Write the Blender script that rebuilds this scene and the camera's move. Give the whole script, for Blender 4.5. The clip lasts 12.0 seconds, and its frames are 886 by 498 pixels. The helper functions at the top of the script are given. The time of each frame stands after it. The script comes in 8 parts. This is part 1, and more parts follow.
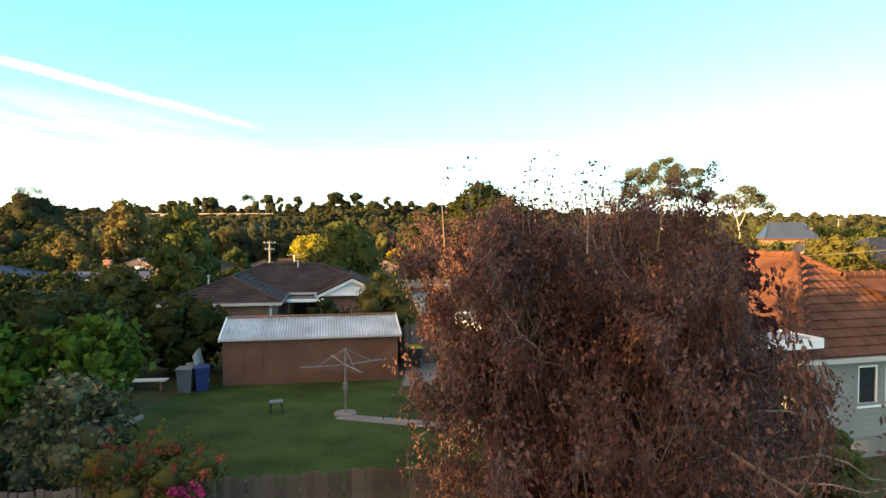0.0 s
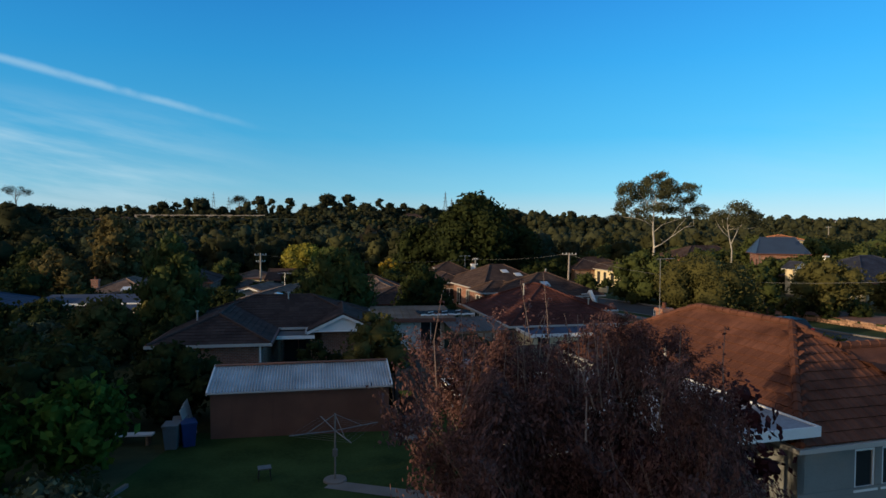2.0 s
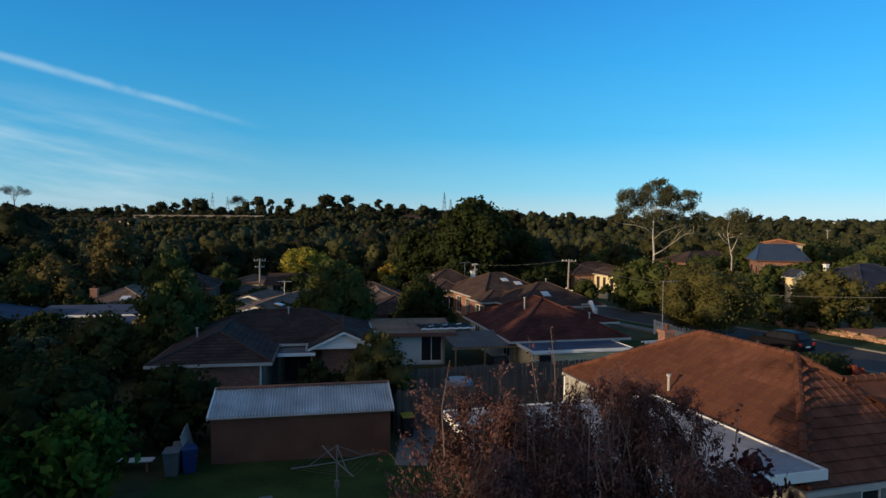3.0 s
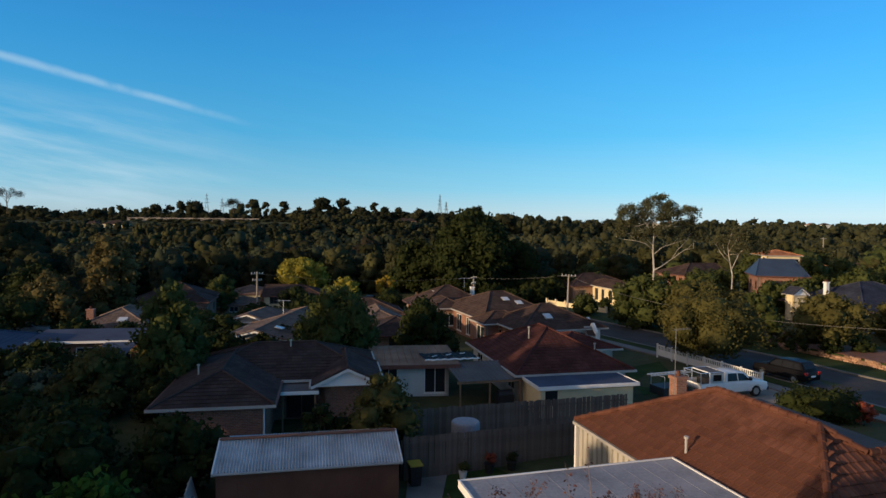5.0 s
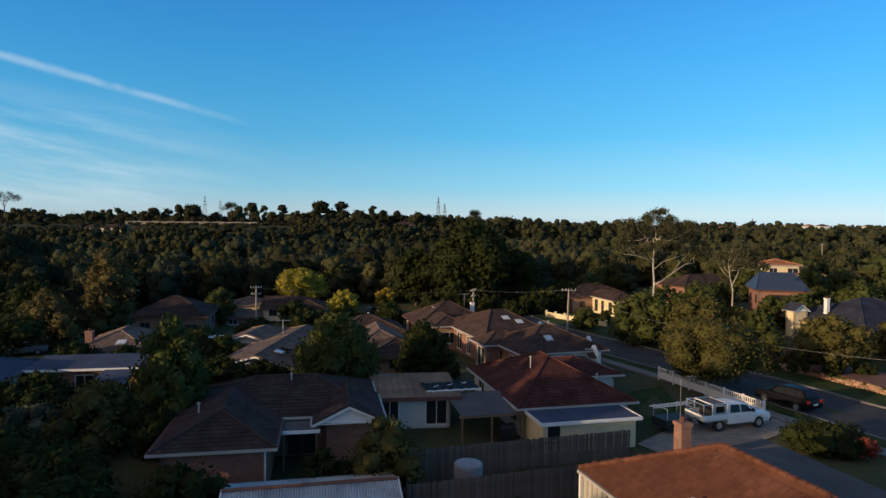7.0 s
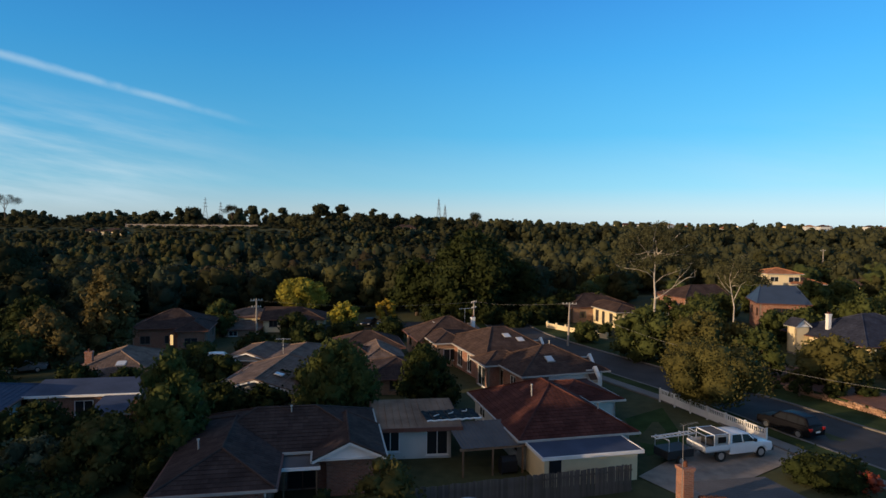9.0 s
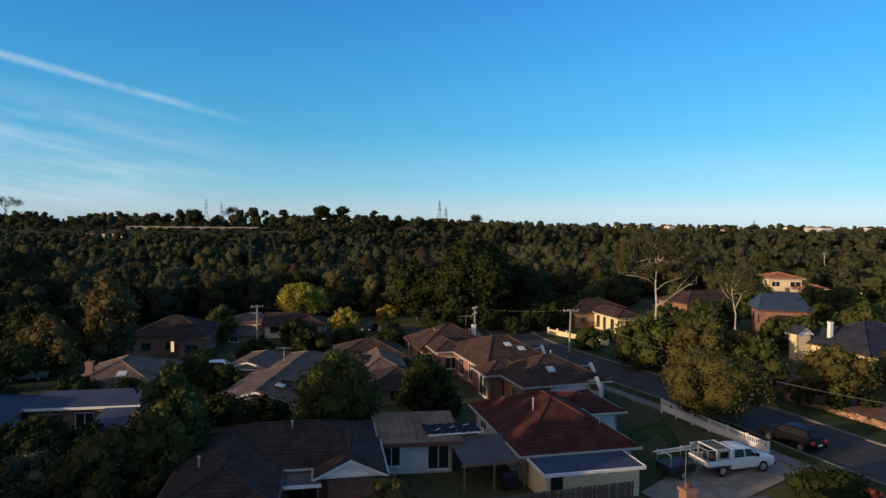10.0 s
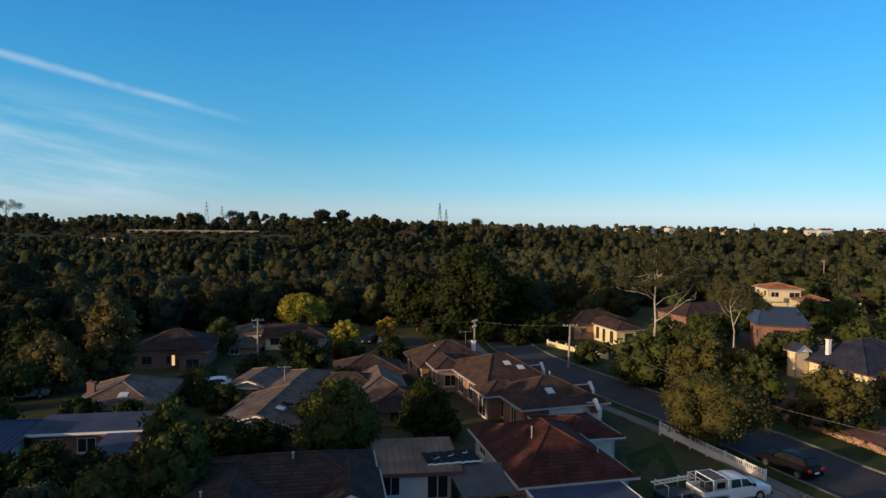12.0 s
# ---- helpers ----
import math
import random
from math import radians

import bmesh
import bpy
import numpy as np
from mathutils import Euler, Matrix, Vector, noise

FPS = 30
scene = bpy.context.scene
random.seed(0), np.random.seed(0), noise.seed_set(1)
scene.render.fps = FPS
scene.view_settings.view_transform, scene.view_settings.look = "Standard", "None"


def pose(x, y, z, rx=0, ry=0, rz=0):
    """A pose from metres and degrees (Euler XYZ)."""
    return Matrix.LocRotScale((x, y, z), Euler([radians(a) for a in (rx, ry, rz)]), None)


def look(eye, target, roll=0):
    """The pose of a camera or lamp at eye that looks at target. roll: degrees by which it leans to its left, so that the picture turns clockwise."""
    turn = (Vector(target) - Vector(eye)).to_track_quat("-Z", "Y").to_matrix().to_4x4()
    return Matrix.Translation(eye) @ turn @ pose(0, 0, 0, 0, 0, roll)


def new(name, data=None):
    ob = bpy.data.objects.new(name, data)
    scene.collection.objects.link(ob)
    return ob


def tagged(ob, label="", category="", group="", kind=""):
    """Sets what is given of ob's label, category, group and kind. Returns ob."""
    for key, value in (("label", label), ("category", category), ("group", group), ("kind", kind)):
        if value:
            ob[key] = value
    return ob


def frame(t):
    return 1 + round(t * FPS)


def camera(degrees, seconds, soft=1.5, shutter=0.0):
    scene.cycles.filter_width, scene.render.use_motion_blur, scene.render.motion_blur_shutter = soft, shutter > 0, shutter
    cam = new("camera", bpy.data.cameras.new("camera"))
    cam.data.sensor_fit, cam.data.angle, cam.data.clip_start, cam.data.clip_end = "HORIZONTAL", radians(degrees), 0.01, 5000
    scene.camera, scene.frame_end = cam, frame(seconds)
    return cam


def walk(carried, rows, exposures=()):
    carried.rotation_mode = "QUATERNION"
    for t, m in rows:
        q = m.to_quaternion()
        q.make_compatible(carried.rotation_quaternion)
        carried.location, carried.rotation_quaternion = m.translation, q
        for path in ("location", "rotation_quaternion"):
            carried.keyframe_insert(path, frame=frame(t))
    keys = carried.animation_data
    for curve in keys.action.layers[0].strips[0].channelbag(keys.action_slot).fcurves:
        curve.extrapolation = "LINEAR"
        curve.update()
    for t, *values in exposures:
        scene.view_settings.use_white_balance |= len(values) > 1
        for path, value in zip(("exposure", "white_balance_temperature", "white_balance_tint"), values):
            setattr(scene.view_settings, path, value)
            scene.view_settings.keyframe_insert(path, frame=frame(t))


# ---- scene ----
cam = camera(70.6, 12.0, soft=1.5)
METRES, EYE, TILT, LEAN, TURN = 13.0, 6.3, -1.8, 0.0, 0.0
ROWS = [
    (0.0, 0.0, 0.0, 0.0, 0.0, 0.0, -0.0),
    (0.5, 0.0014, 0.0055, 0.0456, -0.28, -0.07, -0.17),
    (1.0, 0.0041, 0.0118, 0.0889, -0.45, -0.16, -0.17),
    (1.5, 0.0059, 0.0217, 0.1292, -0.66, -0.15, -0.29),
    (2.0, -0.0003, 0.0277, 0.1698, -0.71, -0.14, -0.23),
    (2.5, -0.0069, 0.0344, 0.2099, -0.78, -0.13, -0.29),
    (3.0, -0.012, 0.0389, 0.2507, -0.83, -0.23, -0.36),
    (5.0, -0.0638, 0.0825, 0.4116, -1.33, -0.25, -0.55),
    (5.5, -0.073, 0.0948, 0.4525, -1.5, -0.25, -0.52),
    (6.0, -0.076, 0.1012, 0.4935, -1.51, -0.24, -0.48),
    (6.5, -0.0794, 0.1019, 0.5376, -1.49, -0.27, -0.46),
    (7.0, -0.0816, 0.1023, 0.5767, -1.49, -0.3, -0.51),
    (9.0, -0.0836, 0.1185, 0.7352, -1.45, -0.39, -0.5),
    (9.5, -0.0844, 0.1255, 0.7722, -1.41, -0.32, -0.53),
    (10.0, -0.0865, 0.1274, 0.8077, -1.38, -0.37, -0.5),
    (10.5, -0.084, 0.1248, 0.8455, -1.41, -0.28, -0.57),
    (11.0, -0.0907, 0.1127, 0.8851, -1.35, -0.33, -0.55),
    (11.5, -0.0898, 0.1061, 0.9295, -1.33, -0.29, -0.57),
    (12.0, -0.0858, 0.1022, 0.9724, -1.36, -0.38, -0.6),
]
EXPOSURES = [(0.0, 2.22, 11500, 10), (0.25, 1.35, 7900, 8), (0.5, 0.5, 6400, 4), (0.8, 0.1, 6250, 3), (1.2, -0.05, 6200, 3), (3.0, -0.05, 6250, 4), (5.0, 0.0, 6450, 8), (9.0, 0.02, 6650, 10), (12.0, 0.02, 6650, 10)]
walk(cam, [(t, pose(0, 0, EYE, TILT, LEAN, TURN) @ pose(METRES * x, METRES * y, METRES * z, 90 + pitch, roll, yaw)) for t, x, y, z, yaw, pitch, roll in ROWS],
     exposures=EXPOSURES)

# ---- light ----
SUN_AZ = math.atan2(-0.86, -0.50)
SUN_EL = radians(9.0)
world = bpy.data.worlds.new("sky")
scene.world = world
world.use_nodes = True
wn, wl = world.node_tree.nodes, world.node_tree.links
wn.clear()
w_out = wn.new("ShaderNodeOutputWorld")
w_bg = wn.new("ShaderNodeBackground")
w_sky = wn.new("ShaderNodeTexSky")
w_sky.sky_type = "NISHITA"
w_sky.sun_disc = False
w_sky.sun_elevation = SUN_EL
w_sky.sun_rotation = SUN_AZ
w_sky.air_density, w_sky.dust_density, w_sky.ozone_density = 1.0, 0.3, 3.0
w_bg.inputs["Strength"].default_value = 1.0


def w_math(op, a, b=None, clamp=False):
    nd = wn.new("ShaderNodeMath")
    nd.operation, nd.use_clamp = op, clamp
    for i, q in enumerate((a, b)):
        if q is None:
            continue
        if isinstance(q, (int, float)):
            nd.inputs[i].default_value = q
        else:
            wl.new(q, nd.inputs[i])
    return nd.outputs[0]


def w_range(q, lo, hi, a=0.0, b=1.0):
    nd = wn.new("ShaderNodeMapRange")
    nd.interpolation_type = "SMOOTHSTEP"
    for name, val in (("From Min", lo), ("From Max", hi), ("To Min", a), ("To Max", b)):
        nd.inputs[name].default_value = val
    wl.new(q, nd.inputs["Value"])
    return nd.outputs["Result"]


def w_dot(way):
    nd = wn.new("ShaderNodeVectorMath")
    nd.operation = "DOT_PRODUCT"
    wl.new(w_tc.outputs["Generated"], nd.inputs[0])
    nd.inputs[1].default_value = way
    return nd.outputs["Value"]


w_tc = wn.new("ShaderNodeTexCoord")
w_sep = wn.new("ShaderNodeSeparateXYZ")
wl.new(w_tc.outputs["Generated"], w_sep.inputs[0])
# clear evening blue, paler to the horizon
w_ramp = wn.new("ShaderNodeValToRGB")
stops = [(0.0, (0.50, 0.66, 0.76)), (0.02, (0.52, 0.73, 0.84)), (0.06, (0.27, 0.67, 0.92)), (0.14, (0.095, 0.52, 0.92)), (0.25, (0.048, 0.40, 0.88)), (0.36, (0.03, 0.28, 0.78)), (0.5, (0.055, 0.18, 0.4)), (1.0, (0.06, 0.115, 0.22))]
while len(w_ramp.color_ramp.elements) < len(stops):
    w_ramp.color_ramp.elements.new(0.5)
for el, (at, col) in zip(w_ramp.color_ramp.elements, stops):
    el.position, el.color = at, (*col, 1)
wl.new(w_sep.outputs["Z"], w_ramp.inputs["Fac"])
w_scale = wn.new("ShaderNodeMix")
w_scale.data_type, w_scale.blend_type = "RGBA", "MULTIPLY"
w_scale.inputs["Factor"].default_value = 1.0
wl.new(w_sky.outputs["Color"], w_scale.inputs["A"])
w_scale.inputs["B"].default_value = (0.10, 0.10, 0.10, 1)
w_mix = wn.new("ShaderNodeMix")
w_mix.data_type = "RGBA"
w_mix.inputs["Factor"].default_value = 0.86
wl.new(w_scale.outputs["Result"], w_mix.inputs["A"])
wl.new(w_ramp.outputs["Color"], w_mix.inputs["B"])
# a little more light on the side away from the sun
w_even = wn.new("ShaderNodeVectorMath")
w_even.operation = "SCALE"
wl.new(w_mix.outputs["Result"], w_even.inputs[0])
wl.new(w_range(w_sep.outputs["X"], -0.4, 0.75, 0.85, 1.26), w_even.inputs["Scale"])
# paler, warmer sky towards the low sun behind the camera
w_glow = wn.new("ShaderNodeMix")
w_glow.data_type = "RGBA"
wl.new(w_range(w_dot((math.sin(SUN_AZ), math.cos(SUN_AZ), 0.0)), 0.12, 0.95, 0.0, 0.7), w_glow.inputs["Factor"])
wl.new(w_even.outputs["Vector"], w_glow.inputs["A"])
w_glow.inputs["B"].default_value = (0.94, 0.68, 0.46, 1)
# vapour trail and thin high cloud to the left
t_a, t_b = Vector((-0.5426, 0.8131, 0.2107)), Vector((-0.3001, 0.9408, 0.1574))
t_n = t_a.cross(t_b).normalized()
w_noise = wn.new("ShaderNodeTexNoise")
w_noise.inputs["Scale"].default_value = 26.0
w_noise.inputs["Detail"].default_value = 5
wl.new(w_tc.outputs["Generated"], w_noise.inputs["Vector"])
wob = w_math("MULTIPLY", w_math("SUBTRACT", w_noise.outputs["Fac"], 0.5), 0.006)
dist = w_math("ABSOLUTE", w_math("ADD", w_dot(t_n), wob))
trail = w_math("MULTIPLY", w_range(dist, 0.0, 0.0085, 1.0, 0.0), w_range(w_sep.outputs["X"], -0.42, -0.22, 1.0, 0.0))
trail = w_math("MULTIPLY", trail, w_range(w_sep.outputs["Y"], 0.0, 0.3))
trail = w_math("MULTIPLY", trail, w_range(w_noise.outputs["Fac"], 0.3, 0.65, 0.14, 0.36))
c_a, c_b = Vector((-0.5523, 0.8253, 0.118)), Vector((-0.4416, 0.8918, 0.0982))
c_n = c_a.cross(c_b).normalized()
w_comb = wn.new("ShaderNodeCombineXYZ")
wl.new(w_math("MULTIPLY", w_dot(c_n), 21.0), w_comb.inputs[0])
wl.new(w_math("MULTIPLY", w_sep.outputs["X"], 3.0), w_comb.inputs[1])
w_cir = wn.new("ShaderNodeTexNoise")
w_cir.inputs["Scale"].default_value = 1.0
w_cir.inputs["Detail"].default_value = 6
w_cir.inputs["Roughness"].default_value = 0.6
wl.new(w_comb.outputs[0], w_cir.inputs["Vector"])
cirrus = w_range(w_cir.outputs["Fac"], 0.32, 0.74)
low = w_math("MULTIPLY", w_range(w_sep.outputs["Z"], 0.0, 0.05), w_range(w_sep.outputs["Z"], 0.08, 0.2, 1.0, 0.0))
side = w_range(w_math("ABSOLUTE", w_sep.outputs["X"]), 0.22, 0.58, 0.06, 1.0)
cirrus = w_math("MULTIPLY", w_math("MULTIPLY", cirrus, low), w_math("MULTIPLY", side, w_range(w_sep.outputs["X"], -0.1, 0.1, 0.92, 0.14)))
veil = w_math("MAXIMUM", trail, cirrus)
w_cloud = wn.new("ShaderNodeMix")
w_cloud.data_type = "RGBA"
wl.new(veil, w_cloud.inputs["Factor"])
wl.new(w_glow.outputs["Result"], w_cloud.inputs["A"])
w_cloud.inputs["B"].default_value = (0.62, 0.78, 0.88, 1)
wl.new(w_cloud.outputs["Result"], w_bg.inputs["Color"])
wl.new(w_bg.outputs["Background"], w_out.inputs["Surface"])

sun = new("sun", bpy.data.lights.new("sun", "SUN"))
sun.data.energy = 4.4
sun.data.angle = radians(0.6)
sun.data.color = (1.0, 0.72, 0.45)
sun_way = Vector((math.sin(SUN_AZ) * math.cos(SUN_EL), math.cos(SUN_AZ) * math.cos(SUN_EL), math.sin(SUN_EL)))
sun.matrix_world = look(sun_way * 100, (0, 0, 0))


# ---- materials ----
def mat(name, color, rough=0.8, var=0.25, scale=3.0, fine=40.0, bump=0.15, metal=0.0, spec=0.4, tint=None, piece=0.0, island=0.0):
    """Base colour with broad and fine variation; piece, island: variation from object to object and from island to island."""
    m = bpy.data.materials.new(name)
    m.use_nodes = True
    n, l = m.node_tree.nodes, m.node_tree.links
    b = n["Principled BSDF"]
    b.inputs["Roughness"].default_value = rough
    b.inputs["Metallic"].default_value = metal
    b.inputs["Specular IOR Level"].default_value = spec
    tc = n.new("ShaderNodeTexCoord")
    big = n.new("ShaderNodeTexNoise")
    big.inputs["Scale"].default_value = scale
    big.inputs["Detail"].default_value = 4
    small = n.new("ShaderNodeTexNoise")
    small.inputs["Scale"].default_value = fine
    small.inputs["Detail"].default_value = 3
    for t in (big, small):
        l.new(tc.outputs["Object"], t.inputs["Vector"])
    mix = n.new("ShaderNodeMix")
    mix.data_type = "RGBA"
    dark = [c * (1 - var) for c in color]
    light = [min(1, c * (1 + var)) for c in (tint or color)]
    mix.inputs["A"].default_value = (*dark, 1)
    mix.inputs["B"].default_value = (*light, 1)
    blend = n.new("ShaderNodeMath")
    blend.operation = "MULTIPLY_ADD"
    l.new(small.outputs["Fac"], blend.inputs[0])
    blend.inputs[1].default_value = 0.45
    l.new(big.outputs["Fac"], blend.inputs[2])
    ramp = n.new("ShaderNodeMapRange")
    ramp.inputs["From Min"].default_value = 0.45
    ramp.inputs["From Max"].default_value = 1.0
    l.new(blend.outputs[0], ramp.inputs["Value"])
    l.new(ramp.outputs["Result"], mix.inputs["Factor"])
    last = mix.outputs["Result"]
    for amount, socket in ((piece, "object"), (island, "island")):
        if not amount:
            continue
        src = n.new("ShaderNodeObjectInfo") if socket == "object" else n.new("ShaderNodeNewGeometry")
        rnd = src.outputs["Random"] if socket == "object" else src.outputs["Random Per Island"]
        mr = n.new("ShaderNodeMapRange")
        mr.inputs["To Min"].default_value = 1 - amount
        mr.inputs["To Max"].default_value = 1 + amount
        l.new(rnd, mr.inputs["Value"])
        hs = n.new("ShaderNodeHueSaturation")
        l.new(last, hs.inputs["Color"])
        l.new(mr.outputs["Result"], hs.inputs["Value"])
        last = hs.outputs["Color"]
    l.new(last, b.inputs["Base Color"])
    if bump:
        bp = n.new("ShaderNodeBump")
        bp.inputs["Strength"].default_value = bump
        bp.inputs["Distance"].default_value = 0.02
        l.new(small.outputs["Fac"], bp.inputs["Height"])
        l.new(bp.outputs["Normal"], b.inputs["Normal"])
    return m


def leaf_mat(name, color, tint, island=0.2):
    """Foliage: two-tone crowns, leaf to leaf variation, a little light through the leaves."""
    m = mat(name, color, 0.75, 0.25, 0.6, 6.0, 0.0, spec=0.04, tint=tint, island=island)
    n, l = m.node_tree.nodes, m.node_tree.links
    b = n["Principled BSDF"]
    src = b.inputs["Base Color"].links[0].from_socket
    tr = n.new("ShaderNodeBsdfTranslucent")
    l.new(src, tr.inputs["Color"])
    mx = n.new("ShaderNodeMixShader")
    mx.inputs["Fac"].default_value = 0.22
    l.new(b.outputs["BSDF"], mx.inputs[1])
    l.new(tr.outputs["BSDF"], mx.inputs[2])
    l.new(mx.outputs["Shader"], n["Material Output"].inputs["Surface"])
    return m


def tile_mat(name, color, tint, roll=0.3):
    """Glazed or concrete roof tiles: rolls across the slope by UV, tile to tile variation."""
    m = mat(name, color, 0.9, 0.28, 0.7, 14.0, 0.0, spec=0.08, tint=tint)
    n, l = m.node_tree.nodes, m.node_tree.links
    b = n["Principled BSDF"]
    uv = n.new("ShaderNodeUVMap")
    wave = n.new("ShaderNodeTexWave")
    wave.wave_profile = "SIN"
    wave.inputs["Scale"].default_value = 0.314 / roll
    wave.inputs["Distortion"].default_value = 0.0
    l.new(uv.outputs["UV"], wave.inputs["Vector"])
    bp = n.new("ShaderNodeBump")
    bp.inputs["Strength"].default_value = 0.35
    bp.inputs["Distance"].default_value = 0.03
    l.new(wave.outputs["Fac"], bp.inputs["Height"])
    l.new(bp.outputs["Normal"], b.inputs["Normal"])
    # single tiles differ a little
    sc = n.new("ShaderNodeVectorMath")
    sc.operation = "DIVIDE"
    sc.inputs[1].default_value = (roll, 0.32, 1)
    l.new(uv.outputs["UV"], sc.inputs[0])
    fl = n.new("ShaderNodeVectorMath")
    fl.operation = "FLOOR"
    l.new(sc.outputs["Vector"], fl.inputs[0])
    wh = n.new("ShaderNodeTexWhiteNoise")
    wh.noise_dimensions = "2D"
    l.new(fl.outputs["Vector"], wh.inputs["Vector"])
    mr = n.new("ShaderNodeMapRange")
    mr.inputs["To Min"].default_value, mr.inputs["To Max"].default_value = 0.8, 1.2
    l.new(wh.outputs["Value"], mr.inputs["Value"])
    hs = n.new("ShaderNodeHueSaturation")
    l.new(b.inputs["Base Color"].links[0].from_socket, hs.inputs["Color"])
    l.new(mr.outputs["Result"], hs.inputs["Value"])
    l.new(hs.outputs["Color"], b.inputs["Base Color"])
    return m


def brick_mat(name, color, tint, mortar):
    m = mat(name, color, 0.85, 0.2, 1.5, 30, 0.2, tint=tint)
    n, l = m.node_tree.nodes, m.node_tree.links
    b = n["Principled BSDF"]
    uv = n.new("ShaderNodeUVMap")
    br = n.new("ShaderNodeTexBrick")
    br.inputs["Scale"].default_value = 1.0
    br.inputs["Brick Width"].default_value = 0.24
    br.inputs["Row Height"].default_value = 0.086
    br.inputs["Mortar Size"].default_value = 0.008
    br.inputs["Mortar"].default_value = (*mortar, 1)
    br.inputs["Color2"].default_value = (*[c * 0.7 for c in color], 1)
    l.new(uv.outputs["UV"], br.inputs["Vector"])
    l.new(b.inputs["Base Color"].links[0].from_socket, br.inputs["Color1"])
    l.new(br.outputs["Color"], b.inputs["Base Color"])
    return m


def glass_mat(name, color=(0.02, 0.025, 0.03)):
    m = mat(name, color, 0.06, 0.1, 0.5, 3, 0.0, spec=0.6)
    return m


M_LAWN = mat("deep_green_lawn", (0.028, 0.052, 0.015), 0.95, 0.35, 0.5, 9.0, 0.5, spec=0.05, tint=(0.04, 0.065, 0.02))
M_GRASS = mat("lawn_grass", (0.036, 0.052, 0.018), 0.95, 0.35, 0.5, 9.0, 0.5, spec=0.05, tint=(0.05, 0.066, 0.024))
M_GROUND = mat("ground_earth_grass", (0.05, 0.062, 0.028), 0.95, 0.45, 0.06, 1.3, 0.3, spec=0.1, tint=(0.075, 0.075, 0.035))
M_ASPHALT = mat("asphalt", (0.07, 0.066, 0.066), 0.92, 0.25, 0.4, 50, 0.3, spec=0.12)
M_CONCRETE = mat("concrete", (0.18, 0.165, 0.15), 0.9, 0.25, 0.8, 30, 0.2)
M_CONCRETE_PALE = mat("dull_pale_concrete", (0.27, 0.23, 0.2), 0.9, 0.3, 0.3, 8, 0.1, spec=0.1)
M_GRAVEL = mat("driveway_gravel", (0.27, 0.22, 0.18), 0.95, 0.3, 1.2, 30, 0.5)
M_TILE_ORANGE = mat("terracotta_tile", (0.096, 0.04, 0.027), 0.9, 0.3, 1.2, 22, 0.25, spec=0.08, tint=(0.128, 0.055, 0.037), piece=0.14, island=0.14)
M_TILE_RED = tile_mat("red_brown_tile", (0.062, 0.023, 0.02), (0.082, 0.033, 0.027))
M_TILE_BROWN = tile_mat("brown_tile", (0.044, 0.032, 0.031), (0.055, 0.04, 0.037))
M_TILE_TAN = tile_mat("tan_tile", (0.13, 0.092, 0.076), (0.17, 0.124, 0.102))
M_TILE_MID = tile_mat("mid_brown_tile", (0.055, 0.036, 0.031), (0.075, 0.05, 0.042))
M_TILE_DARK = tile_mat("dark_grey_tile", (0.045, 0.043, 0.05), (0.06, 0.055, 0.06))
M_TILE_TERRA = tile_mat("terracotta_far_tile", (0.34, 0.14, 0.07), (0.4, 0.18, 0.09))
M_TILE_NAVY = tile_mat("navy_tile", (0.032, 0.036, 0.055), (0.042, 0.046, 0.066))
M_FRAME = mat("dull_window_frame", (0.14, 0.12, 0.11), 0.6, 0.15, 1.0, 20, 0.05)
M_BRICK = brick_mat("red_brick", (0.26, 0.1, 0.06), (0.32, 0.13, 0.08), (0.3, 0.26, 0.22))
M_BRICK_TAN = brick_mat("tan_brick", (0.36, 0.19, 0.11), (0.42, 0.24, 0.15), (0.36, 0.32, 0.27))
M_CREAM = mat("cream_render", (0.72, 0.6, 0.38), 0.85, 0.12, 0.8, 30, 0.1)
M_WHITE = mat("white_paint", (0.75, 0.74, 0.72), 0.6, 0.1, 0.9, 30, 0.08)
M_WHITE_WALL = mat("white_weatherboard", (0.55, 0.55, 0.52), 0.7, 0.12, 0.7, 25, 0.1)
# white boards of the near house, darkened to carry the shade on them
M_BOARDS_SHADED = mat("shaded_white_weatherboard", (0.2, 0.2, 0.186), 0.75, 0.15, 0.7, 25, 0.1)
M_FASCIA = mat("brown_fascia", (0.12, 0.05, 0.035), 0.6, 0.2, 1.5, 30, 0.1)
M_GUTTER = mat("pale_gutter", (0.4, 0.38, 0.35), 0.5, 0.15, 1.0, 30, 0.05)
M_STEEL = mat("zinc_corrugated_steel", (0.42, 0.42, 0.43), 0.5, 0.18, 0.8, 12, 0.05, metal=0.35, tint=(0.58, 0.6, 0.62))
M_STEEL_BLUE = mat("blue_steel_roof", (0.045, 0.07, 0.12), 0.6, 0.15, 0.6, 12, 0.05, metal=0.2)
M_STEEL_PALE = mat("pale_metal_roof", (0.25, 0.25, 0.272), 0.8, 0.25, 0.5, 10, 0.06, spec=0.2, tint=(0.33, 0.32, 0.34))
M_STEEL_DULL = mat("blue_grey_sheet_roof", (0.06, 0.074, 0.115), 0.85, 0.25, 0.6, 10, 0.06, spec=0.12)
M_STEEL_GREY = mat("grey_sheet_roof", (0.095, 0.088, 0.088), 0.88, 0.25, 0.6, 10, 0.06)
M_SHED = mat("brown_shed_panel", (0.125, 0.054, 0.036), 0.75, 0.2, 0.9, 25, 0.1, tint=(0.148, 0.069, 0.044))
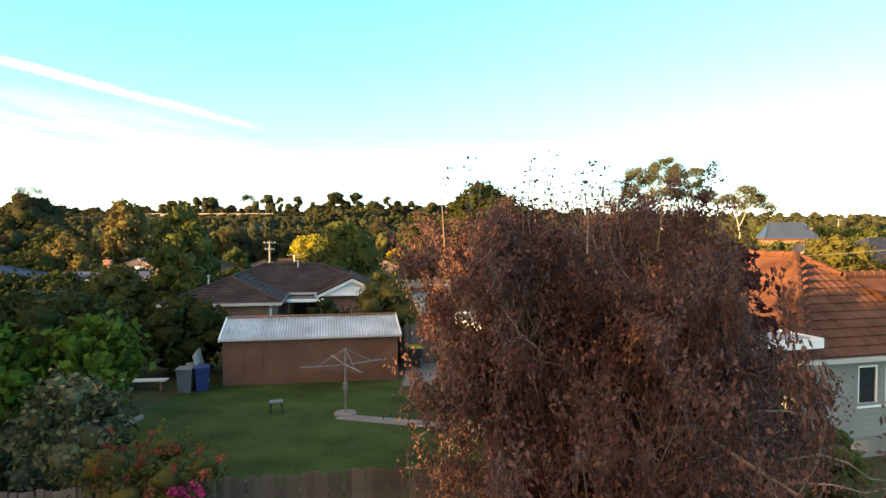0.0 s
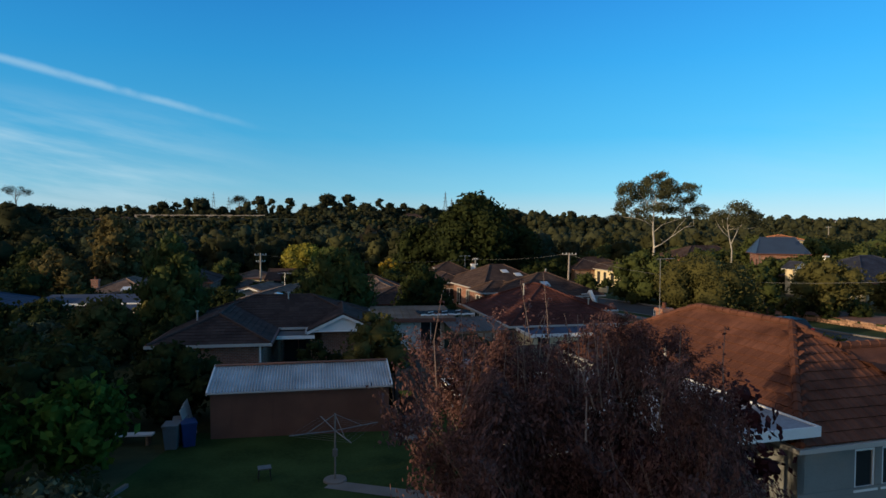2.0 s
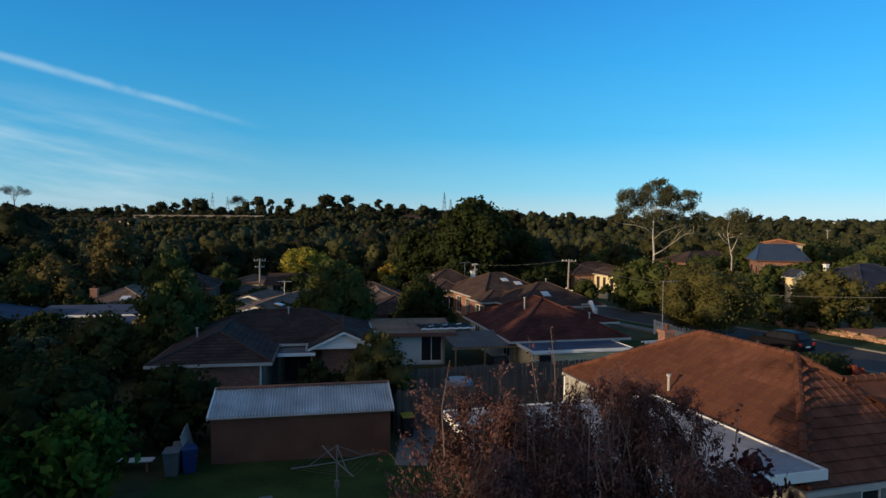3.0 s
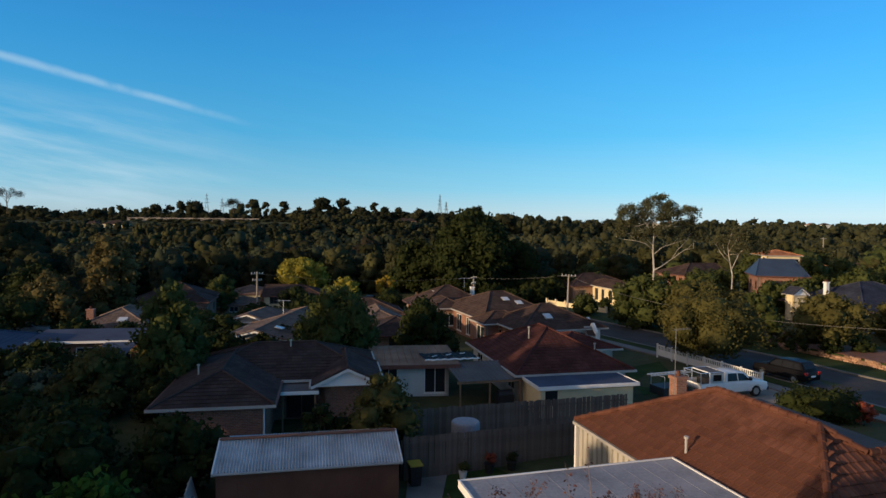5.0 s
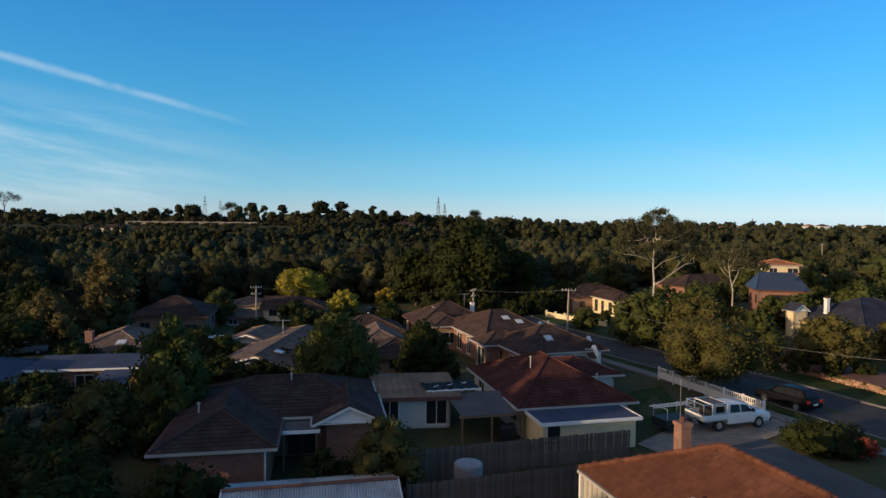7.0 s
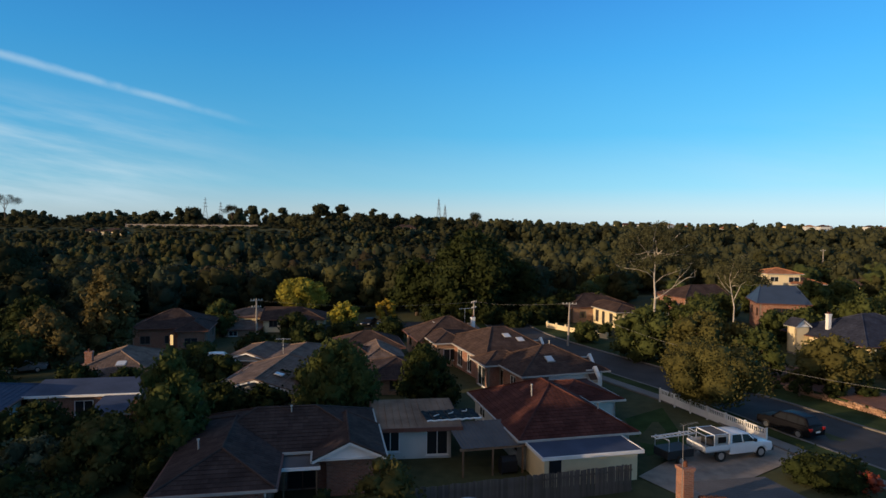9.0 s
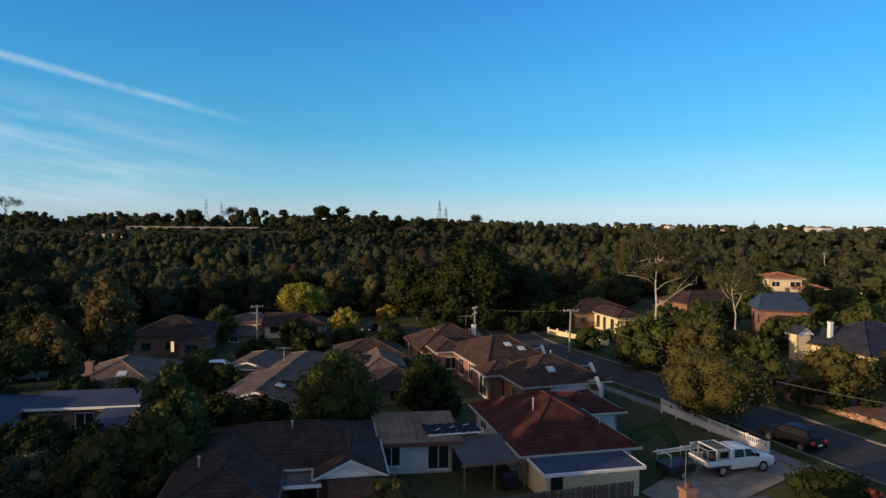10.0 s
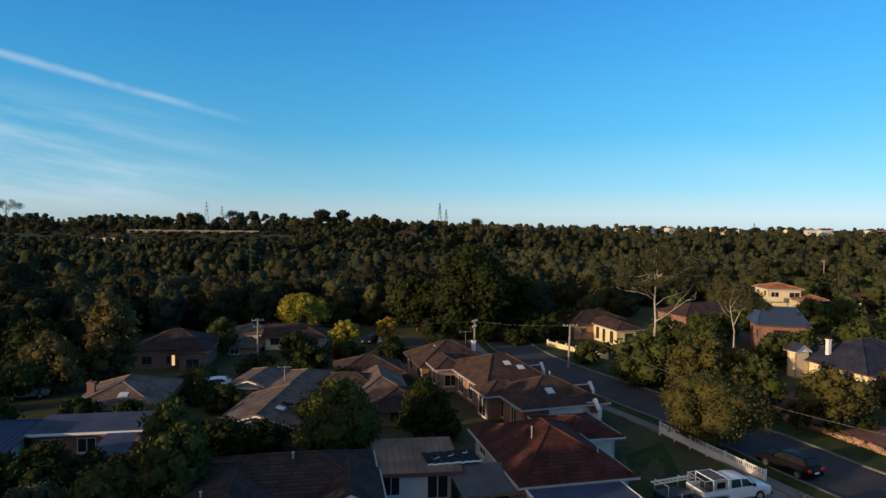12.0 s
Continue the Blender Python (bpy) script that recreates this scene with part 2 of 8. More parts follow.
M_PALING_DARK = mat("dark_weathered_paling", (0.1, 0.082, 0.075), 0.95, 0.3, 1.0, 20, 0.3, spec=0.1, piece=0.25, island=0.22)
M_PALING = mat("weathered_paling", (0.128, 0.106, 0.092), 0.95, 0.3, 1.0, 20, 0.3, spec=0.1, piece=0.22, island=0.22)
M_WOOD = mat("timber", (0.2, 0.12, 0.07), 0.8, 0.3, 2.0, 25, 0.2)
M_BARK = mat("brown_bark", (0.1, 0.07, 0.05), 0.9, 0.3, 3.0, 30, 0.5)
M_BARK_PALE = mat("pale_gum_bark", (0.36, 0.32, 0.27), 0.85, 0.3, 1.2, 12, 0.3, spec=0.1, tint=(0.46, 0.41, 0.35))
M_TWIG = mat("reddish_twig", (0.2, 0.14, 0.115), 0.85, 0.3, 4.0, 40, 0.2)
M_GLASS = glass_mat("dark_window_glass")
M_SHEET = mat("black_sheet", (0.012, 0.012, 0.014), 0.7, 0.2, 3, 20, 0.1, spec=0.15)
M_LIT = mat("lamp_lit_glass", (0.8, 0.6, 0.3), 0.4, 0.05, 1, 10, 0.0)
M_LIT.node_tree.nodes["Principled BSDF"].inputs["Emission Color"].default_value = (1.0, 0.62, 0.25, 1)
M_LIT.node_tree.nodes["Principled BSDF"].inputs["Emission Strength"].default_value = 0.9
M_CORR = mat("pale_corrugated_cladding", (0.4, 0.375, 0.32), 0.75, 0.15, 0.8, 20, 0.05)
M_CARGLASS = mat("tinted_car_glass", (0.012, 0.013, 0.015), 0.2, 0.05, 1, 10, 0.0, spec=0.2)
M_BLACK = mat("black_plastic", (0.02, 0.02, 0.022), 0.5, 0.2, 4, 40, 0.05)
M_RUBBER = mat("tyre_rubber", (0.018, 0.018, 0.018), 0.9, 0.2, 6, 40, 0.1)
M_CAR_WHITE = mat("white_car_paint", (0.78, 0.78, 0.78), 0.25, 0.05, 1, 10, 0.0, spec=0.6)
M_CAR_BLACK = mat("black_car_paint", (0.008, 0.008, 0.01), 0.35, 0.05, 1, 10, 0.0, spec=0.08)
M_CAR_SILVER = mat("silver_car_paint", (0.45, 0.47, 0.5), 0.3, 0.05, 1, 10, 0.0, metal=0.5)
M_ALLOY = mat("alloy_metal", (0.6, 0.6, 0.6), 0.3, 0.1, 3, 30, 0.0, metal=0.8)
M_TAIL = mat("red_tail_lamp", (0.45, 0.02, 0.015), 0.25, 0.1, 3, 30, 0.0, spec=0.6)
M_STONE = mat("sandstone_block", (0.34, 0.2, 0.125), 0.9, 0.35, 2.0, 14, 0.5, piece=0.4)
M_MULCH = mat("red_bark_mulch", (0.2, 0.085, 0.05), 0.95, 0.35, 1.5, 14, 0.5)
M_POLE = mat("grey_timber_pole", (0.3, 0.26, 0.22), 0.9, 0.25, 2, 25, 0.3)
M_CABLE = mat("grey_cable", (0.18, 0.17, 0.16), 0.6, 0.1, 2, 20, 0.0)
M_BLUE = mat("blue_plastic", (0.015, 0.035, 0.13), 0.5, 0.15, 3, 30, 0.05)
M_GREY = mat("grey_plastic", (0.13, 0.135, 0.14), 0.6, 0.15, 3, 30, 0.05)
M_YELLOW = mat("yellow_plastic", (0.42, 0.3, 0.03), 0.5, 0.15, 3, 30, 0.05)
M_RED = mat("red_plastic", (0.5, 0.03, 0.02), 0.5, 0.15, 3, 30, 0.05)
M_GALV = mat("dull_galvanised_steel", (0.2, 0.2, 0.2), 0.6, 0.2, 3, 30, 0.0, metal=0.3)
M_TOWER = mat("weathered_tower_steel", (0.13, 0.13, 0.14), 0.8, 0.2, 1, 10, 0.0)
M_ALU = mat("aluminium", (0.6, 0.62, 0.65), 0.35, 0.1, 3, 30, 0.0, metal=0.7)

L_DARK = leaf_mat("dark_green_leaf", (0.0219, 0.031, 0.0108), (0.0351, 0.0432, 0.0144))
L_TALL = leaf_mat("dull_gum_leaf", (0.062, 0.052, 0.022), (0.11, 0.09, 0.036))
L_MID = leaf_mat("mid_green_leaf", (0.0451, 0.059, 0.0187), (0.0729, 0.0835, 0.0266))
L_LIME = leaf_mat("bright_green_leaf", (0.032, 0.068, 0.012), (0.06, 0.104, 0.0176), 0.45)
L_OLIVE = leaf_mat("olive_leaf", (0.062, 0.06, 0.02), (0.1, 0.09, 0.03))
L_YELLOW = leaf_mat("yellow_green_leaf", (0.225, 0.198, 0.0315), (0.306, 0.2655, 0.045))
L_GOLD = leaf_mat("golden_leaf", (0.234, 0.162, 0.0225), (0.306, 0.216, 0.0315))
L_GUM = leaf_mat("grey_green_gum_leaf", (0.06, 0.062, 0.032), (0.1, 0.1, 0.05))
L_PALE = leaf_mat("pale_grey_green_leaf", (0.044, 0.056, 0.032), (0.096, 0.112, 0.068), 0.5)
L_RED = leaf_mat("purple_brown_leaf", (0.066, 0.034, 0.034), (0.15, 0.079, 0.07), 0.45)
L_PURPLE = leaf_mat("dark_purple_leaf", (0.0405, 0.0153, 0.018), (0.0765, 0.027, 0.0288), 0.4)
L_FLOWER = leaf_mat("pink_red_petal", (0.405, 0.027, 0.126), (0.54, 0.054, 0.18))
L_FLOWER_O = leaf_mat("orange_red_petal", (0.18, 0.0405, 0.027), (0.27, 0.072, 0.045))
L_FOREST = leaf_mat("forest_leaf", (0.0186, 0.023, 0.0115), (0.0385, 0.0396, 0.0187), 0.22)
L_SLOPE = leaf_mat("slope_leaf", (0.0364, 0.0518, 0.0187), (0.0696, 0.0828, 0.0302), 0.2)


# ---- shape helpers ----
class Geo:
    """Collects faces for one mesh."""

    def __init__(self):
        self.v, self.f, self.uv = [], [], []

    def face(self, pts, uv=None):
        k = len(self.v)
        self.v += [tuple(p) for p in pts]
        self.f.append(tuple(range(k, k + len(pts))))
        self.uv += uv or [(0.0, 0.0)] * len(pts)
        return self

    def box(self, x0, y0, z0, x1, y1, z1, m=None):
        c = [Vector((x, y, z)) for z in (z0, z1) for y in (y0, y1) for x in (x0, x1)]
        if m is not None:
            c = [m @ p for p in c]
        for q, along, up in (((0, 1, 5, 4), 0, 2), ((3, 2, 6, 7), 0, 2), ((1, 3, 7, 5), 1, 2), ((2, 0, 4, 6), 1, 2), ((4, 5, 7, 6), 0, 1), ((2, 3, 1, 0), 0, 1)):
            w = [x1 - x0, y1 - y0, z1 - z0]
            self.face([c[i] for i in q], [(0, 0), (w[along], 0), (w[along], w[up]), (0, w[up])])
        return self

    def tube(self, pts, radii, n=8, caps=True):
        pts = [Vector(p) for p in pts]
        if not isinstance(radii, (list, tuple)):
            radii = [radii] * len(pts)
        k, m = len(self.v), len(pts)
        for i, p in enumerate(pts):
            d = (pts[min(i + 1, m - 1)] - pts[max(i - 1, 0)]).normalized()
            a = d.orthogonal().normalized() if abs(d.z) > 0.95 else d.cross(Vector((0, 0, 1))).normalized()
            b = d.cross(a)
            for j in range(n):
                w = 2 * math.pi * j / n
                self.v.append(tuple(p + (a * math.cos(w) + b * math.sin(w)) * radii[i]))
        for i in range(m - 1):
            for j in range(n):
                q = (k + i * n + j, k + i * n + (j + 1) % n, k + (i + 1) * n + (j + 1) % n, k + (i + 1) * n + j)
                self.f.append(q)
                self.uv += [(0.0, 0.0)] * 4
        if caps:
            self.f.append(tuple(k + j for j in reversed(range(n))))
            self.f.append(tuple(k + (m - 1) * n + j for j in range(n)))
            self.uv += [(0.0, 0.0)] * (2 * n)
        return self

    def mesh(self, name, material, smooth=False):
        me = bpy.data.meshes.new(name)
        me.from_pydata(self.v, [], self.f)
        layer = me.uv_layers.new(name="UVMap")
        layer.data.foreach_set("uv", np.array(self.uv, dtype=np.float32).ravel())
        if smooth:
            me.polygons.foreach_set("use_smooth", np.ones(len(self.f), dtype=bool))
        me.materials.append(material)
        return me


def part(name, geo, material, parent, label="", smooth=False):
    me = geo if isinstance(geo, bpy.types.Mesh) else geo.mesh(name, material, smooth)
    ob = new(name, me)
    ob.parent = parent
    if label:
        tagged(ob, label)
    return ob


def thing(name, m, label, category, group="", kind=""):
    ob = new(name)
    ob.empty_display_size = 0.3
    ob.matrix_world = m
    ob.matrix_basis = m
    return tagged(ob, label, category, group, kind)


def single(name, geo, material, m, label, category, group="", kind="", smooth=False):
    ob = new(name, geo.mesh(name, material, smooth))
    ob.matrix_basis = m
    return tagged(ob, label, category, group, kind)


def bump_at(v, lo, hi):
    t = min(1.0, max(0.0, (v - lo) / (hi - lo)))
    return t * t * (3 - 2 * t)


def ground_z(x, y):
    """The lie of the land: level yards, a fall to the creek, a long rise behind it."""
    z = -0.35 * bump_at(y, 19, 26) * bump_at(-x, -6, 0) + 0.35 * bump_at(y, 33, 40) * bump_at(-x, -6, 0)
    z -= 0.028 * max(0.0, y - 46) * (1 - bump_at(y, 95, 160)) + 0.028 * 60 * bump_at(y, 95, 160)
    z -= 1.6 * bump_at(-x, -5, 45) * bump_at(y, 55, 110)
    z += 2.6 * bump_at(x, 34, 52) * bump_at(y, 60, 100)
    side = bump_at(x, -70, 130)
    z -= (6.5 - 3.5 * side) * bump_at(y, 120, 190)
    z += (23.0 - 13.0 * side) * bump_at(y, 200, 330 + 120 * side)
    z += 3.0 * bump_at(y, 420, 900)
    return z


# ---- ground ----
def ground_sheet():
    def lines(stops):
        out = []
        for a, b, s in stops:
            out += list(np.arange(a, b, s))
        return out + [stops[-1][1]]
    ys = lines([(-2500, -300, 400), (-300, -40, 40), (-40, 130, 2.5), (130, 480, 10), (480, 1000, 40), (1000, 4200, 400)])
    xs = lines([(-3000, -500, 250), (-500, -100, 25), (-100, 100, 2.5), (100, 500, 25), (500, 3000, 250)])
    nx = len(xs)
    v = [(x, y, ground_z(x, y) + 0.05 * noise.noise(Vector((x * 0.15, y * 0.15, 0)))) for y in ys for x in xs]
    f = [(j * nx + i, j * nx + i + 1, (j + 1) * nx + i + 1, (j + 1) * nx + i) for j in range(len(ys) - 1) for i in range(nx - 1)]
    me = bpy.data.meshes.new("ground")
    me.from_pydata(v, [], f)
    me.polygons.foreach_set("use_smooth", np.ones(len(f), dtype=bool))
    me.materials.append(M_GROUND)
    return tagged(new("ground", me), "rough grass and bare earth falling to a wooded creek", "ground", kind="structure")


ground_sheet()


def strip(name, left, right, lift, material, label, category, thick=0.0):
    """A ribbon between two lines over the ground, of kind structure."""
    g = Geo()
    for i in range(len(left) - 1):
        q = [(*left[i], ground_z(*left[i]) + lift), (*right[i], ground_z(*right[i]) + lift), (*right[i + 1], ground_z(*right[i + 1]) + lift), (*left[i + 1], ground_z(*left[i + 1]) + lift)]
        g.face(q)
        if thick:
            for a, b in ((0, 3), (2, 1)):
                pa, pb = Vector(q[a]), Vector(q[b])
                dn = Vector((0, 0, thick))
                g.face([pa, pb, pb - dn, pa - dn])
    return single(name, g, material, Matrix.Identity(4), label, category, kind="structure")


def smooth_line(pts, step=2.0):
    """A rounded line through the points (Catmull-Rom)."""
    p = [Vector(pts[0])] + [Vector(q) for q in pts] + [Vector(pts[-1])]
    out = []
    for i in range(1, len(p) - 2):
        n = max(2, int((p[i + 1] - p[i]).length / step))
        for k in range(n):
            t = k / n
            a, b, c, d = p[i - 1], p[i], p[i + 1], p[i + 2]
            out.append(0.5 * ((2 * b) + (c - a) * t + (2 * a - 5 * b + 4 * c - d) * t * t + (3 * b - a - 3 * c + d) * t ** 3))
    out.append(p[-1])
    return [tuple(q) for q in out]


def beside(line, off):
    """The line moved sideways; positive to the right of its run."""
    out = []
    for i, p in enumerate(line):
        a, b = Vector(line[max(i - 1, 0)]), Vector(line[min(i + 1, len(line) - 1)])
        d = (b - a).normalized()
        out.append((p[0] + d.y * off, p[1] - d.x * off))
    return out


STREET = smooth_line([(56, -14), (41, 20), (31.2, 46.5), (28.6, 57), (22.6, 74), (18.2, 86.5), (14.8, 98.5), (13.2, 112), (13.6, 126), (12, 150)])
SIDE_STREET = smooth_line([(13.4, 113), (0, 112.5), (-16, 112), (-40, 113)])
strip("road", beside(STREET, -3.75), beside(STREET, 3.75), 0.03, M_ASPHALT, "dark asphalt street bending away down the slope", "road")
for side, nm in ((1, "far"), (-1, "near")):
    a, b = beside(STREET, side * 3.75), beside(STREET, side * 4.0)
    if side < 0:
        a, b = b, a
    strip("kerb", a, b, 0.15, M_CONCRETE, "pale concrete kerb along the asphalt street", "kerb", 0.16)
    a, b = beside(STREET, side * 4.0), beside(STREET, side * 5.6)
    c = beside(STREET, side * 6.9)
    if side < 0:
        strip("nature_strip", b, a, 0.13, M_GRASS, "mown grass strip between kerb and footpath", "grass verge", 0.2)
        strip("footpath", c, b, 0.14, M_CONCRETE, "grey concrete footpath beside the grass strip", "footpath", 0.2)
    else:
        strip("nature_strip", a, beside(STREET, 9.5), 0.13, M_GRASS, "mown grass strip above the far kerb", "grass verge", 0.2)

strip("road", beside(SIDE_STREET, -3.4), beside(SIDE_STREET, 3.4), 0.036, M_ASPHALT, "dark asphalt side street between the houses and the woods", "road")

# back lawn and the drive
strip("lawn", [(-10.6, 12.8), (-10.5, 20), (-10.4, 27)], [(3.0, 12.8), (2.5, 20), (-1.0, 27.3)], 0.03, M_LAWN, "mown green back lawn beside the shed", "lawn")
strip("side_lawn", [(-0.6, 26), (0.2, 31.2)], [(5.4, 26), (7.2, 32.6)], 0.025, M_LAWN, "small strip of lawn in front of the paling fence", "lawn")
strip("side_path", [(-1.75, 24), (-1.7, 30.4)], [(-0.6, 24), (0.2, 31.2)], 0.04, M_CONCRETE, "grey concrete path beside the shed", "path")
strip("driveway", [(12.4, 40.5), (18, 45.6), (25.4, 49.6)], [(14.5, 36.5), (19.5, 40.2), (27.2, 45.4)], 0.05, M_GRAVEL, "worn gravel and concrete driveway to the street", "driveway")
strip("front_lawn", [(14.2, 44.0), (15.5, 53)], [(18.0, 46.2), (20.0, 56.5)], 0.03, M_LAWN, "dark green front lawn behind the white fence", "lawn")
strip("clothes_line_path", [(-3.6, 20.6), (-1.2, 19.8), (1.2, 19.2)], [(-3.4, 21.3), (-1.0, 20.5), (1.2, 20.0)], 0.05, M_CONCRETE, "narrow concrete path to the clothes hoist", "path")


# ---- houses ----
def wall_slab(L, H, thick, openings):
    """A wall along x from 0 to L, its outer face at y = 0, with openings (x, z, w, h) that go through."""
    g = Geo()
    xs = sorted({0.0, L, *[o[0] for o in openings], *[o[0] + o[2] for o in openings]})
    zs = sorted({0.0, H, *[o[1] for o in openings], *[o[1] + o[3] for o in openings]})
    hole = lambda x, z: any(o[0] < x < o[0] + o[2] and o[1] < z < o[1] + o[3] for o in openings)
    for i in range(len(xs) - 1):
        for j in range(len(zs) - 1):
            x0, x1, z0, z1 = xs[i], xs[i + 1], zs[j], zs[j + 1]
            if hole((x0 + x1) / 2, (z0 + z1) / 2):
                continue
            uv = [(x0, z0), (x1, z0), (x1, z1), (x0, z1)]
            g.face([(x0, 0, z0), (x1, 0, z0), (x1, 0, z1), (x0, 0, z1)], uv)
            g.face([(x1, thick, z0), (x0, thick, z0), (x0, thick, z1), (x1, thick, z1)], uv)
    for x, z, w, h in openings:
        a, b = (x, z), (x + w, z + h)
        for p, q in (((a[0], a[1]), (b[0], a[1])), ((b[0], a[1]), (b[0], b[1])), ((b[0], b[1]), (a[0], b[1])), ((a[0], b[1]), (a[0], a[1]))):
            g.face([(p[0], 0, p[1]), (p[0], thick, p[1]), (q[0], thick, q[1]), (q[0], 0, q[1])])
    g.face([(0, 0, 0), (0, 0, H), (0, thick, H), (0, thick, 0)])
    g.face([(L, 0, 0), (L, thick, 0), (L, thick, H), (L, 0, H)])
    g.face([(0, 0, H), (L, 0, H), (L, thick, H), (0, thick, H)])
    return g


def put(g, m):
    """The same geometry moved by m."""
    g.v = [tuple(m @ Vector(p)) for p in g.v]
    return g


def window_parts(parent, m, x, z, w, h, frame_mat, bars=1, door=False, pane_mat=None):
    f = Geo()
    t = 0.06
    f.box(x, 0.02, z, x + t, 0.1, z + h).box(x + w - t, 0.02, z, x + w, 0.1, z + h)
    f.box(x + t, 0.02, z, x + w - t, 0.1, z + t).box(x + t, 0.02, z + h - t, x + w - t, 0.1, z + h)
    for k in range(1, bars + 1):
        c = x + w * k / (bars + 1)
        f.box(c - 0.025, 0.03, z + t, c + 0.025, 0.09, z + h - t)
    win = part("door" if door else "window", put(f, m), frame_mat, parent)
    part("pane", put(Geo().box(x + t, 0.055, z + t, x + w - t, 0.07, z + h - t), m), pane_mat or M_GLASS, win, "dark reflecting glass")
    if not door:
        part("sill", put(Geo().box(x - 0.06, -0.05, z - 0.06, x + w + 0.06, 0.1, z - 0.002), m), frame_mat, win)
    return win


def walls(parent, x0, y0, x1, y1, H, material, openings=None, frame_mat=None, thick=0.22, base=0.0):
    """Four walls round a rectangle; openings: side -> list of (x, z, w, h, kind)."""
    openings = openings or {}
    L, W = x1 - x0, y1 - y0
    sides = {"front": (pose(x0, y0, base), L), "right": (pose(x1, y0, base, 0, 0, 90), W), "back": (pose(x1, y1, base, 0, 0, 180), L), "left": (pose(x0, y1, base, 0, 0, -90), W)}
    for side, (m, run) in sides.items():
        ops = openings.get(side, [])
        part("wall", put(wall_slab(run, H - base, thick, [o[:4] for o in ops]), m), material, parent)
        for o in ops:
            window_parts(parent, m, *o[:4], frame_mat or M_WHITE, bars=0 if o[2] < 0.9 else (2 if o[2] > 2.2 else 1), door=o[4] == "door")


def slope_courses(g, p0, p1, q1, q0, course=0.33, lift=0.03, u0=0.0):
    """A roof slope between its eave p0-p1 and its top q0-q1, in overlapping courses."""
    p0, p1, q0, q1 = (Vector(p) for p in (p0, p1, q0, q1))
    mid_run = ((q0 + q1) / 2 - (p0 + p1) / 2)
    eave = (p1 - p0).normalized()
    up_run = mid_run - eave * mid_run.dot(eave)
    n = max(1, round(up_run.length / course))
    nor = eave.cross(up_run.normalized())
    up = up_run.length / n
    for i in range(n):
        a, b = i / n, (i + 1) / n
        l0, r0, l1, r1 = p0.lerp(q0, a), p1.lerp(q1, a), p0.lerp(q0, b), p1.lerp(q1, b)
        ul, ur = (l0 - p0).dot(eave) + u0, (r0 - p0).dot(eave) + u0
        tl, tr = (l1 - p0).dot(eave) + u0, (r1 - p0).dot(eave) + u0
        k = nor * lift
        g.face([l0 + k, r0 + k, r1, l1], [(ul, i * up), (ur, i * up), (tr, (i + 1) * up), (tl, (i + 1) * up)])
        g.face([l0, r0, r0 + k, l0 + k], [(ul, i * up)] * 4)
    return g


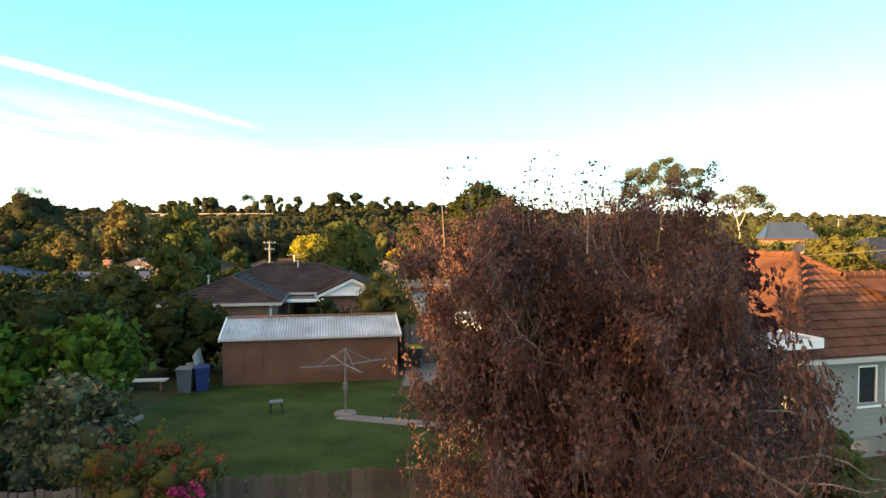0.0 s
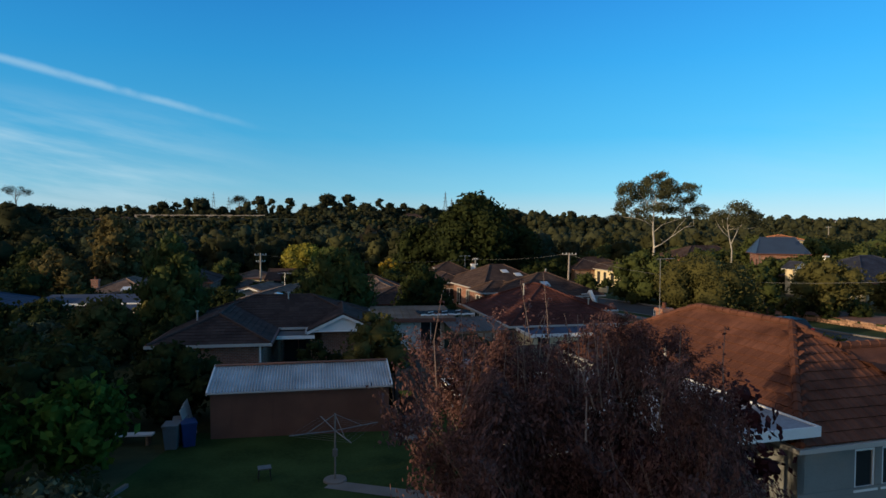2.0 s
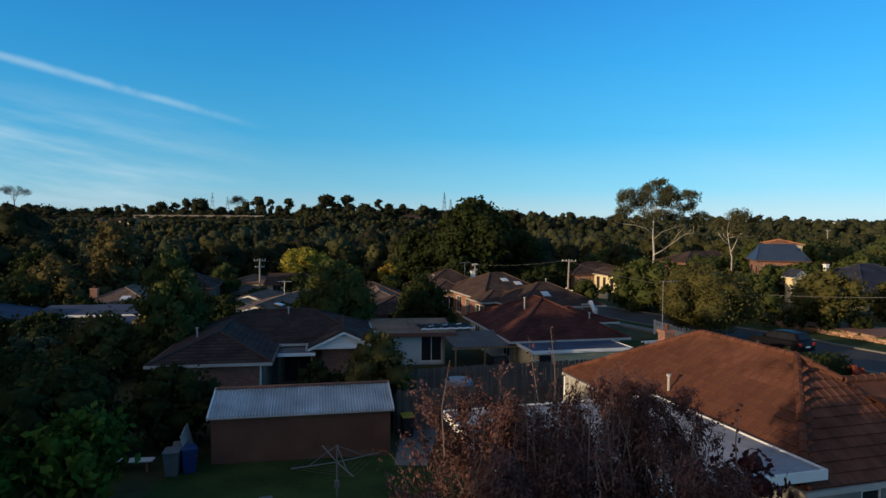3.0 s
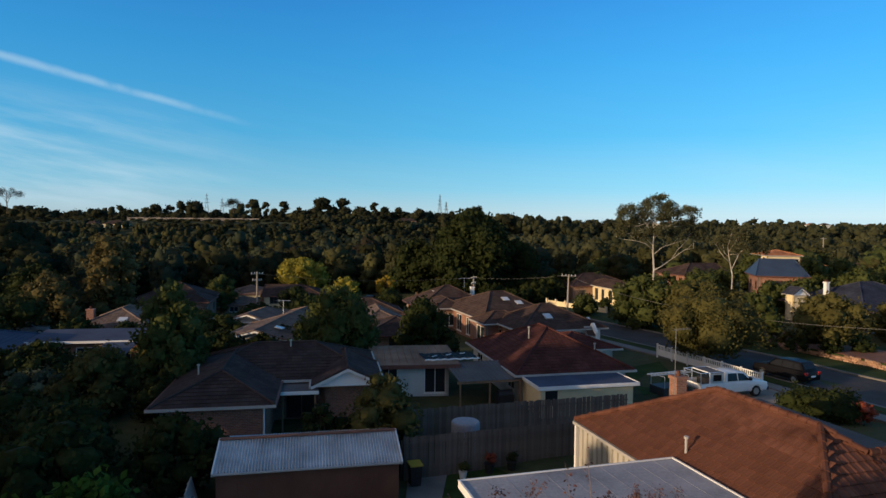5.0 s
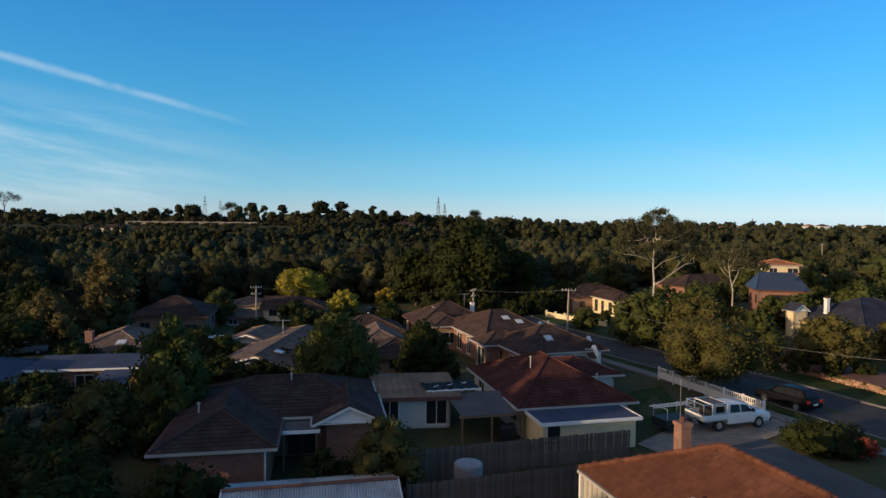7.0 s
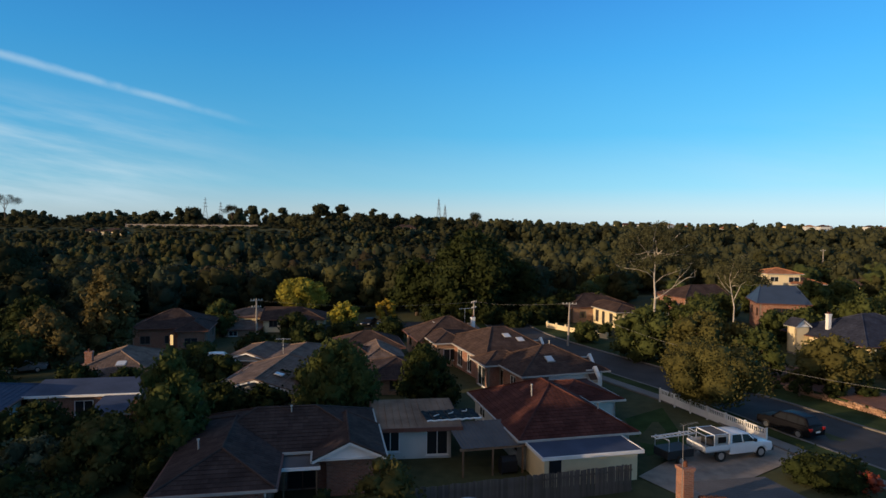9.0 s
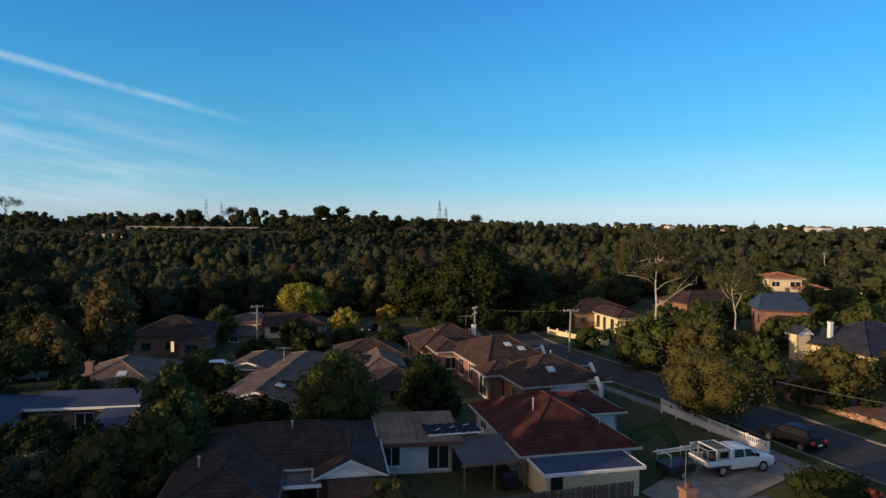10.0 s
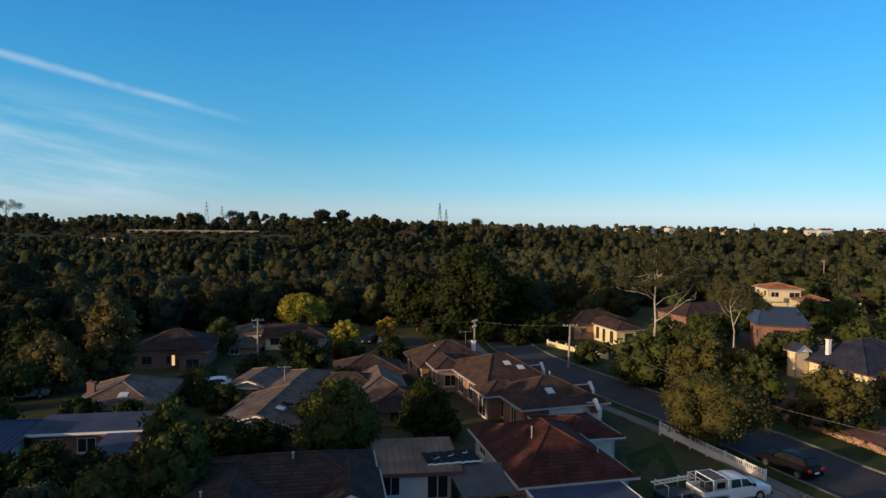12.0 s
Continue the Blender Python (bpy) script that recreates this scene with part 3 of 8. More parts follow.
def roof(parent, x0, y0, x1, y1, eave, pitch, material, along="x", ends=("hip", "hip"), over=0.45, cap=None, gutter=M_GUTTER, gable_mat=None, rise=None, inset=None, course=0.33, soffit=True):
    """A hip or gable roof over a rectangle, with ridge caps, gutters and soffit."""
    m = Matrix.Identity(4)
    if along == "y":
        m = pose(x0, y0, 0, 0, 0, 90)
        L, W = y1 - y0, x1 - x0
        ax0, ax1, ay0, ay1 = -over, L + over, -W - over, over
    else:
        m = pose(x0, y0, 0)
        L, W = x1 - x0, y1 - y0
        ax0, ax1, ay0, ay1 = -over, L + over, -over, W + over
    half = (ay1 - ay0) / 2
    top = eave + (rise or half * math.tan(radians(pitch)))
    ins = inset or half
    r0 = ax0 + (ins if ends[0] == "hip" else 0)
    r1 = ax1 - (ins if ends[1] == "hip" else 0)
    if r1 < r0:
        r0 = r1 = (r0 + r1) / 2
    mid = (ay0 + ay1) / 2
    A, B = (r0, mid, top), (r1, mid, top)
    g = Geo()
    slope_courses(g, (ax0, ay0, eave), (ax1, ay0, eave), B, A, course)
    slope_courses(g, (ax1, ay1, eave), (ax0, ay1, eave), A, B, course)
    if ends[0] == "hip":
        slope_courses(g, (ax0, ay1, eave), (ax0, ay0, eave), A, A, course)
    if ends[1] == "hip":
        slope_courses(g, (ax1, ay0, eave), (ax1, ay1, eave), B, B, course)
    rf = part("roof", put(g, m), material, parent)
    if soffit:
        part("soffit", put(Geo().box(ax0 + 0.02, ay0 + 0.02, eave - 0.06, ax1 - 0.02, ay1 - 0.02, eave - 0.03), m), M_WHITE, rf)
    caps = Geo().tube([(r0 - 0.05, mid, top + 0.03), (r1 + 0.05, mid, top + 0.03)], 0.075, 6)
    for end, P, xe in ((ends[0], A, ax0), (ends[1], B, ax1)):
        for ye in (ay0, ay1):
            caps.tube([(P[0], P[1], P[2] + 0.03), (xe, ye, eave + 0.05)], 0.07, 6)
    part("ridge_cap", put(caps, m), cap or material, rf)
    if gutter:
        runs = [(ax0 - 0.1, ay0 - 0.12, ax1 + 0.1, ay0), (ax0 - 0.1, ay1, ax1 + 0.1, ay1 + 0.12)]
        if ends[0] == "hip":
            runs.append((ax0 - 0.12, ay0, ax0, ay1))
        if ends[1] == "hip":
            runs.append((ax1, ay0, ax1 + 0.12, ay1))
        for xa, ya, xb, yb in runs:
            part("gutter", put(Geo().box(xa, ya, eave - 0.12, xb, yb, eave + 0.01), m), gutter, rf)
    for end, xe, s in ((ends[0], ax0 + over, 1), (ends[1], ax1 - over, -1)):
        if end == "gable":
            hw = half - over
            zt = eave + (top - eave) * (1 - over / half)
            tri = Geo().face([(xe, mid - hw, eave - 0.05), (xe, mid + hw, eave - 0.05), (xe, mid, zt)])
            tri.face([(xe + s * 0.15, mid + hw, eave - 0.05), (xe + s * 0.15, mid - hw, eave - 0.05), (xe + s * 0.15, mid, zt)])
            part("gable", put(tri, m), gable_mat or M_CREAM, rf, "pale gable end")
            bb = Geo()
            xo = xe - s * over
            for sg in (-1, 1):
                a, b = Vector((xo, mid + sg * half, eave - 0.02)), Vector((xo, mid, top - 0.02))
                d = Vector((0, 0, -0.18))
                w = Vector((s * 0.03, 0, 0))
                bb.face([a, b, b + d, a + d]).face([a + w, a + d + w, b + d + w, b + w]).face([a + d, b + d, b + d + w, a + d + w])
            part("bargeboard", put(bb, m), M_WHITE, rf)
    return rf


def chimney(parent, x, y, z0, z1, w, d, material, pots=1):
    g = Geo().box(x - w / 2, y - d / 2, z0, x + w / 2, y + d / 2, z1 - 0.15)
    g.box(x - w / 2 - 0.05, y - d / 2 - 0.05, z1 - 0.15, x + w / 2 + 0.05, y + d / 2 + 0.05, z1)
    c = part("chimney", g, material, parent)
    for k in range(pots):
        px = x + (k - (pots - 1) / 2) * 0.3
        part("chimney_pot", Geo().tube([(px, y, z1), (px, y, z1 + 0.25)], [0.11, 0.09], 10), M_TILE_ORANGE, c)
    return c


def vent(parent, x, y, z, h=0.5):
    part("vent_pipe", Geo().tube([(x, y, z - 0.3), (x, y, z + h)], 0.05, 8).tube([(x, y, z + h), (x, y, z + h + 0.08)], 0.09, 8), M_GUTTER, parent)


def skylight(parent, m, w=0.8, h=0.9):
    s = part("skylight", put(Geo().box(-w / 2, -h / 2, 0, w / 2, h / 2, 0.1), m), M_GUTTER, parent)
    part("pane", put(Geo().box(-w / 2 + 0.06, -h / 2 + 0.06, 0.1, w / 2 - 0.06, h / 2 - 0.06, 0.12), m), M_SKYLIGHT, s, "pale skylight glass")


M_SKYLIGHT = mat("skylight_glass", (0.6, 0.62, 0.65), 0.15, 0.05, 1, 10, 0.0, spec=0.6)


def antenna(parent, x, y, z):
    g = Geo().tube([(x, y, z - 0.5), (x, y, z + 1.6)], 0.02, 6).tube([(x - 0.8, y, z + 1.5), (x + 0.8, y, z + 1.55)], 0.015, 5)
    for k in range(6):
        a = x - 0.7 + k * 0.28
        g.tube([(a, y - 0.35, z + 1.52), (a, y + 0.35, z + 1.52)], 0.01, 4)
    part("antenna", g, M_ALU, parent)




def row_of_windows(run, n, sill=0.9, w=1.4, h=1.2):
    gap = run / n
    return [(gap * (k + 0.5) - w / 2, sill, w, h, "window") for k in range(n)]


def plain_house(x, y, rot, L, W, eave, pitch, roof_mat, wall_mat, label, along="x", ends=("hip", "hip"), nwin=(3, 2), zbase=None, over=0.45, gable_mat=None, gutter=M_FASCIA, name="house"):
    """A detached house; x, y: the front left corner of its walls; eave above its own ground."""
    z = ground_z(x + L / 2, y + W / 2) if zbase is None else zbase
    h = thing(name, pose(x, y, z, 0, 0, rot), label, "house")
    ops = {"front": row_of_windows(L, nwin[0]), "left": row_of_windows(W, nwin[1]), "right": row_of_windows(W, nwin[1]), "back": row_of_windows(L, nwin[0])}
    walls(h, 0, 0, L, W, eave, wall_mat, ops, frame_mat=M_FRAME)
    part("footing", Geo().box(0.02, 0.02, -2.0, L - 0.02, W - 0.02, 0.05), M_CONCRETE, h)
    roof(h, 0, 0, L, W, eave, pitch, roof_mat, along, ends, over, gable_mat=gable_mat or M_BRICK_TAN, gutter=gutter)
    return h


# brick house with a brown tiled roof behind the shed
h1 = thing("brick_house", pose(-14.3, 32.75, -0.1, 0, 0, 9.2), "red brick house with dark brown tiled hip roofs and white gutters", "house")
walls(h1, 0.0, 0.0, 5.2, 6.0, 2.4, M_BRICK, {"left": row_of_windows(6.0, 2)})
walls(h1, 0.3, 5.0, 11.0, 12.0, 2.42, M_BRICK, {"front": [(5.6, 0.1, 1.8, 2.0, "door"), (8.6, 0.9, 1.4, 1.2, "window")], "right": row_of_windows(7.0, 2)}, frame_mat=M_FASCIA)
part("footing", Geo().box(0.05, 0.05, -1.0, 5.1, 6, 0.02).box(0.4, 5.1, -1.0, 10.9, 11.9, 0.02), M_CONCRETE, h1)
r = roof(h1, 0.0, 0.0, 5.2, 11.0, 2.5, 25, M_TILE_BROWN, "y", ("hip", "hip"), rise=1.15, gutter=M_FASCIA)
part("gutter", Geo().box(-0.55, -0.6, 2.37, 5.75, -0.57, 2.52), M_GUTTER, h1, "white front gutter")
roof(h1, 0.3, 5.0, 11.0, 12.0, 2.52, 25, M_TILE_BROWN, "x", ("hip", "hip"), rise=1.55)
roof(h1, 7.7, 3.3, 11.3, 8.6, 2.5, 25, M_TILE_BROWN, "y", ("gable", "gable"), over=0.3, rise=1.0, gable_mat=M_WHITE)
part("downpipe", Geo().tube([(5.1, -0.1, 0.0), (5.1, -0.1, 2.4)], 0.05, 8), M_WHITE, h1, "white downpipe")
part("wall", Geo().box(8.2, 3.9, 0, 10.95, 5.1, 2.45), M_BRICK, h1)
pr = part("porch_roof", Geo().box(5.7, 2.6, 2.25, 7.8, 5.2, 2.32), M_STEEL_GREY, h1, "flat grey porch roof with a white edge")
part("edge", Geo().box(5.65, 2.53, 2.16, 7.85, 2.6, 2.34), M_WHITE, pr)
for px in (5.8, 7.6):
    part("post", Geo().box(px, 2.65, 0.0, px + 0.09, 2.74, 2.25), M_WOOD, h1)
vent(h1, 1.05, 4.3, 3.1)
vent(h1, 6.0, 8.0, 3.75)

# long brown shed with a corrugated roof
sh = thing("shed", pose(-9.25, 26.1, -0.38, 0, 0, 10.5), "brown sheet-clad garden shed with a pale corrugated steel roof", "shed")
L, W, H, RIDGE = 7.38, 4.4, 2.06, 2.68
part("wall", wall_slab(L, H, 0.06, []), M_SHED, sh)
part("wall", put(wall_slab(L, H, 0.06, []), pose(L, W, 0, 0, 0, 180)), M_SHED, sh)
for s, x in ((-1, 0.0), (1, L)):
    e = Geo()
    x2 = x - s * 0.05
    for xx in (x, x2):
        e.face([(xx, 0.07, 0), (xx, W - 0.07, 0), (xx, W - 0.07, H), (xx, W / 2, RIDGE - 0.03), (xx, 0.07, H)])
    part("wall", e, M_SHED, sh)
for k in range(1, 9):
    part("batten", Geo().box(L * k / 9 - 0.02, -0.015, 0.0, L * k / 9 + 0.02, 0.0, H), M_SHED, sh)
for y0, y1, z0, z1 in ((-0.12, W / 2, H - 0.02, RIDGE), (W + 0.12, W / 2, H - 0.02, RIDGE)):
    c = Geo()
    pitch_n = 62
    steps = pitch_n * 4
    xs = [-0.12 + (L + 0.24) * i / steps for i in range(steps + 1)]
    for i in range(steps):
        za, zb = 0.036 * math.sin(i * math.pi / 2), 0.036 * math.sin((i + 1) * math.pi / 2)
        c.face([(xs[i], y0, z0 + za), (xs[i + 1], y0, z0 + zb), (xs[i + 1], y1, z1 + zb), (xs[i], y1, z1 + za)])
    part("roof", c, M_STEEL, sh, "pale corrugated steel sheet")
part("ridge_cap", Geo().box(-0.14, W / 2 - 0.14, RIDGE, L + 0.14, W / 2 + 0.14, RIDGE + 0.04), M_MULCH, sh, "rusted ridge capping")
part("gutter", Geo().box(-0.14, -0.2, H - 0.06, L + 0.14, -0.12, H + 0.0), M_GUTTER, sh)
for x in (-0.16, L + 0.1):
    e = Geo()
    e.face([(x, -0.15, H - 0.1), (x + 0.06, -0.15, H - 0.1), (x + 0.06, W / 2, RIDGE - 0.06), (x, W / 2, RIDGE - 0.06)])
    e.face([(x, -0.15, H + 0.03), (x, W / 2, RIDGE + 0.05), (x + 0.06, W / 2, RIDGE + 0.05), (x + 0.06, -0.15, H + 0.03)])
    e.face([(x, -0.15, H - 0.1), (x, W / 2, RIDGE - 0.06), (x, W / 2, RIDGE + 0.05), (x, -0.15, H + 0.03)])
    e.face([(x + 0.06, -0.15, H + 0.03), (x + 0.06, W / 2, RIDGE + 0.05), (x + 0.06, W / 2, RIDGE - 0.06), (x + 0.06, -0.15, H - 0.1)])
    part("bargeboard", e, M_WHITE, sh)

# flat-roofed white house
fh = thing("flat_roof_house", pose(-4.2, 43.2, -0.1, 0, 0, 6.0), "white rendered house under a low tan sheet roof", "house")
walls(fh, 0.0, 0.2, 4.9, 6.2, 2.2, M_WHITE_WALL, {"front": [(0.15, 0.6, 1.25, 1.5, "window"), (3.2, 0.3, 1.5, 1.9, "window")], "right": row_of_windows(6, 2)})
part("footing", Geo().box(0.05, 0.25, -1.0, 4.85, 6.1, 0.02), M_CONCRETE, fh)
M_ROOF_TAN = mat("tan_sheet_roof", (0.2, 0.13, 0.09), 0.9, 0.3, 0.5, 12, 0.1, spec=0.08, tint=(0.25, 0.175, 0.125))
fr = part("roof", Geo().box(-0.5, -0.4, 2.3, 5.6, 6.6, 2.38), M_ROOF_TAN, fh)
for k in range(13):
    part("seam", Geo().box(-0.45 + k * 0.5, -0.35, 2.38, -0.42 + k * 0.5, 6.5, 2.41), M_ROOF_TAN, fr)
part("fascia", Geo().box(-0.52, -0.44, 2.12, 5.62, -0.4, 2.4).box(-0.54, -0.4, 2.12, -0.5, 6.6, 2.4).box(5.6, -0.4, 2.12, 5.64, 6.6, 2.4), M_FASCIA, fr)

# red-roofed white house with annex and pergola
rh = thing("red_roof_house", pose(5.25, 41.75, -0.25, 0, 0, 12.0), "white house under a dark red tiled hip roof", "house")
walls(rh, 0.0, 0.0, 7.6, 11.0, 2.2, M_WHITE_WALL, {"front": [(1.0, 0.1, 0.9, 2.0, "door"), (2.4, 0.9, 1.4, 1.1, "window")], "left": row_of_windows(11, 3), "right": row_of_windows(11, 3)})
part("footing", Geo().box(0.05, 0.05, -1.2, 7.5, 10.9, 0.02), M_CONCRETE, rh)
roof(rh, 0.0, 0.0, 7.6, 11.0, 2.3, 28, M_TILE_RED, "y", rise=2.2, inset=5.2, gutter=M_GUTTER)
walls(rh, 7.602, 8.4, 11.2, 14.0, 2.0, M_WHITE_WALL, {"right": row_of_windows(5.6, 2)})
roof(rh, 6.4, 8.2, 11.2, 14.0, 2.05, 20, M_TILE_RED, "x", rise=0.9)
vent(rh, 6.2, 1.8, 3.2)
vent(rh, 2.2, 4.2, 4.1)
an = part("annex", Geo().box(0.2, -3.05, 0.0, 0.32, -0.02, 2.05).box(6.3, -3.05, 0.0, 6.42, -0.02, 2.05).box(0.32, -3.05, 0.0, 6.3, -2.95, 2.05), M_CREAM, rh, "cream annex wall")
part("annex_roof", Geo().box(0.0, -3.3, 2.12, 6.65, -0.46, 2.2), M_STEEL_DULL, an, "flat pale metal roof")
part("fascia", Geo().box(-0.06, -3.38, 2.03, 6.71, -3.3, 2.24).box(-0.06, -3.3, 2.03, 0.0, -0.4, 2.24).box(6.65, -3.3, 2.03, 6.71, -0.4, 2.24), M_WHITE, an, "white fascia")
part("window", Geo().box(0.5, -3.07, 1.1, 1.3, -3.04, 1.9), M_GLASS, an)

pg = thing("pergola", pose(1.2, 40.3, 0.0, 0, 0, 12.0), "timber pergola under grey sheets beside the white house", "pergola")
c = Geo()
for i in range(60):
    x0, x1 = i * 4.2 / 60, (i + 1) * 4.2 / 60
    za, zb = 0.02 * math.sin(i * 1.57), 0.02 * math.sin((i + 1) * 1.57)
    c.face([(x0, 0, 1.85 + za), (x1, 0, 1.85 + zb), (x1, 4.4, 2.15 + zb), (x0, 4.4, 2.15 + za)])
part("roof", c, M_STEEL_GREY, pg, "grey corrugated sheets")
for px in (0.05, 2.0, 4.0):
    part("post", Geo().box(px, 0.05, -0.6, px + 0.1, 0.15, 1.83), M_WOOD, pg)
part("beam", Geo().box(-0.1, 0.03, 1.68, 4.3, 0.17, 1.82), M_WOOD, pg)
part("beam", Geo().box(-0.1, 4.2, 1.98, 4.3, 4.34, 2.12), M_WOOD, pg)
for k in range(7):
    sg, n = Geo(), 8
    zz = lambda i, j: 2.34 + 0.04 * math.sin(i * 1.3 + k * 2.1) * math.sin(j * 1.7 + k)
    for i in range(4):
        for j in range(n):
            xa, xb, ya, yb = -1.3 + k * 0.56 + i * 0.13, -1.3 + k * 0.56 + (i + 1) * 0.13, 4.45 + j * 0.29, 4.45 + (j + 1) * 0.29
            sg.face([(xa, ya, zz(i, j)), (xb, ya, zz(i + 1, j)), (xb, yb, zz(i + 1, j + 1)), (xa, yb, zz(i, j + 1))])
    part("black_sheet", sg, M_SHEET, pg, "loose black sheet")
    if k % 2:
        part("sheet_fold", Geo().tube([(-1.2 + k * 0.56, 5.0 + 0.2 * k, 2.4), (-0.9 + k * 0.56, 5.3 + 0.12 * k, 2.42), (-0.75 + k * 0.56, 5.35 + 0.2 * k, 2.4)], 0.03, 5), M_WHITE, pg, "white folded edge")
part("sheet_edge", Geo().tube([(-1.3 + 0.28 * k, 4.38 + 0.05 * math.sin(k * 1.9), 2.34 + 0.03 * math.sin(k * 2.7)) for k in range(15)], 0.06, 6), M_WHITE, pg, "crumpled white edge")
bbq = thing("barbecue", pose(4.2, 41.2, -0.1, 0, 0, 15), "covered black barbecue under the pergola", "barbecue")
part("cover", Geo().box(-0.55, -0.3, 0.25, 0.55, 0.3, 0.95).tube([(-0.5, 0, 0.95), (0.5, 0, 0.95)], 0.28, 10), M_BLACK, bbq)
for px in (-0.5, 0.45):
    part("leg", Geo().box(px, -0.25, -0.05, px + 0.05, 0.25, 0.25), M_BLACK, bbq)

# tan brick house with joined roofs on the street
bh = thing("brick_house", pose(6.2, 62.0, -0.95, 0, 0, 17.0), "red brick house with joined dark brown hip roofs and white gables", "house")
walls(bh, 0.7, -3.7, 9.0, 3.0, 2.92, M_BRICK, {"left": [(0.7, 0.7, 1.2, 1.7, "window"), (3.6, 0.7, 1.2, 1.7, "window")], "right": row_of_windows(6.7, 2), "front": [(1.4, 1.0, 1.0, 1.1, "window")]})
part("boarding", Geo().box(3.2, -3.78, 1.5, 8.9, -3.703, 2.9), M_WHITE, bh, "white painted boarding under the eave")
walls(bh, -0.8, 1.5, 0.698, 4.6, 2.9, M_BRICK, {"left": [(0.5, 0.5, 2.0, 2.0, "window")]})
walls(bh, 0.0, 4.602, 8.0, 16.5, 2.92, M_BRICK, {"left": [(1.0, 0.6, 1.2, 1.9, "window"), (4.0, 0.6, 1.6, 1.9, "window"), (7.2, 0.6, 1.2, 1.9, "window")], "right": row_of_windows(11.8, 3)})
part("footing", Geo().box(0.8, -3.6, -2, 8.9, 3, 0.02).box(-0.7, 1.6, -2, 0.7, 4.6, 0.02).box(0.1, 4.6, -2, 7.9, 14.4, 0.02), M_CONCRETE, bh)
roof(bh, 0.7, -3.7, 9.0, 3.6, 3.0, 25, M_TILE_MID, "x", rise=1.95)
roof(bh, 0.0, 3.4, 8.0, 16.5, 3.0, 25, M_TILE_MID, "x", rise=2.2, inset=3.6)
roof(bh, -0.8, 1.5, 3.4, 4.6, 2.96, 25, M_TILE_MID, "x", rise=1.0)
for wx, wy, wz, tilt in ((4.1, 7.9, 4.52, (18, 0, 0)), (5.3, 6.9, 4.2, (18, 0, 0)), (4.1, -2.1, 3.97, (24, 0, 0))):
    skylight(bh, pose(wx, wy, wz, *tilt))
vent(bh, 5.3, 0.2, 4.75)
for gx, gy, gl, gz in ((8.0, -4.0, 1.0, 2.55), (13.2, 5.4, 2.2, 1.6), (11.6, 14.1, 2.2, 2.0)):
    pg_ = Geo()
    for xa in (gx - 0.2, gx + 0.12):
        pg_.face([(xa, gy - 0.8, -1.2), (xa, gy + 0.8, -1.2), (xa, gy + 0.8, gz + 0.1), (xa, gy, gz + 0.95), (xa, gy - 0.8, gz + 0.1)][::1 if xa > gx else -1])
    for (ya, za), (yb, zb) in (((-0.8, -1.2), (-0.8, 0.1 + gz)), ((-0.8, gz + 0.1), (0, gz + 0.95)), ((0, gz + 0.95), (0.8, gz + 0.1)), ((0.8, gz + 0.1), (0.8, -1.2))):
        pg_.face([(gx - 0.2, gy + ya, za), (gx + 0.12, gy + ya, za), (gx + 0.12, gy + yb, zb), (gx - 0.2, gy + yb, zb)])
    pch = part("parapet", pg_, M_WHITE, bh, "white gabled street parapet")
    for sg in (-1, 1):
        part("porch_roof", Geo().face([(gx - gl, gy, gz + 0.55), (gx - 0.2, gy, gz + 0.55), (gx - 0.2, gy + sg * 0.8, gz - 0.15), (gx - gl, gy + sg * 0.8, gz - 0.15)][::sg]), M_TILE_MID, pch)
    part("ridge_cap", Geo().tube([(gx - gl, gy, gz + 0.57), (gx - 0.2, gy, gz + 0.57)], 0.09, 6), M_GUTTER, pch)

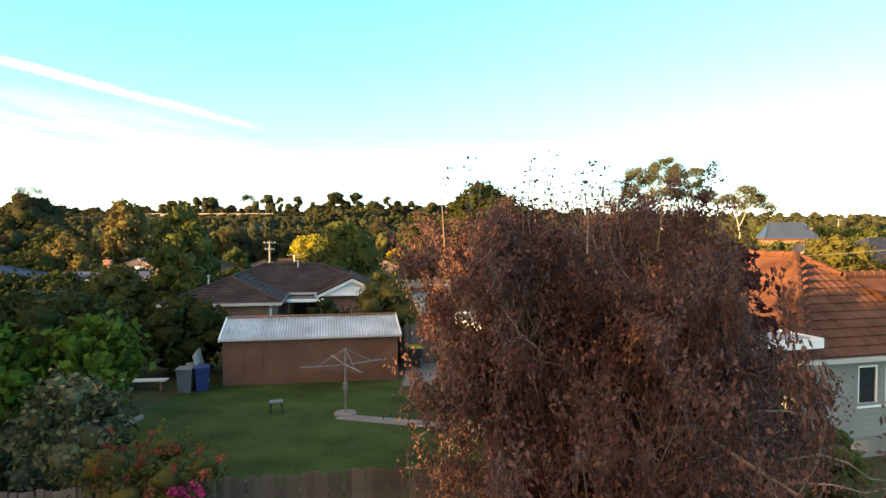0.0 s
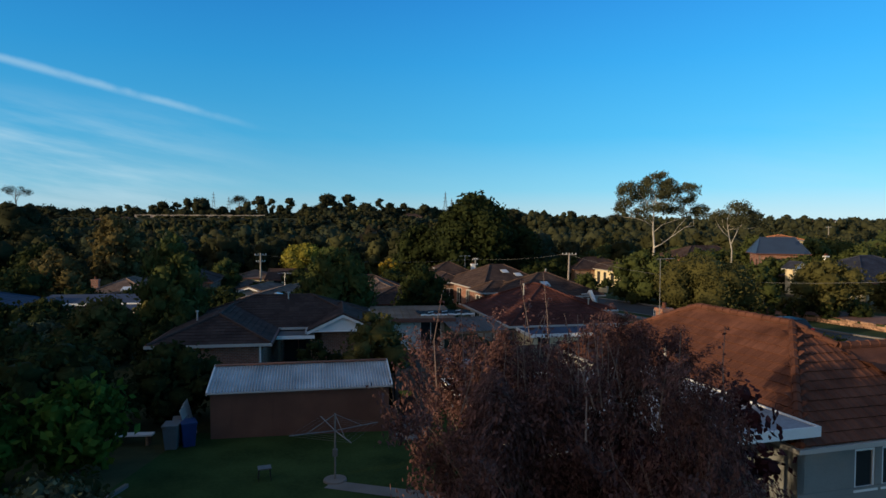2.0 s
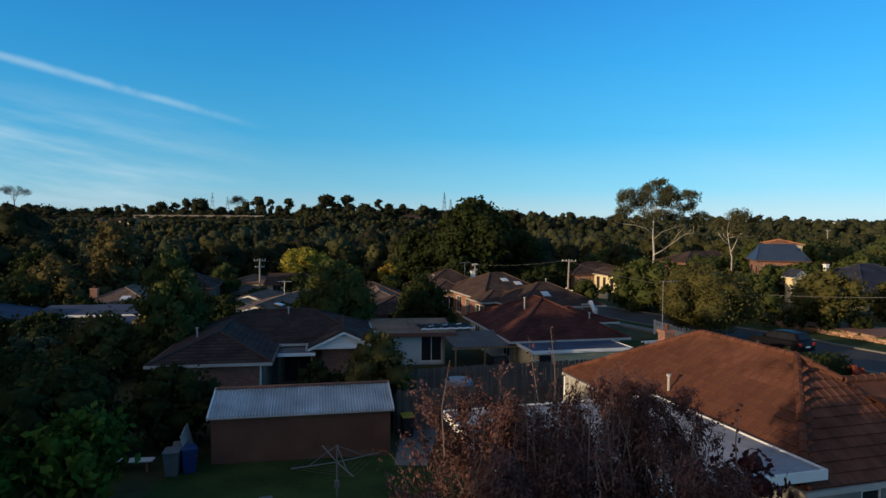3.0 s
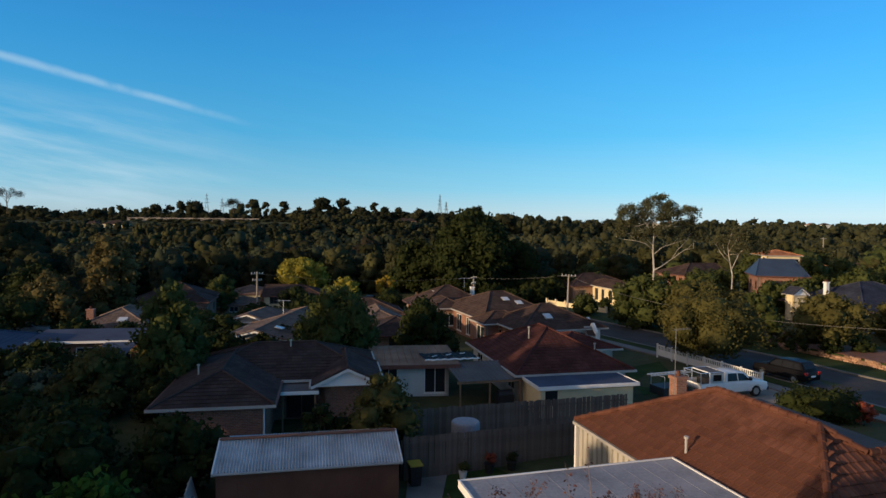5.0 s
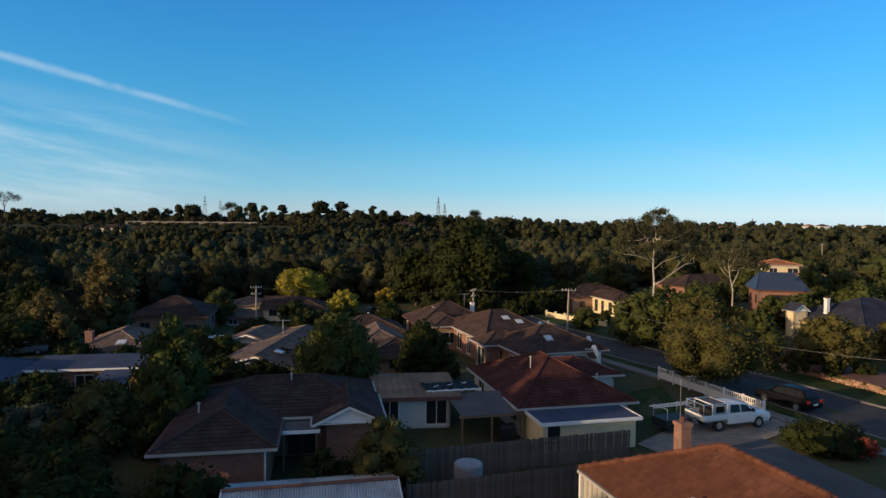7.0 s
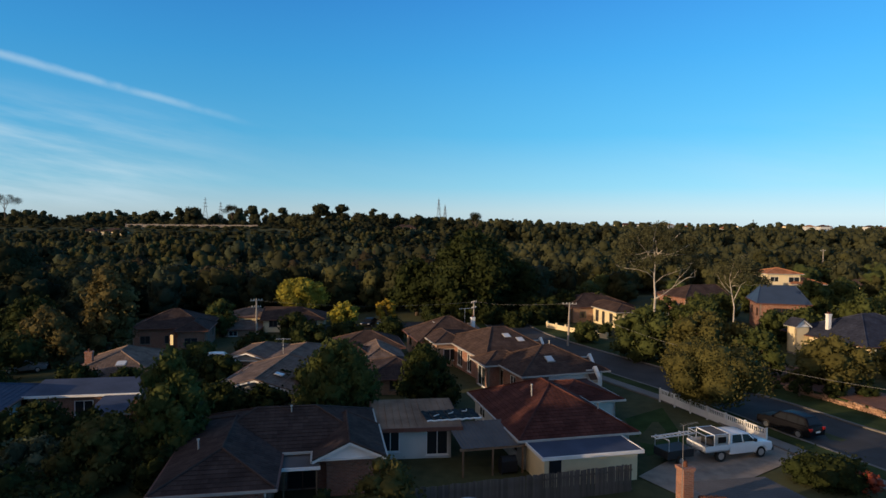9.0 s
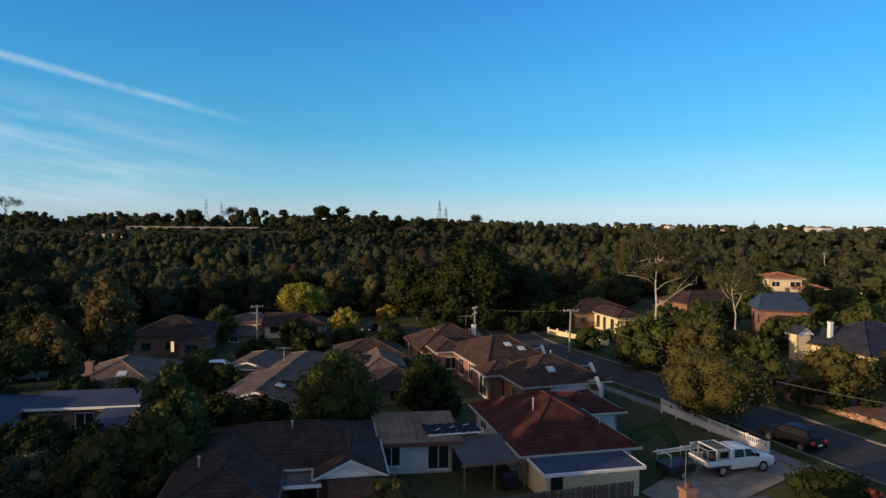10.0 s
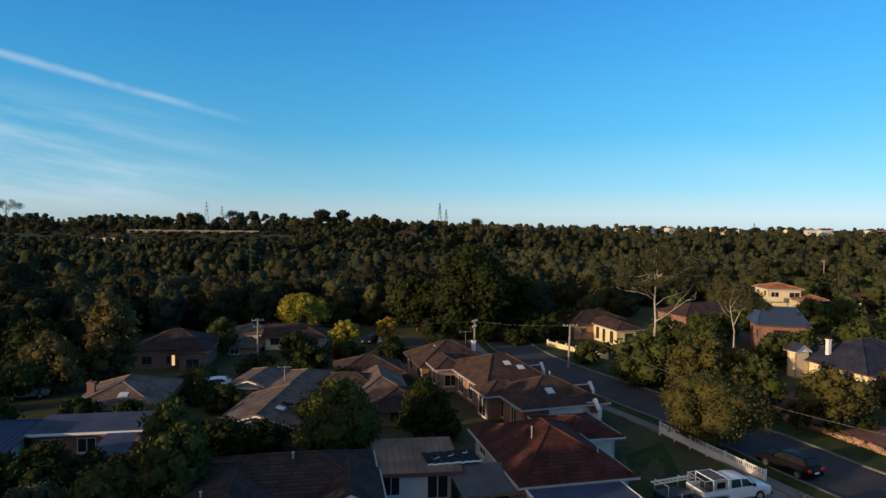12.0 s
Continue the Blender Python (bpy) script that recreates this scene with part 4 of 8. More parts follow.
rows_of_houses = [
    # x, y, rot, L, W, eave, pitch, roof, wall, label, along, ends
    (-1.67, 77.75, 14, 9.0, 8.4, 2.6, 27, M_TILE_MID, M_BRICK_TAN, "tan brick house under a brown tiled hip roof", "x", ("hip", "hip")),
    (-7.9, 66.2, 10, 4.6, 7.0, 2.0, 24, M_TILE_TAN, M_BRICK_TAN, "brick house under tan and dark tiled hip roofs", "y", ("hip", "gable")),
    (-19.2, 55.4, -4, 7.2, 9.6, 1.9, 15, M_TILE_TAN, M_BRICK_TAN, "low house under a tan tiled gable roof", "y", ("gable", "gable")),
    (-18.6, 67.0, -6, 6.6, 9.6, 2.0, 17, M_TILE_TAN, M_BRICK, "brick house under a weathered tan tiled roof", "y", ("gable", "hip")),
    (-33.8, 58.8, 10, 7.4, 10.0, 2.2, 22, M_TILE_TAN, M_BRICK, "brick house with a tan tiled hip roof and a chimney", "y", ("hip", "hip")),
    (-43.4, 92.5, 10, 10.0, 9.0, 3.2, 24, M_TILE_BROWN, M_BRICK, "brick house under a dark brown tiled hip roof", "x", ("hip", "hip")),
    (-35.9, 112.0, 8, 6.6, 7.0, 2.6, 18, M_TILE_TAN, M_CREAM, "cream house under a brown tiled hip roof", "y", ("hip", "hip")),
    (-29.0, 109.0, 5, 10.0, 8.0, 2.2, 20, M_TILE_MID, M_CREAM, "cream house under a dark brown tiled hip roof", "x", ("gable", "hip")),
    (25.8, 115.6, 13, 12.0, 9.0, 2.9, 22, M_TILE_MID, M_BRICK_TAN, "tan brick villa on the street corner under a brown roof", "x", ("hip", "hip")),
    (43.5, 108.0, 15, 9.0, 8.0, 3.2, 22, M_TILE_MID, M_BRICK, "brick house under a brown tiled roof among trees", "x", ("hip", "gable")),
    (-60.0, 66.0, 10, 9.0, 8.0, 2.5, 22, M_TILE_DARK, M_WHITE_WALL, "pale house under a grey roof beyond the hedge", "x", ("hip", "hip")),
    (-11.6, 76.2, 10, 7.6, 6.6, 2.0, 22, M_TILE_MID, M_BRICK_TAN, "low brick house under a brown tiled hip roof", "x", ("hip", "hip")),
]
made = []
for hx, hy, rot, hl, hw, ev, pt, rm, wm, lab, al, en in rows_of_houses:
    made.append(plain_house(hx, hy, rot, hl, hw, ev, pt, rm, wm, lab, al, en))
chimney(made[4], 0.7, 4.2, 1.5, 3.8, 0.65, 0.55, M_BRICK, 1)
skylight(made[4], pose(4.3, 1.7, 3.0, 18, 0, 0), 0.9, 0.9)
chimney(made[0], 8.0, 4.4, 2.5, 4.7, 0.45, 0.45, M_WHITE, 1)
walls(made[0], 1.0, -3.6, 4.4, -0.02, 3.0, M_BRICK_TAN, {"front": [(0.8, 0.9, 1.6, 1.4, "window")], "left": [(1.0, 0.9, 1.4, 1.4, "window")]}, frame_mat=M_WHITE)
roof(made[0], 1.0, -3.6, 4.4, 2.4, 3.05, 24, M_TILE_MID, "y", ("hip", "hip"), gutter=M_GUTTER)
part("footing", Geo().box(1.05, -3.55, -2.0, 4.35, 0.0, 0.02), M_CONCRETE, made[0])
antenna(made[0], 7.2, 5.4, 4.2)
part("heater", Geo().box(2.6, 4.0, 3.6, 3.6, 4.9, 4.25), M_GUTTER, made[0], "grey box heater on the tiles")
vent(made[2], 4.5, 3.2, 2.5, 0.2)
skylight(made[2], pose(4.9, 2.4, 2.75, 0, 15, 0), 0.8, 0.8)
walls(made[1], 0.4, -5.6, 6.6, -0.02, 1.8, M_BRICK_TAN, {"front": [(2.0, 0.7, 1.6, 1.0, "window")]}, frame_mat=M_FRAME)
roof(made[1], 0.4, -5.6, 6.6, 1.2, 1.85, 20, M_TILE_BROWN, "y", ("hip", "hip"), gutter=M_FASCIA)
walls(made[3], 6.602, 1.4, 12.6, 8.0, 2.0, M_BRICK, {"front": [(1.8, 0.8, 1.6, 1.0, "window")]}, frame_mat=M_FRAME)
roof(made[3], 4.4, 1.4, 12.6, 8.0, 2.02, 19, M_TILE_MID, "x", ("hip", "hip"), gutter=M_FASCIA)
skylight(made[3], pose(8.2, 3.0, 2.75, 19, 0, 0), 0.8, 0.8)
walls(made[3], -4.6, 2.4, -0.02, 10.6, 1.8, M_BRICK_TAN, {"left": [(2.0, 0.7, 1.6, 1.0, "window")]}, frame_mat=M_FRAME)
roof(made[3], -4.6, 2.4, 0.4, 10.6, 1.85, 17, M_TILE_TAN, "y", ("gable", "hip"), gable_mat=M_BRICK_TAN, gutter=M_FASCIA)
walls(made[5], 6.6, -2.6, 10.4, -0.02, 3.1, M_BRICK, {"front": [(0.9, 0.8, 1.8, 1.3, "window")]}, frame_mat=M_FRAME)
roof(made[5], 6.6, -2.6, 10.4, 4.5, 3.15, 24, M_TILE_BROWN, "y", ("hip", "hip"), gutter=M_FASCIA)
lit = part("doorway", Geo().box(4.9, -0.06, 0.3, 5.7, -0.02, 2.3), M_FRAME, made[5])
part("lit_pane", Geo().box(5.1, -0.075, 0.7, 5.5, -0.062, 2.2), M_LIT, lit, "lamp-lit glass door pane")
walls(made[6], 0.4, -6.6, 5.8, -0.5, 1.4, M_BRICK_TAN, {"front": [(0.8, 0.3, 1.4, 0.9, "window")]}, frame_mat=M_WHITE)
roof(made[6], 0.4, -6.6, 5.8, -0.6, 1.45, 18, M_TILE_TAN, "x", ("hip", "hip"), gutter=M_FASCIA)
part("lean_to_roof", Geo().box(-3.4, -3.6, 1.1, -0.1, 1.6, 1.18), M_STEEL_DULL, made[6], "pale flat metal roof")
for px_, py_ in ((-3.3, -3.5), (-0.3, -3.5), (-3.3, 1.4)):
    part("post", Geo().box(px_, py_, -0.6, px_ + 0.1, py_ + 0.1, 1.1), M_WHITE, made[6])
walls(made[7], 5.0, -3.0, 8.4, -0.02, 1.9, M_CREAM, {"front": [(0.9, 0.6, 1.4, 1.0, "window")]}, frame_mat=M_FRAME)
roof(made[7], 5.0, -3.0, 8.4, 3.0, 1.95, 22, M_TILE_MID, "y", ("gable", "hip"), gable_mat=M_CREAM, gutter=M_FASCIA)
antenna(made[3], 2.0, 2.0, 2.8)

# villa corner bay in cream
vb = made[8]
walls(vb, 4.0, -8.6, 8.6, -0.02, 3.0, M_CREAM, {"front": [(1.4, 0.5, 1.8, 2.0, "window")], "left": [(1.0, 0.5, 1.2, 2.1, "window"), (3.4, 0.3, 1.0, 2.3, "window"), (6.0, 0.5, 1.2, 2.1, "window")]}, frame_mat=M_FRAME)
roof(vb, 4.0, -8.6, 8.6, 2.5, 3.05, 22, M_TILE_MID, "y", ("hip", "hip"), over=0.4)
part("footing", Geo().box(4.05, -8.5, -2.0, 8.5, 0.0, 0.02), M_CONCRETE, vb)

# blue-roofed pale annexes on the left
bl = thing("blue_roof_annex", pose(-33.2, 48.6, -0.4, 0, 0, 9.0), "low annex with blue-grey steel roofs behind the hedge", "annex")
walls(bl, 1.5, 2.0, 9.5, 5.4, 2.55, M_BRICK, {"front": row_of_windows(8.0, 3)})
part("roof", Geo().face([(1.2, 1.6, 2.65), (9.8, 1.6, 2.65), (9.8, 5.8, 3.0), (1.2, 5.8, 3.0)]).face([(1.2, 5.8, 2.92), (9.8, 5.8, 2.92), (9.8, 1.6, 2.57), (1.2, 1.6, 2.57)]), M_STEEL_DULL, bl)
part("lean_to_roof", Geo().face([(7.3, -4.6, 2.25), (9.9, -4.6, 2.25), (9.6, 1.45, 2.58), (7.2, 1.45, 2.58)]).face([(7.3, -4.6, 2.2), (7.2, 1.45, 2.53), (9.6, 1.45, 2.53), (9.9, -4.6, 2.2)]), M_STEEL_DULL, bl)
part("edge", Geo().box(1.15, 1.5, 2.5, 9.85, 1.6, 2.68), M_WHITE, bl)
for px, py in ((7.4, -4.5), (9.7, -4.5)):
    part("post", Geo().box(px, py, -0.5, px + 0.1, py + 0.1, 2.28), M_WHITE, bl)
b2 = plain_house(-40.6, 44.6, 12, 9.0, 7.4, 2.3, 18, M_STEEL_DULL, M_WHITE_WALL, "white house with a pale steel hip roof", "x", ("hip", "hip"))

# houses across the street, on the rise
gh = thing("cream_gable_house", pose(44.9, 79.2, ground_z(48, 80), 0, 0, 14.0), "cream house with a dark tiled roof and pale front gable", "house")
GZ = 3.4 - ground_z(48, 80)
WZ = 2.4 - ground_z(48, 80)
walls(gh, 0.4, -0.3, 2.5, 1.0, GZ, M_CREAM, {})
roof(gh, 0.4, -0.3, 2.5, 1.2, GZ + 0.05, 28, M_TILE_NAVY, "y", ("gable", "gable"), over=0.22, rise=0.9, gable_mat=M_WHITE, gutter=None)
walls(gh, 2.6, -8.6, 16.0, 2.0, WZ - 0.05, M_CREAM, {"front": row_of_windows(13.4, 4), "left": [(4.0, 0.7, 1.6, 1.5, "window"), (7.2, 0.7, 1.4, 1.5, "window")]}, frame_mat=M_FRAME)
roof(gh, 2.2, -8.6, 16.0, 3.0, WZ, 22, M_TILE_NAVY, "x", ("hip", "hip"), rise=2.8, over=0.4, gutter=M_FASCIA)
for py in (-7.9, -5.2, -2.5):
    part("post", Geo().box(1.92, py, 0.0, 2.02, py + 0.1, WZ), M_WHITE, gh)
chimney(gh, 3.8, -1.9, WZ, 5.2 - ground_z(48, 80), 0.45, 0.45, M_WHITE, 2)
part("footing", Geo().box(0.45, -0.25, -2.5, 2.45, 0.95, 0.02).box(2.65, -8.5, -2.5, 15.9, 1.9, 0.02), M_CONCRETE, gh)
bhz = ground_z(48, 90)
bb_ = thing("blue_roof_house", pose(47.3, 91.2, bhz, 0, 0, -17.0), "red brick house under a plain blue-grey gable roof", "house")
walls(bb_, 0.0, 0.0, 6.2, 7.0, 4.9 - bhz, M_BRICK, {"front": [(1.8, 1.6, 2.2, 2.0, "window"), (4.8, 1.8, 0.9, 1.4, "window")], "left": row_of_windows(7, 2, 2.2)}, frame_mat=M_FASCIA)
roof(bb_, 0.0, 0.0, 6.2, 7.0, 4.95 - bhz, 30, M_STEEL_BLUE, "x", ("hip", "hip"), rise=2.3, inset=1.2, gutter=M_FASCIA)
part("footing", Geo().box(0.05, 0.05, -2.5, 6.1, 6.9, 0.02), M_CONCRETE, bb_)
ovz = ground_z(75, 133)
ov = thing("two_storey_house", pose(70.7, 131.5, ovz, 0, 0, -6.0), "two-storey cream house under a terracotta hip roof", "house")
TOP = 6.2 - ovz
walls(ov, 0.0, 0.0, 6.6, 7.0, TOP, M_CREAM, {"front": [(0.5, TOP - 1.9, 1.7, 1.3, "window"), (4.2, TOP - 1.8, 2.2, 1.2, "window")], "left": row_of_windows(7, 2, TOP - 1.6)})
roof(ov, 0.0, 0.0, 6.6, 7.0, TOP + 0.05, 22, M_TILE_TERRA, "x", ("hip", "hip"), rise=1.1)
part("balcony", Geo().box(-0.9, -1.2, TOP - 2.5, 2.6, -0.01, TOP - 2.35).box(-0.9, -1.2, TOP - 2.35, 2.6, -1.14, TOP - 1.5).box(-0.9, -1.14, TOP - 2.35, -0.84, -0.01, TOP - 1.5), M_CREAM, ov, "cream balcony with a solid front")
for px_ in (-0.85, 2.48):
    part("post", Geo().box(px_, -1.1, 0.0, px_ + 0.1, -1.0, TOP - 2.5), M_CREAM, ov)
walls(ov, 6.602, 0.6, 11.0, 7.6, TOP - 2.0, M_CREAM, {"front": row_of_windows(4.4, 1)})
roof(ov, 4.6, -1.0, 11.0, 7.6, TOP - 1.95, 18, M_TILE_TERRA, "x", ("hip", "hip"), rise=1.3)
part("footing", Geo().box(0.05, 0.05, -2.5, 10.9, 6.9, 0.02), M_CONCRETE, ov)

# near timber house with terracotta tiles
nh = thing("weatherboard_house", pose(9.13, 16.41, 0.0, 0, 0, 14.8), "white weatherboard house under a terracotta tiled hip roof", "house")
EV, RG = 2.92, 5.4
walls(nh, 0.35, -0.05, 6.1, 12.7, EV, M_BOARDS_SHADED, {"front": [(1.9, 0.88, 0.7, 1.1, "window"), (2.85, 0.88, 1.2, 1.1, "window")]}, base=0.6)
walls(nh, 6.1, -0.05, 13.6, 4.6, EV, M_BOARDS_SHADED, {"front": row_of_windows(7.5, 2, 0.6)}, base=0.6)
part("base_cladding", Geo().box(0.4, 0.0, -0.1, 13.5, 4.5, 0.598).box(0.4, 4.5, -0.1, 6.0, 12.6, 0.598), M_CONCRETE, nh, "grey base below the weatherboards")
for k in range(16):
    z = 0.62 + k * 0.155
    if z < 1.4 or z > 2.7:
        part("weatherboard", Geo().box(0.34, -0.078, z, 13.6, -0.053, z + 0.15), M_BOARDS_SHADED, nh)


def tile_shape(w, l):
    """One tile: a flat pan with a raised roll, closed at its lower edge."""
    g = Geo()
    prof = [(0, 0.008), (0.5, 0.004), (0.62, 0.016), (0.75, 0.024), (0.88, 0.016), (1.0, 0.008)]
    for (a, za), (b, zb) in zip(prof, prof[1:]):
        g.face([(a * w, 0, za + 0.045), (b * w, 0, zb + 0.045), (b * w, l, zb), (a * w, l, za)])
        g.face([(a * w, 0, 0), (b * w, 0, 0), (b * w, 0, zb + 0.045), (a * w, 0, za + 0.045)])
    return g


def tiled_slope(parent, p0, p1, q1, q0, pieces, w=0.3, c=0.345):
    """A slope of single tiles between eave p0-p1 and top q0-q1: so many of them as pieces from the eave up, the rest as one part."""
    p0, p1, q0, q1 = (Vector(p) for p in (p0, p1, q0, q1))
    e = (p1 - p0).normalized()
    d = (q0 + q1) / 2 - (p0 + p1) / 2
    s = d - e * d.dot(e)
    H = s.length
    s.normalize()
    nrm = e.cross(s)
    Lw = (p1 - p0).length
    a0, a1 = (q0 - p0).dot(e) / H, (Lw - (q1 - p0).dot(e)) / H
    base = Geo()
    k = nrm * -0.01
    base.face([p0 + k, p1 + k, q1 + k, q0 + k])
    under = part("roof_slope", base, M_TILE_ORANGE, parent)
    shape = tile_shape(w, c + 0.04).mesh("roof_tile", M_TILE_ORANGE)
    turn = Matrix((e, s, nrm)).transposed().to_4x4()
    rest = Geo()
    count = 0
    for j in range(int(H / c)):
        y = j * c
        for i in range(int(Lw / w)):
            x = i * w + (0.0 if j % 2 else 0.0)
            if x < a0 * y - 0.15 or x + w > Lw - a1 * y + 0.15:
                continue
            spot = Matrix.Translation(p0 + e * x + s * y + nrm * random.uniform(0, 0.006)) @ turn @ pose(0, 0, 0, 0, 0, random.uniform(-0.5, 0.5))
            if count < pieces:
                ob = new("roof_tile", shape)
                ob.parent = under
                ob.matrix_basis = spot
            else:
                t = tile_shape(w, c + 0.04)
                kk = len(rest.v)
                rest.v += [tuple(spot @ Vector(q)) for q in t.v]
                rest.f += [tuple(kk + n_ for n_ in f_) for f_ in t.f]
                rest.uv += t.uv
            count += 1
    if rest.f:
        tagged(part("roof_tiles", rest, M_TILE_ORANGE, under), kind="stuff")
    return under


# terracotta roof of the near house, main wing and front wing
x0, x1, y0, y1 = 0.1, 6.4, -0.35, 13.1
XM, YB, YA = 3.38, 3.3, 7.95
tiled_slope(nh, (x0, y1, EV), (x0, y0, EV), (XM, YB, RG), (XM, YA, RG), 300)
tiled_slope(nh, (x1, y0, EV), (x1, y1, EV), (XM, YA, RG), (XM, YB, RG), 0)
tiled_slope(nh, (x0, y0, EV), (x1, y0, EV), (XM, YB, RG), (XM, YB, RG), 0)
tiled_slope(nh, (x1, y1, EV), (x0, y1, EV), (XM, YA, RG), (XM, YA, RG), 0)
WY = 2.4
WZ = EV + (RG - EV) * (WY - y0) / (YB - y0)
tiled_slope(nh, (x1, y0, EV), (14.0, y0, EV), (14.0, WY, WZ), (x1 - (WY - y0) / (YB - y0) * (x1 - XM), WY, WZ), 200)
tiled_slope(nh, (14.0, 5.1, EV), (4.2, 5.1, EV), (4.2, WY, WZ), (14.0, WY, WZ), 0)


def cap_line(parent, a, b):
    a, b = Vector(a), Vector(b)
    n = int((b - a).length / 0.38)
    for k in range(n):
        p, q = a.lerp(b, k / n), a.lerp(b, (k + 1.12) / n)
        part("ridge_tile", Geo().tube([p + Vector((0, 0, 0.07)), q + Vector((0, 0, 0.05))], [0.13, 0.11], 8), M_TILE_ORANGE, parent)


ridge = part("ridge_bedding", Geo().tube([(XM, YB, RG + 0.02), (XM, YA, RG + 0.02)], 0.08, 6), M_CONCRETE, nh)
cap_line(ridge, (XM, YB, RG), (XM, YA, RG))
for a, b in (((x0, y0, EV), (XM, YB, RG)), ((x1 - 0.72 * (x1 - XM), WY, WZ), (XM, YB, RG)), ((x0, y1, EV), (XM, YA, RG)), ((x1, y1, EV), (XM, YA, RG)), ((4.3, WY, WZ), (14.0, WY, WZ))):
    cap_line(ridge, a, b)
part("soffit", Geo().box(x0 + 0.03, y0 + 0.03, EV - 0.1, x1 - 0.03, y1 - 0.03, EV - 0.07).box(x1, y0 + 0.03, EV - 0.1, 13.9, 5.0, EV - 0.07), M_WHITE, nh)
part("gutter", Geo().box(x0 - 0.12, y0 - 0.12, EV - 0.14, 14.0, y0, EV - 0.02).box(x0 - 0.12, y0, EV - 0.14, x0, y1, EV - 0.02).box(x0, y1, EV - 0.14, x1, y1 + 0.12, EV - 0.02), M_GUTTER, nh)
chimney(nh, 5.35, 12.9, 0.0, 4.7, 0.55, 0.55, M_BRICK, 1)
vent(nh, 1.0, 6.6, EV + 0.9, 0.35)
mast = part("antenna", Geo().tube([(4.2, 11.6, 3.4), (4.2, 11.6, 7.15)], 0.015, 7), M_GALV, nh, "thin television mast")
part("antenna_arm", Geo().tube([(4.0, 11.6, 7.1), (5.1, 11.8, 7.14)], 0.01, 5), M_GALV, mast)
for k in range(5):
    part("antenna_rod", Geo().tube([(4.2 + k * 0.2, 11.45 + k * 0.036, 7.12), (4.2 + k * 0.2, 11.85 + k * 0.036, 7.14)], 0.006, 4), M_GALV, mast)
cw = Geo()
profile = []
for i in range(15):
    y = 6.75 + i * 0.4
    profile += [(0.06, y), (0.06, y + 0.26), (0.14, y + 0.28), (0.14, y + 0.38)]
for (xa, ya), (xb, yb) in zip(profile, profile[1:]):
    cw.face([(xa, ya, 0.0), (xa, ya, EV - 0.12), (xb, yb, EV - 0.12), (xb, yb, 0.0)])
part("corrugated_wall", cw, M_CORR, nh, "cream corrugated cladding")
part("corner_post", Geo().box(0.0, 12.82, 0.0, 0.3, 12.95, EV - 0.12), M_WHITE, nh)

# open flat-roofed verandah beside it
fx = thing("verandah", pose(9.13, 16.41, 0.0, 0, 0, 14.8), "open verandah under a flat pale metal roof", "verandah")
fr = part("roof", Geo().box(-7.4, -0.5, 3.38, 0.5, 6.7, 3.46), M_STEEL_PALE, fx)
for k in range(11):
    part("seam", Geo().box(-7.3 + k * 0.7, -0.45, 3.46, -7.28 + k * 0.7, 6.65, 3.466), M_STEEL_PALE, fr)
part("fascia", Geo().box(-7.46, -0.55, 3.24, 0.56, -0.5, 3.5).box(-7.46, 6.7, 3.24, 0.56, 6.75, 3.5).box(-7.46, -0.5, 3.24, -7.4, 6.7, 3.5).box(0.5, -0.5, 3.24, 0.56, 6.7, 3.5), M_WHITE, fr)
for k in range(9):
    part("rafter", Geo().box(-7.3 + k * 0.9, -0.45, 3.22, -7.24 + k * 0.9, 6.65, 3.378), M_WOOD, fr)
for px in (-7.25, -4.6, -2.0):
    for py in (-0.35, 6.5):
        part("post", Geo().box(px, py, -0.45, px + 0.1, py + 0.1, 3.22), M_WOOD, fx)
part("paving", Geo().box(-7.2, -0.3, -0.5, 0.3, 6.5, 0.06), M_CONCRETE, fx)
cp = thing("carport", pose(9.13, 16.41, 0.0, 0, 0, 14.8), "grey corrugated carport roof on steel posts", "carport")
c = Geo()
for i in range(210):
    ya, yb = 4.8 + i * 0.05, 4.85 + i * 0.05
    za, zb = 0.02 * math.sin(i * math.pi / 2), 0.02 * math.sin((i + 1) * math.pi / 2)
    c.face([(7.05, ya, 2.8 + za), (12.2, ya, 2.55 + za), (12.2, yb, 2.55 + zb), (7.05, yb, 2.8 + zb)])
part("roof", c, M_STEEL_GREY, cp)
for py in (5.0, 9.8, 15.0):
    part("post", Geo().box(12.0, py, 0.0, 12.1, py + 0.1, 2.53), M_GREY, cp)
    part("post", Geo().box(7.2, py, 0.0, 7.3, py + 0.1, 2.75), M_GREY, cp)


# ---- trees and shrubs ----
def quad_mesh(name, verts, quads, material):
    """A mesh of quads from arrays."""
    me = bpy.data.meshes.new(name)
    nv, nf = len(verts), len(quads)
    me.vertices.add(nv)
    me.vertices.foreach_set("co", np.asarray(verts, dtype=np.float32).ravel())
    me.loops.add(nf * 4)
    me.loops.foreach_set("vertex_index", np.asarray(quads, dtype=np.int32).ravel())
    me.polygons.add(nf)
    me.polygons.foreach_set("loop_start", np.arange(0, nf * 4, 4, dtype=np.int32))
    me.update(calc_edges=True)
    me.materials.append(material)
    return me


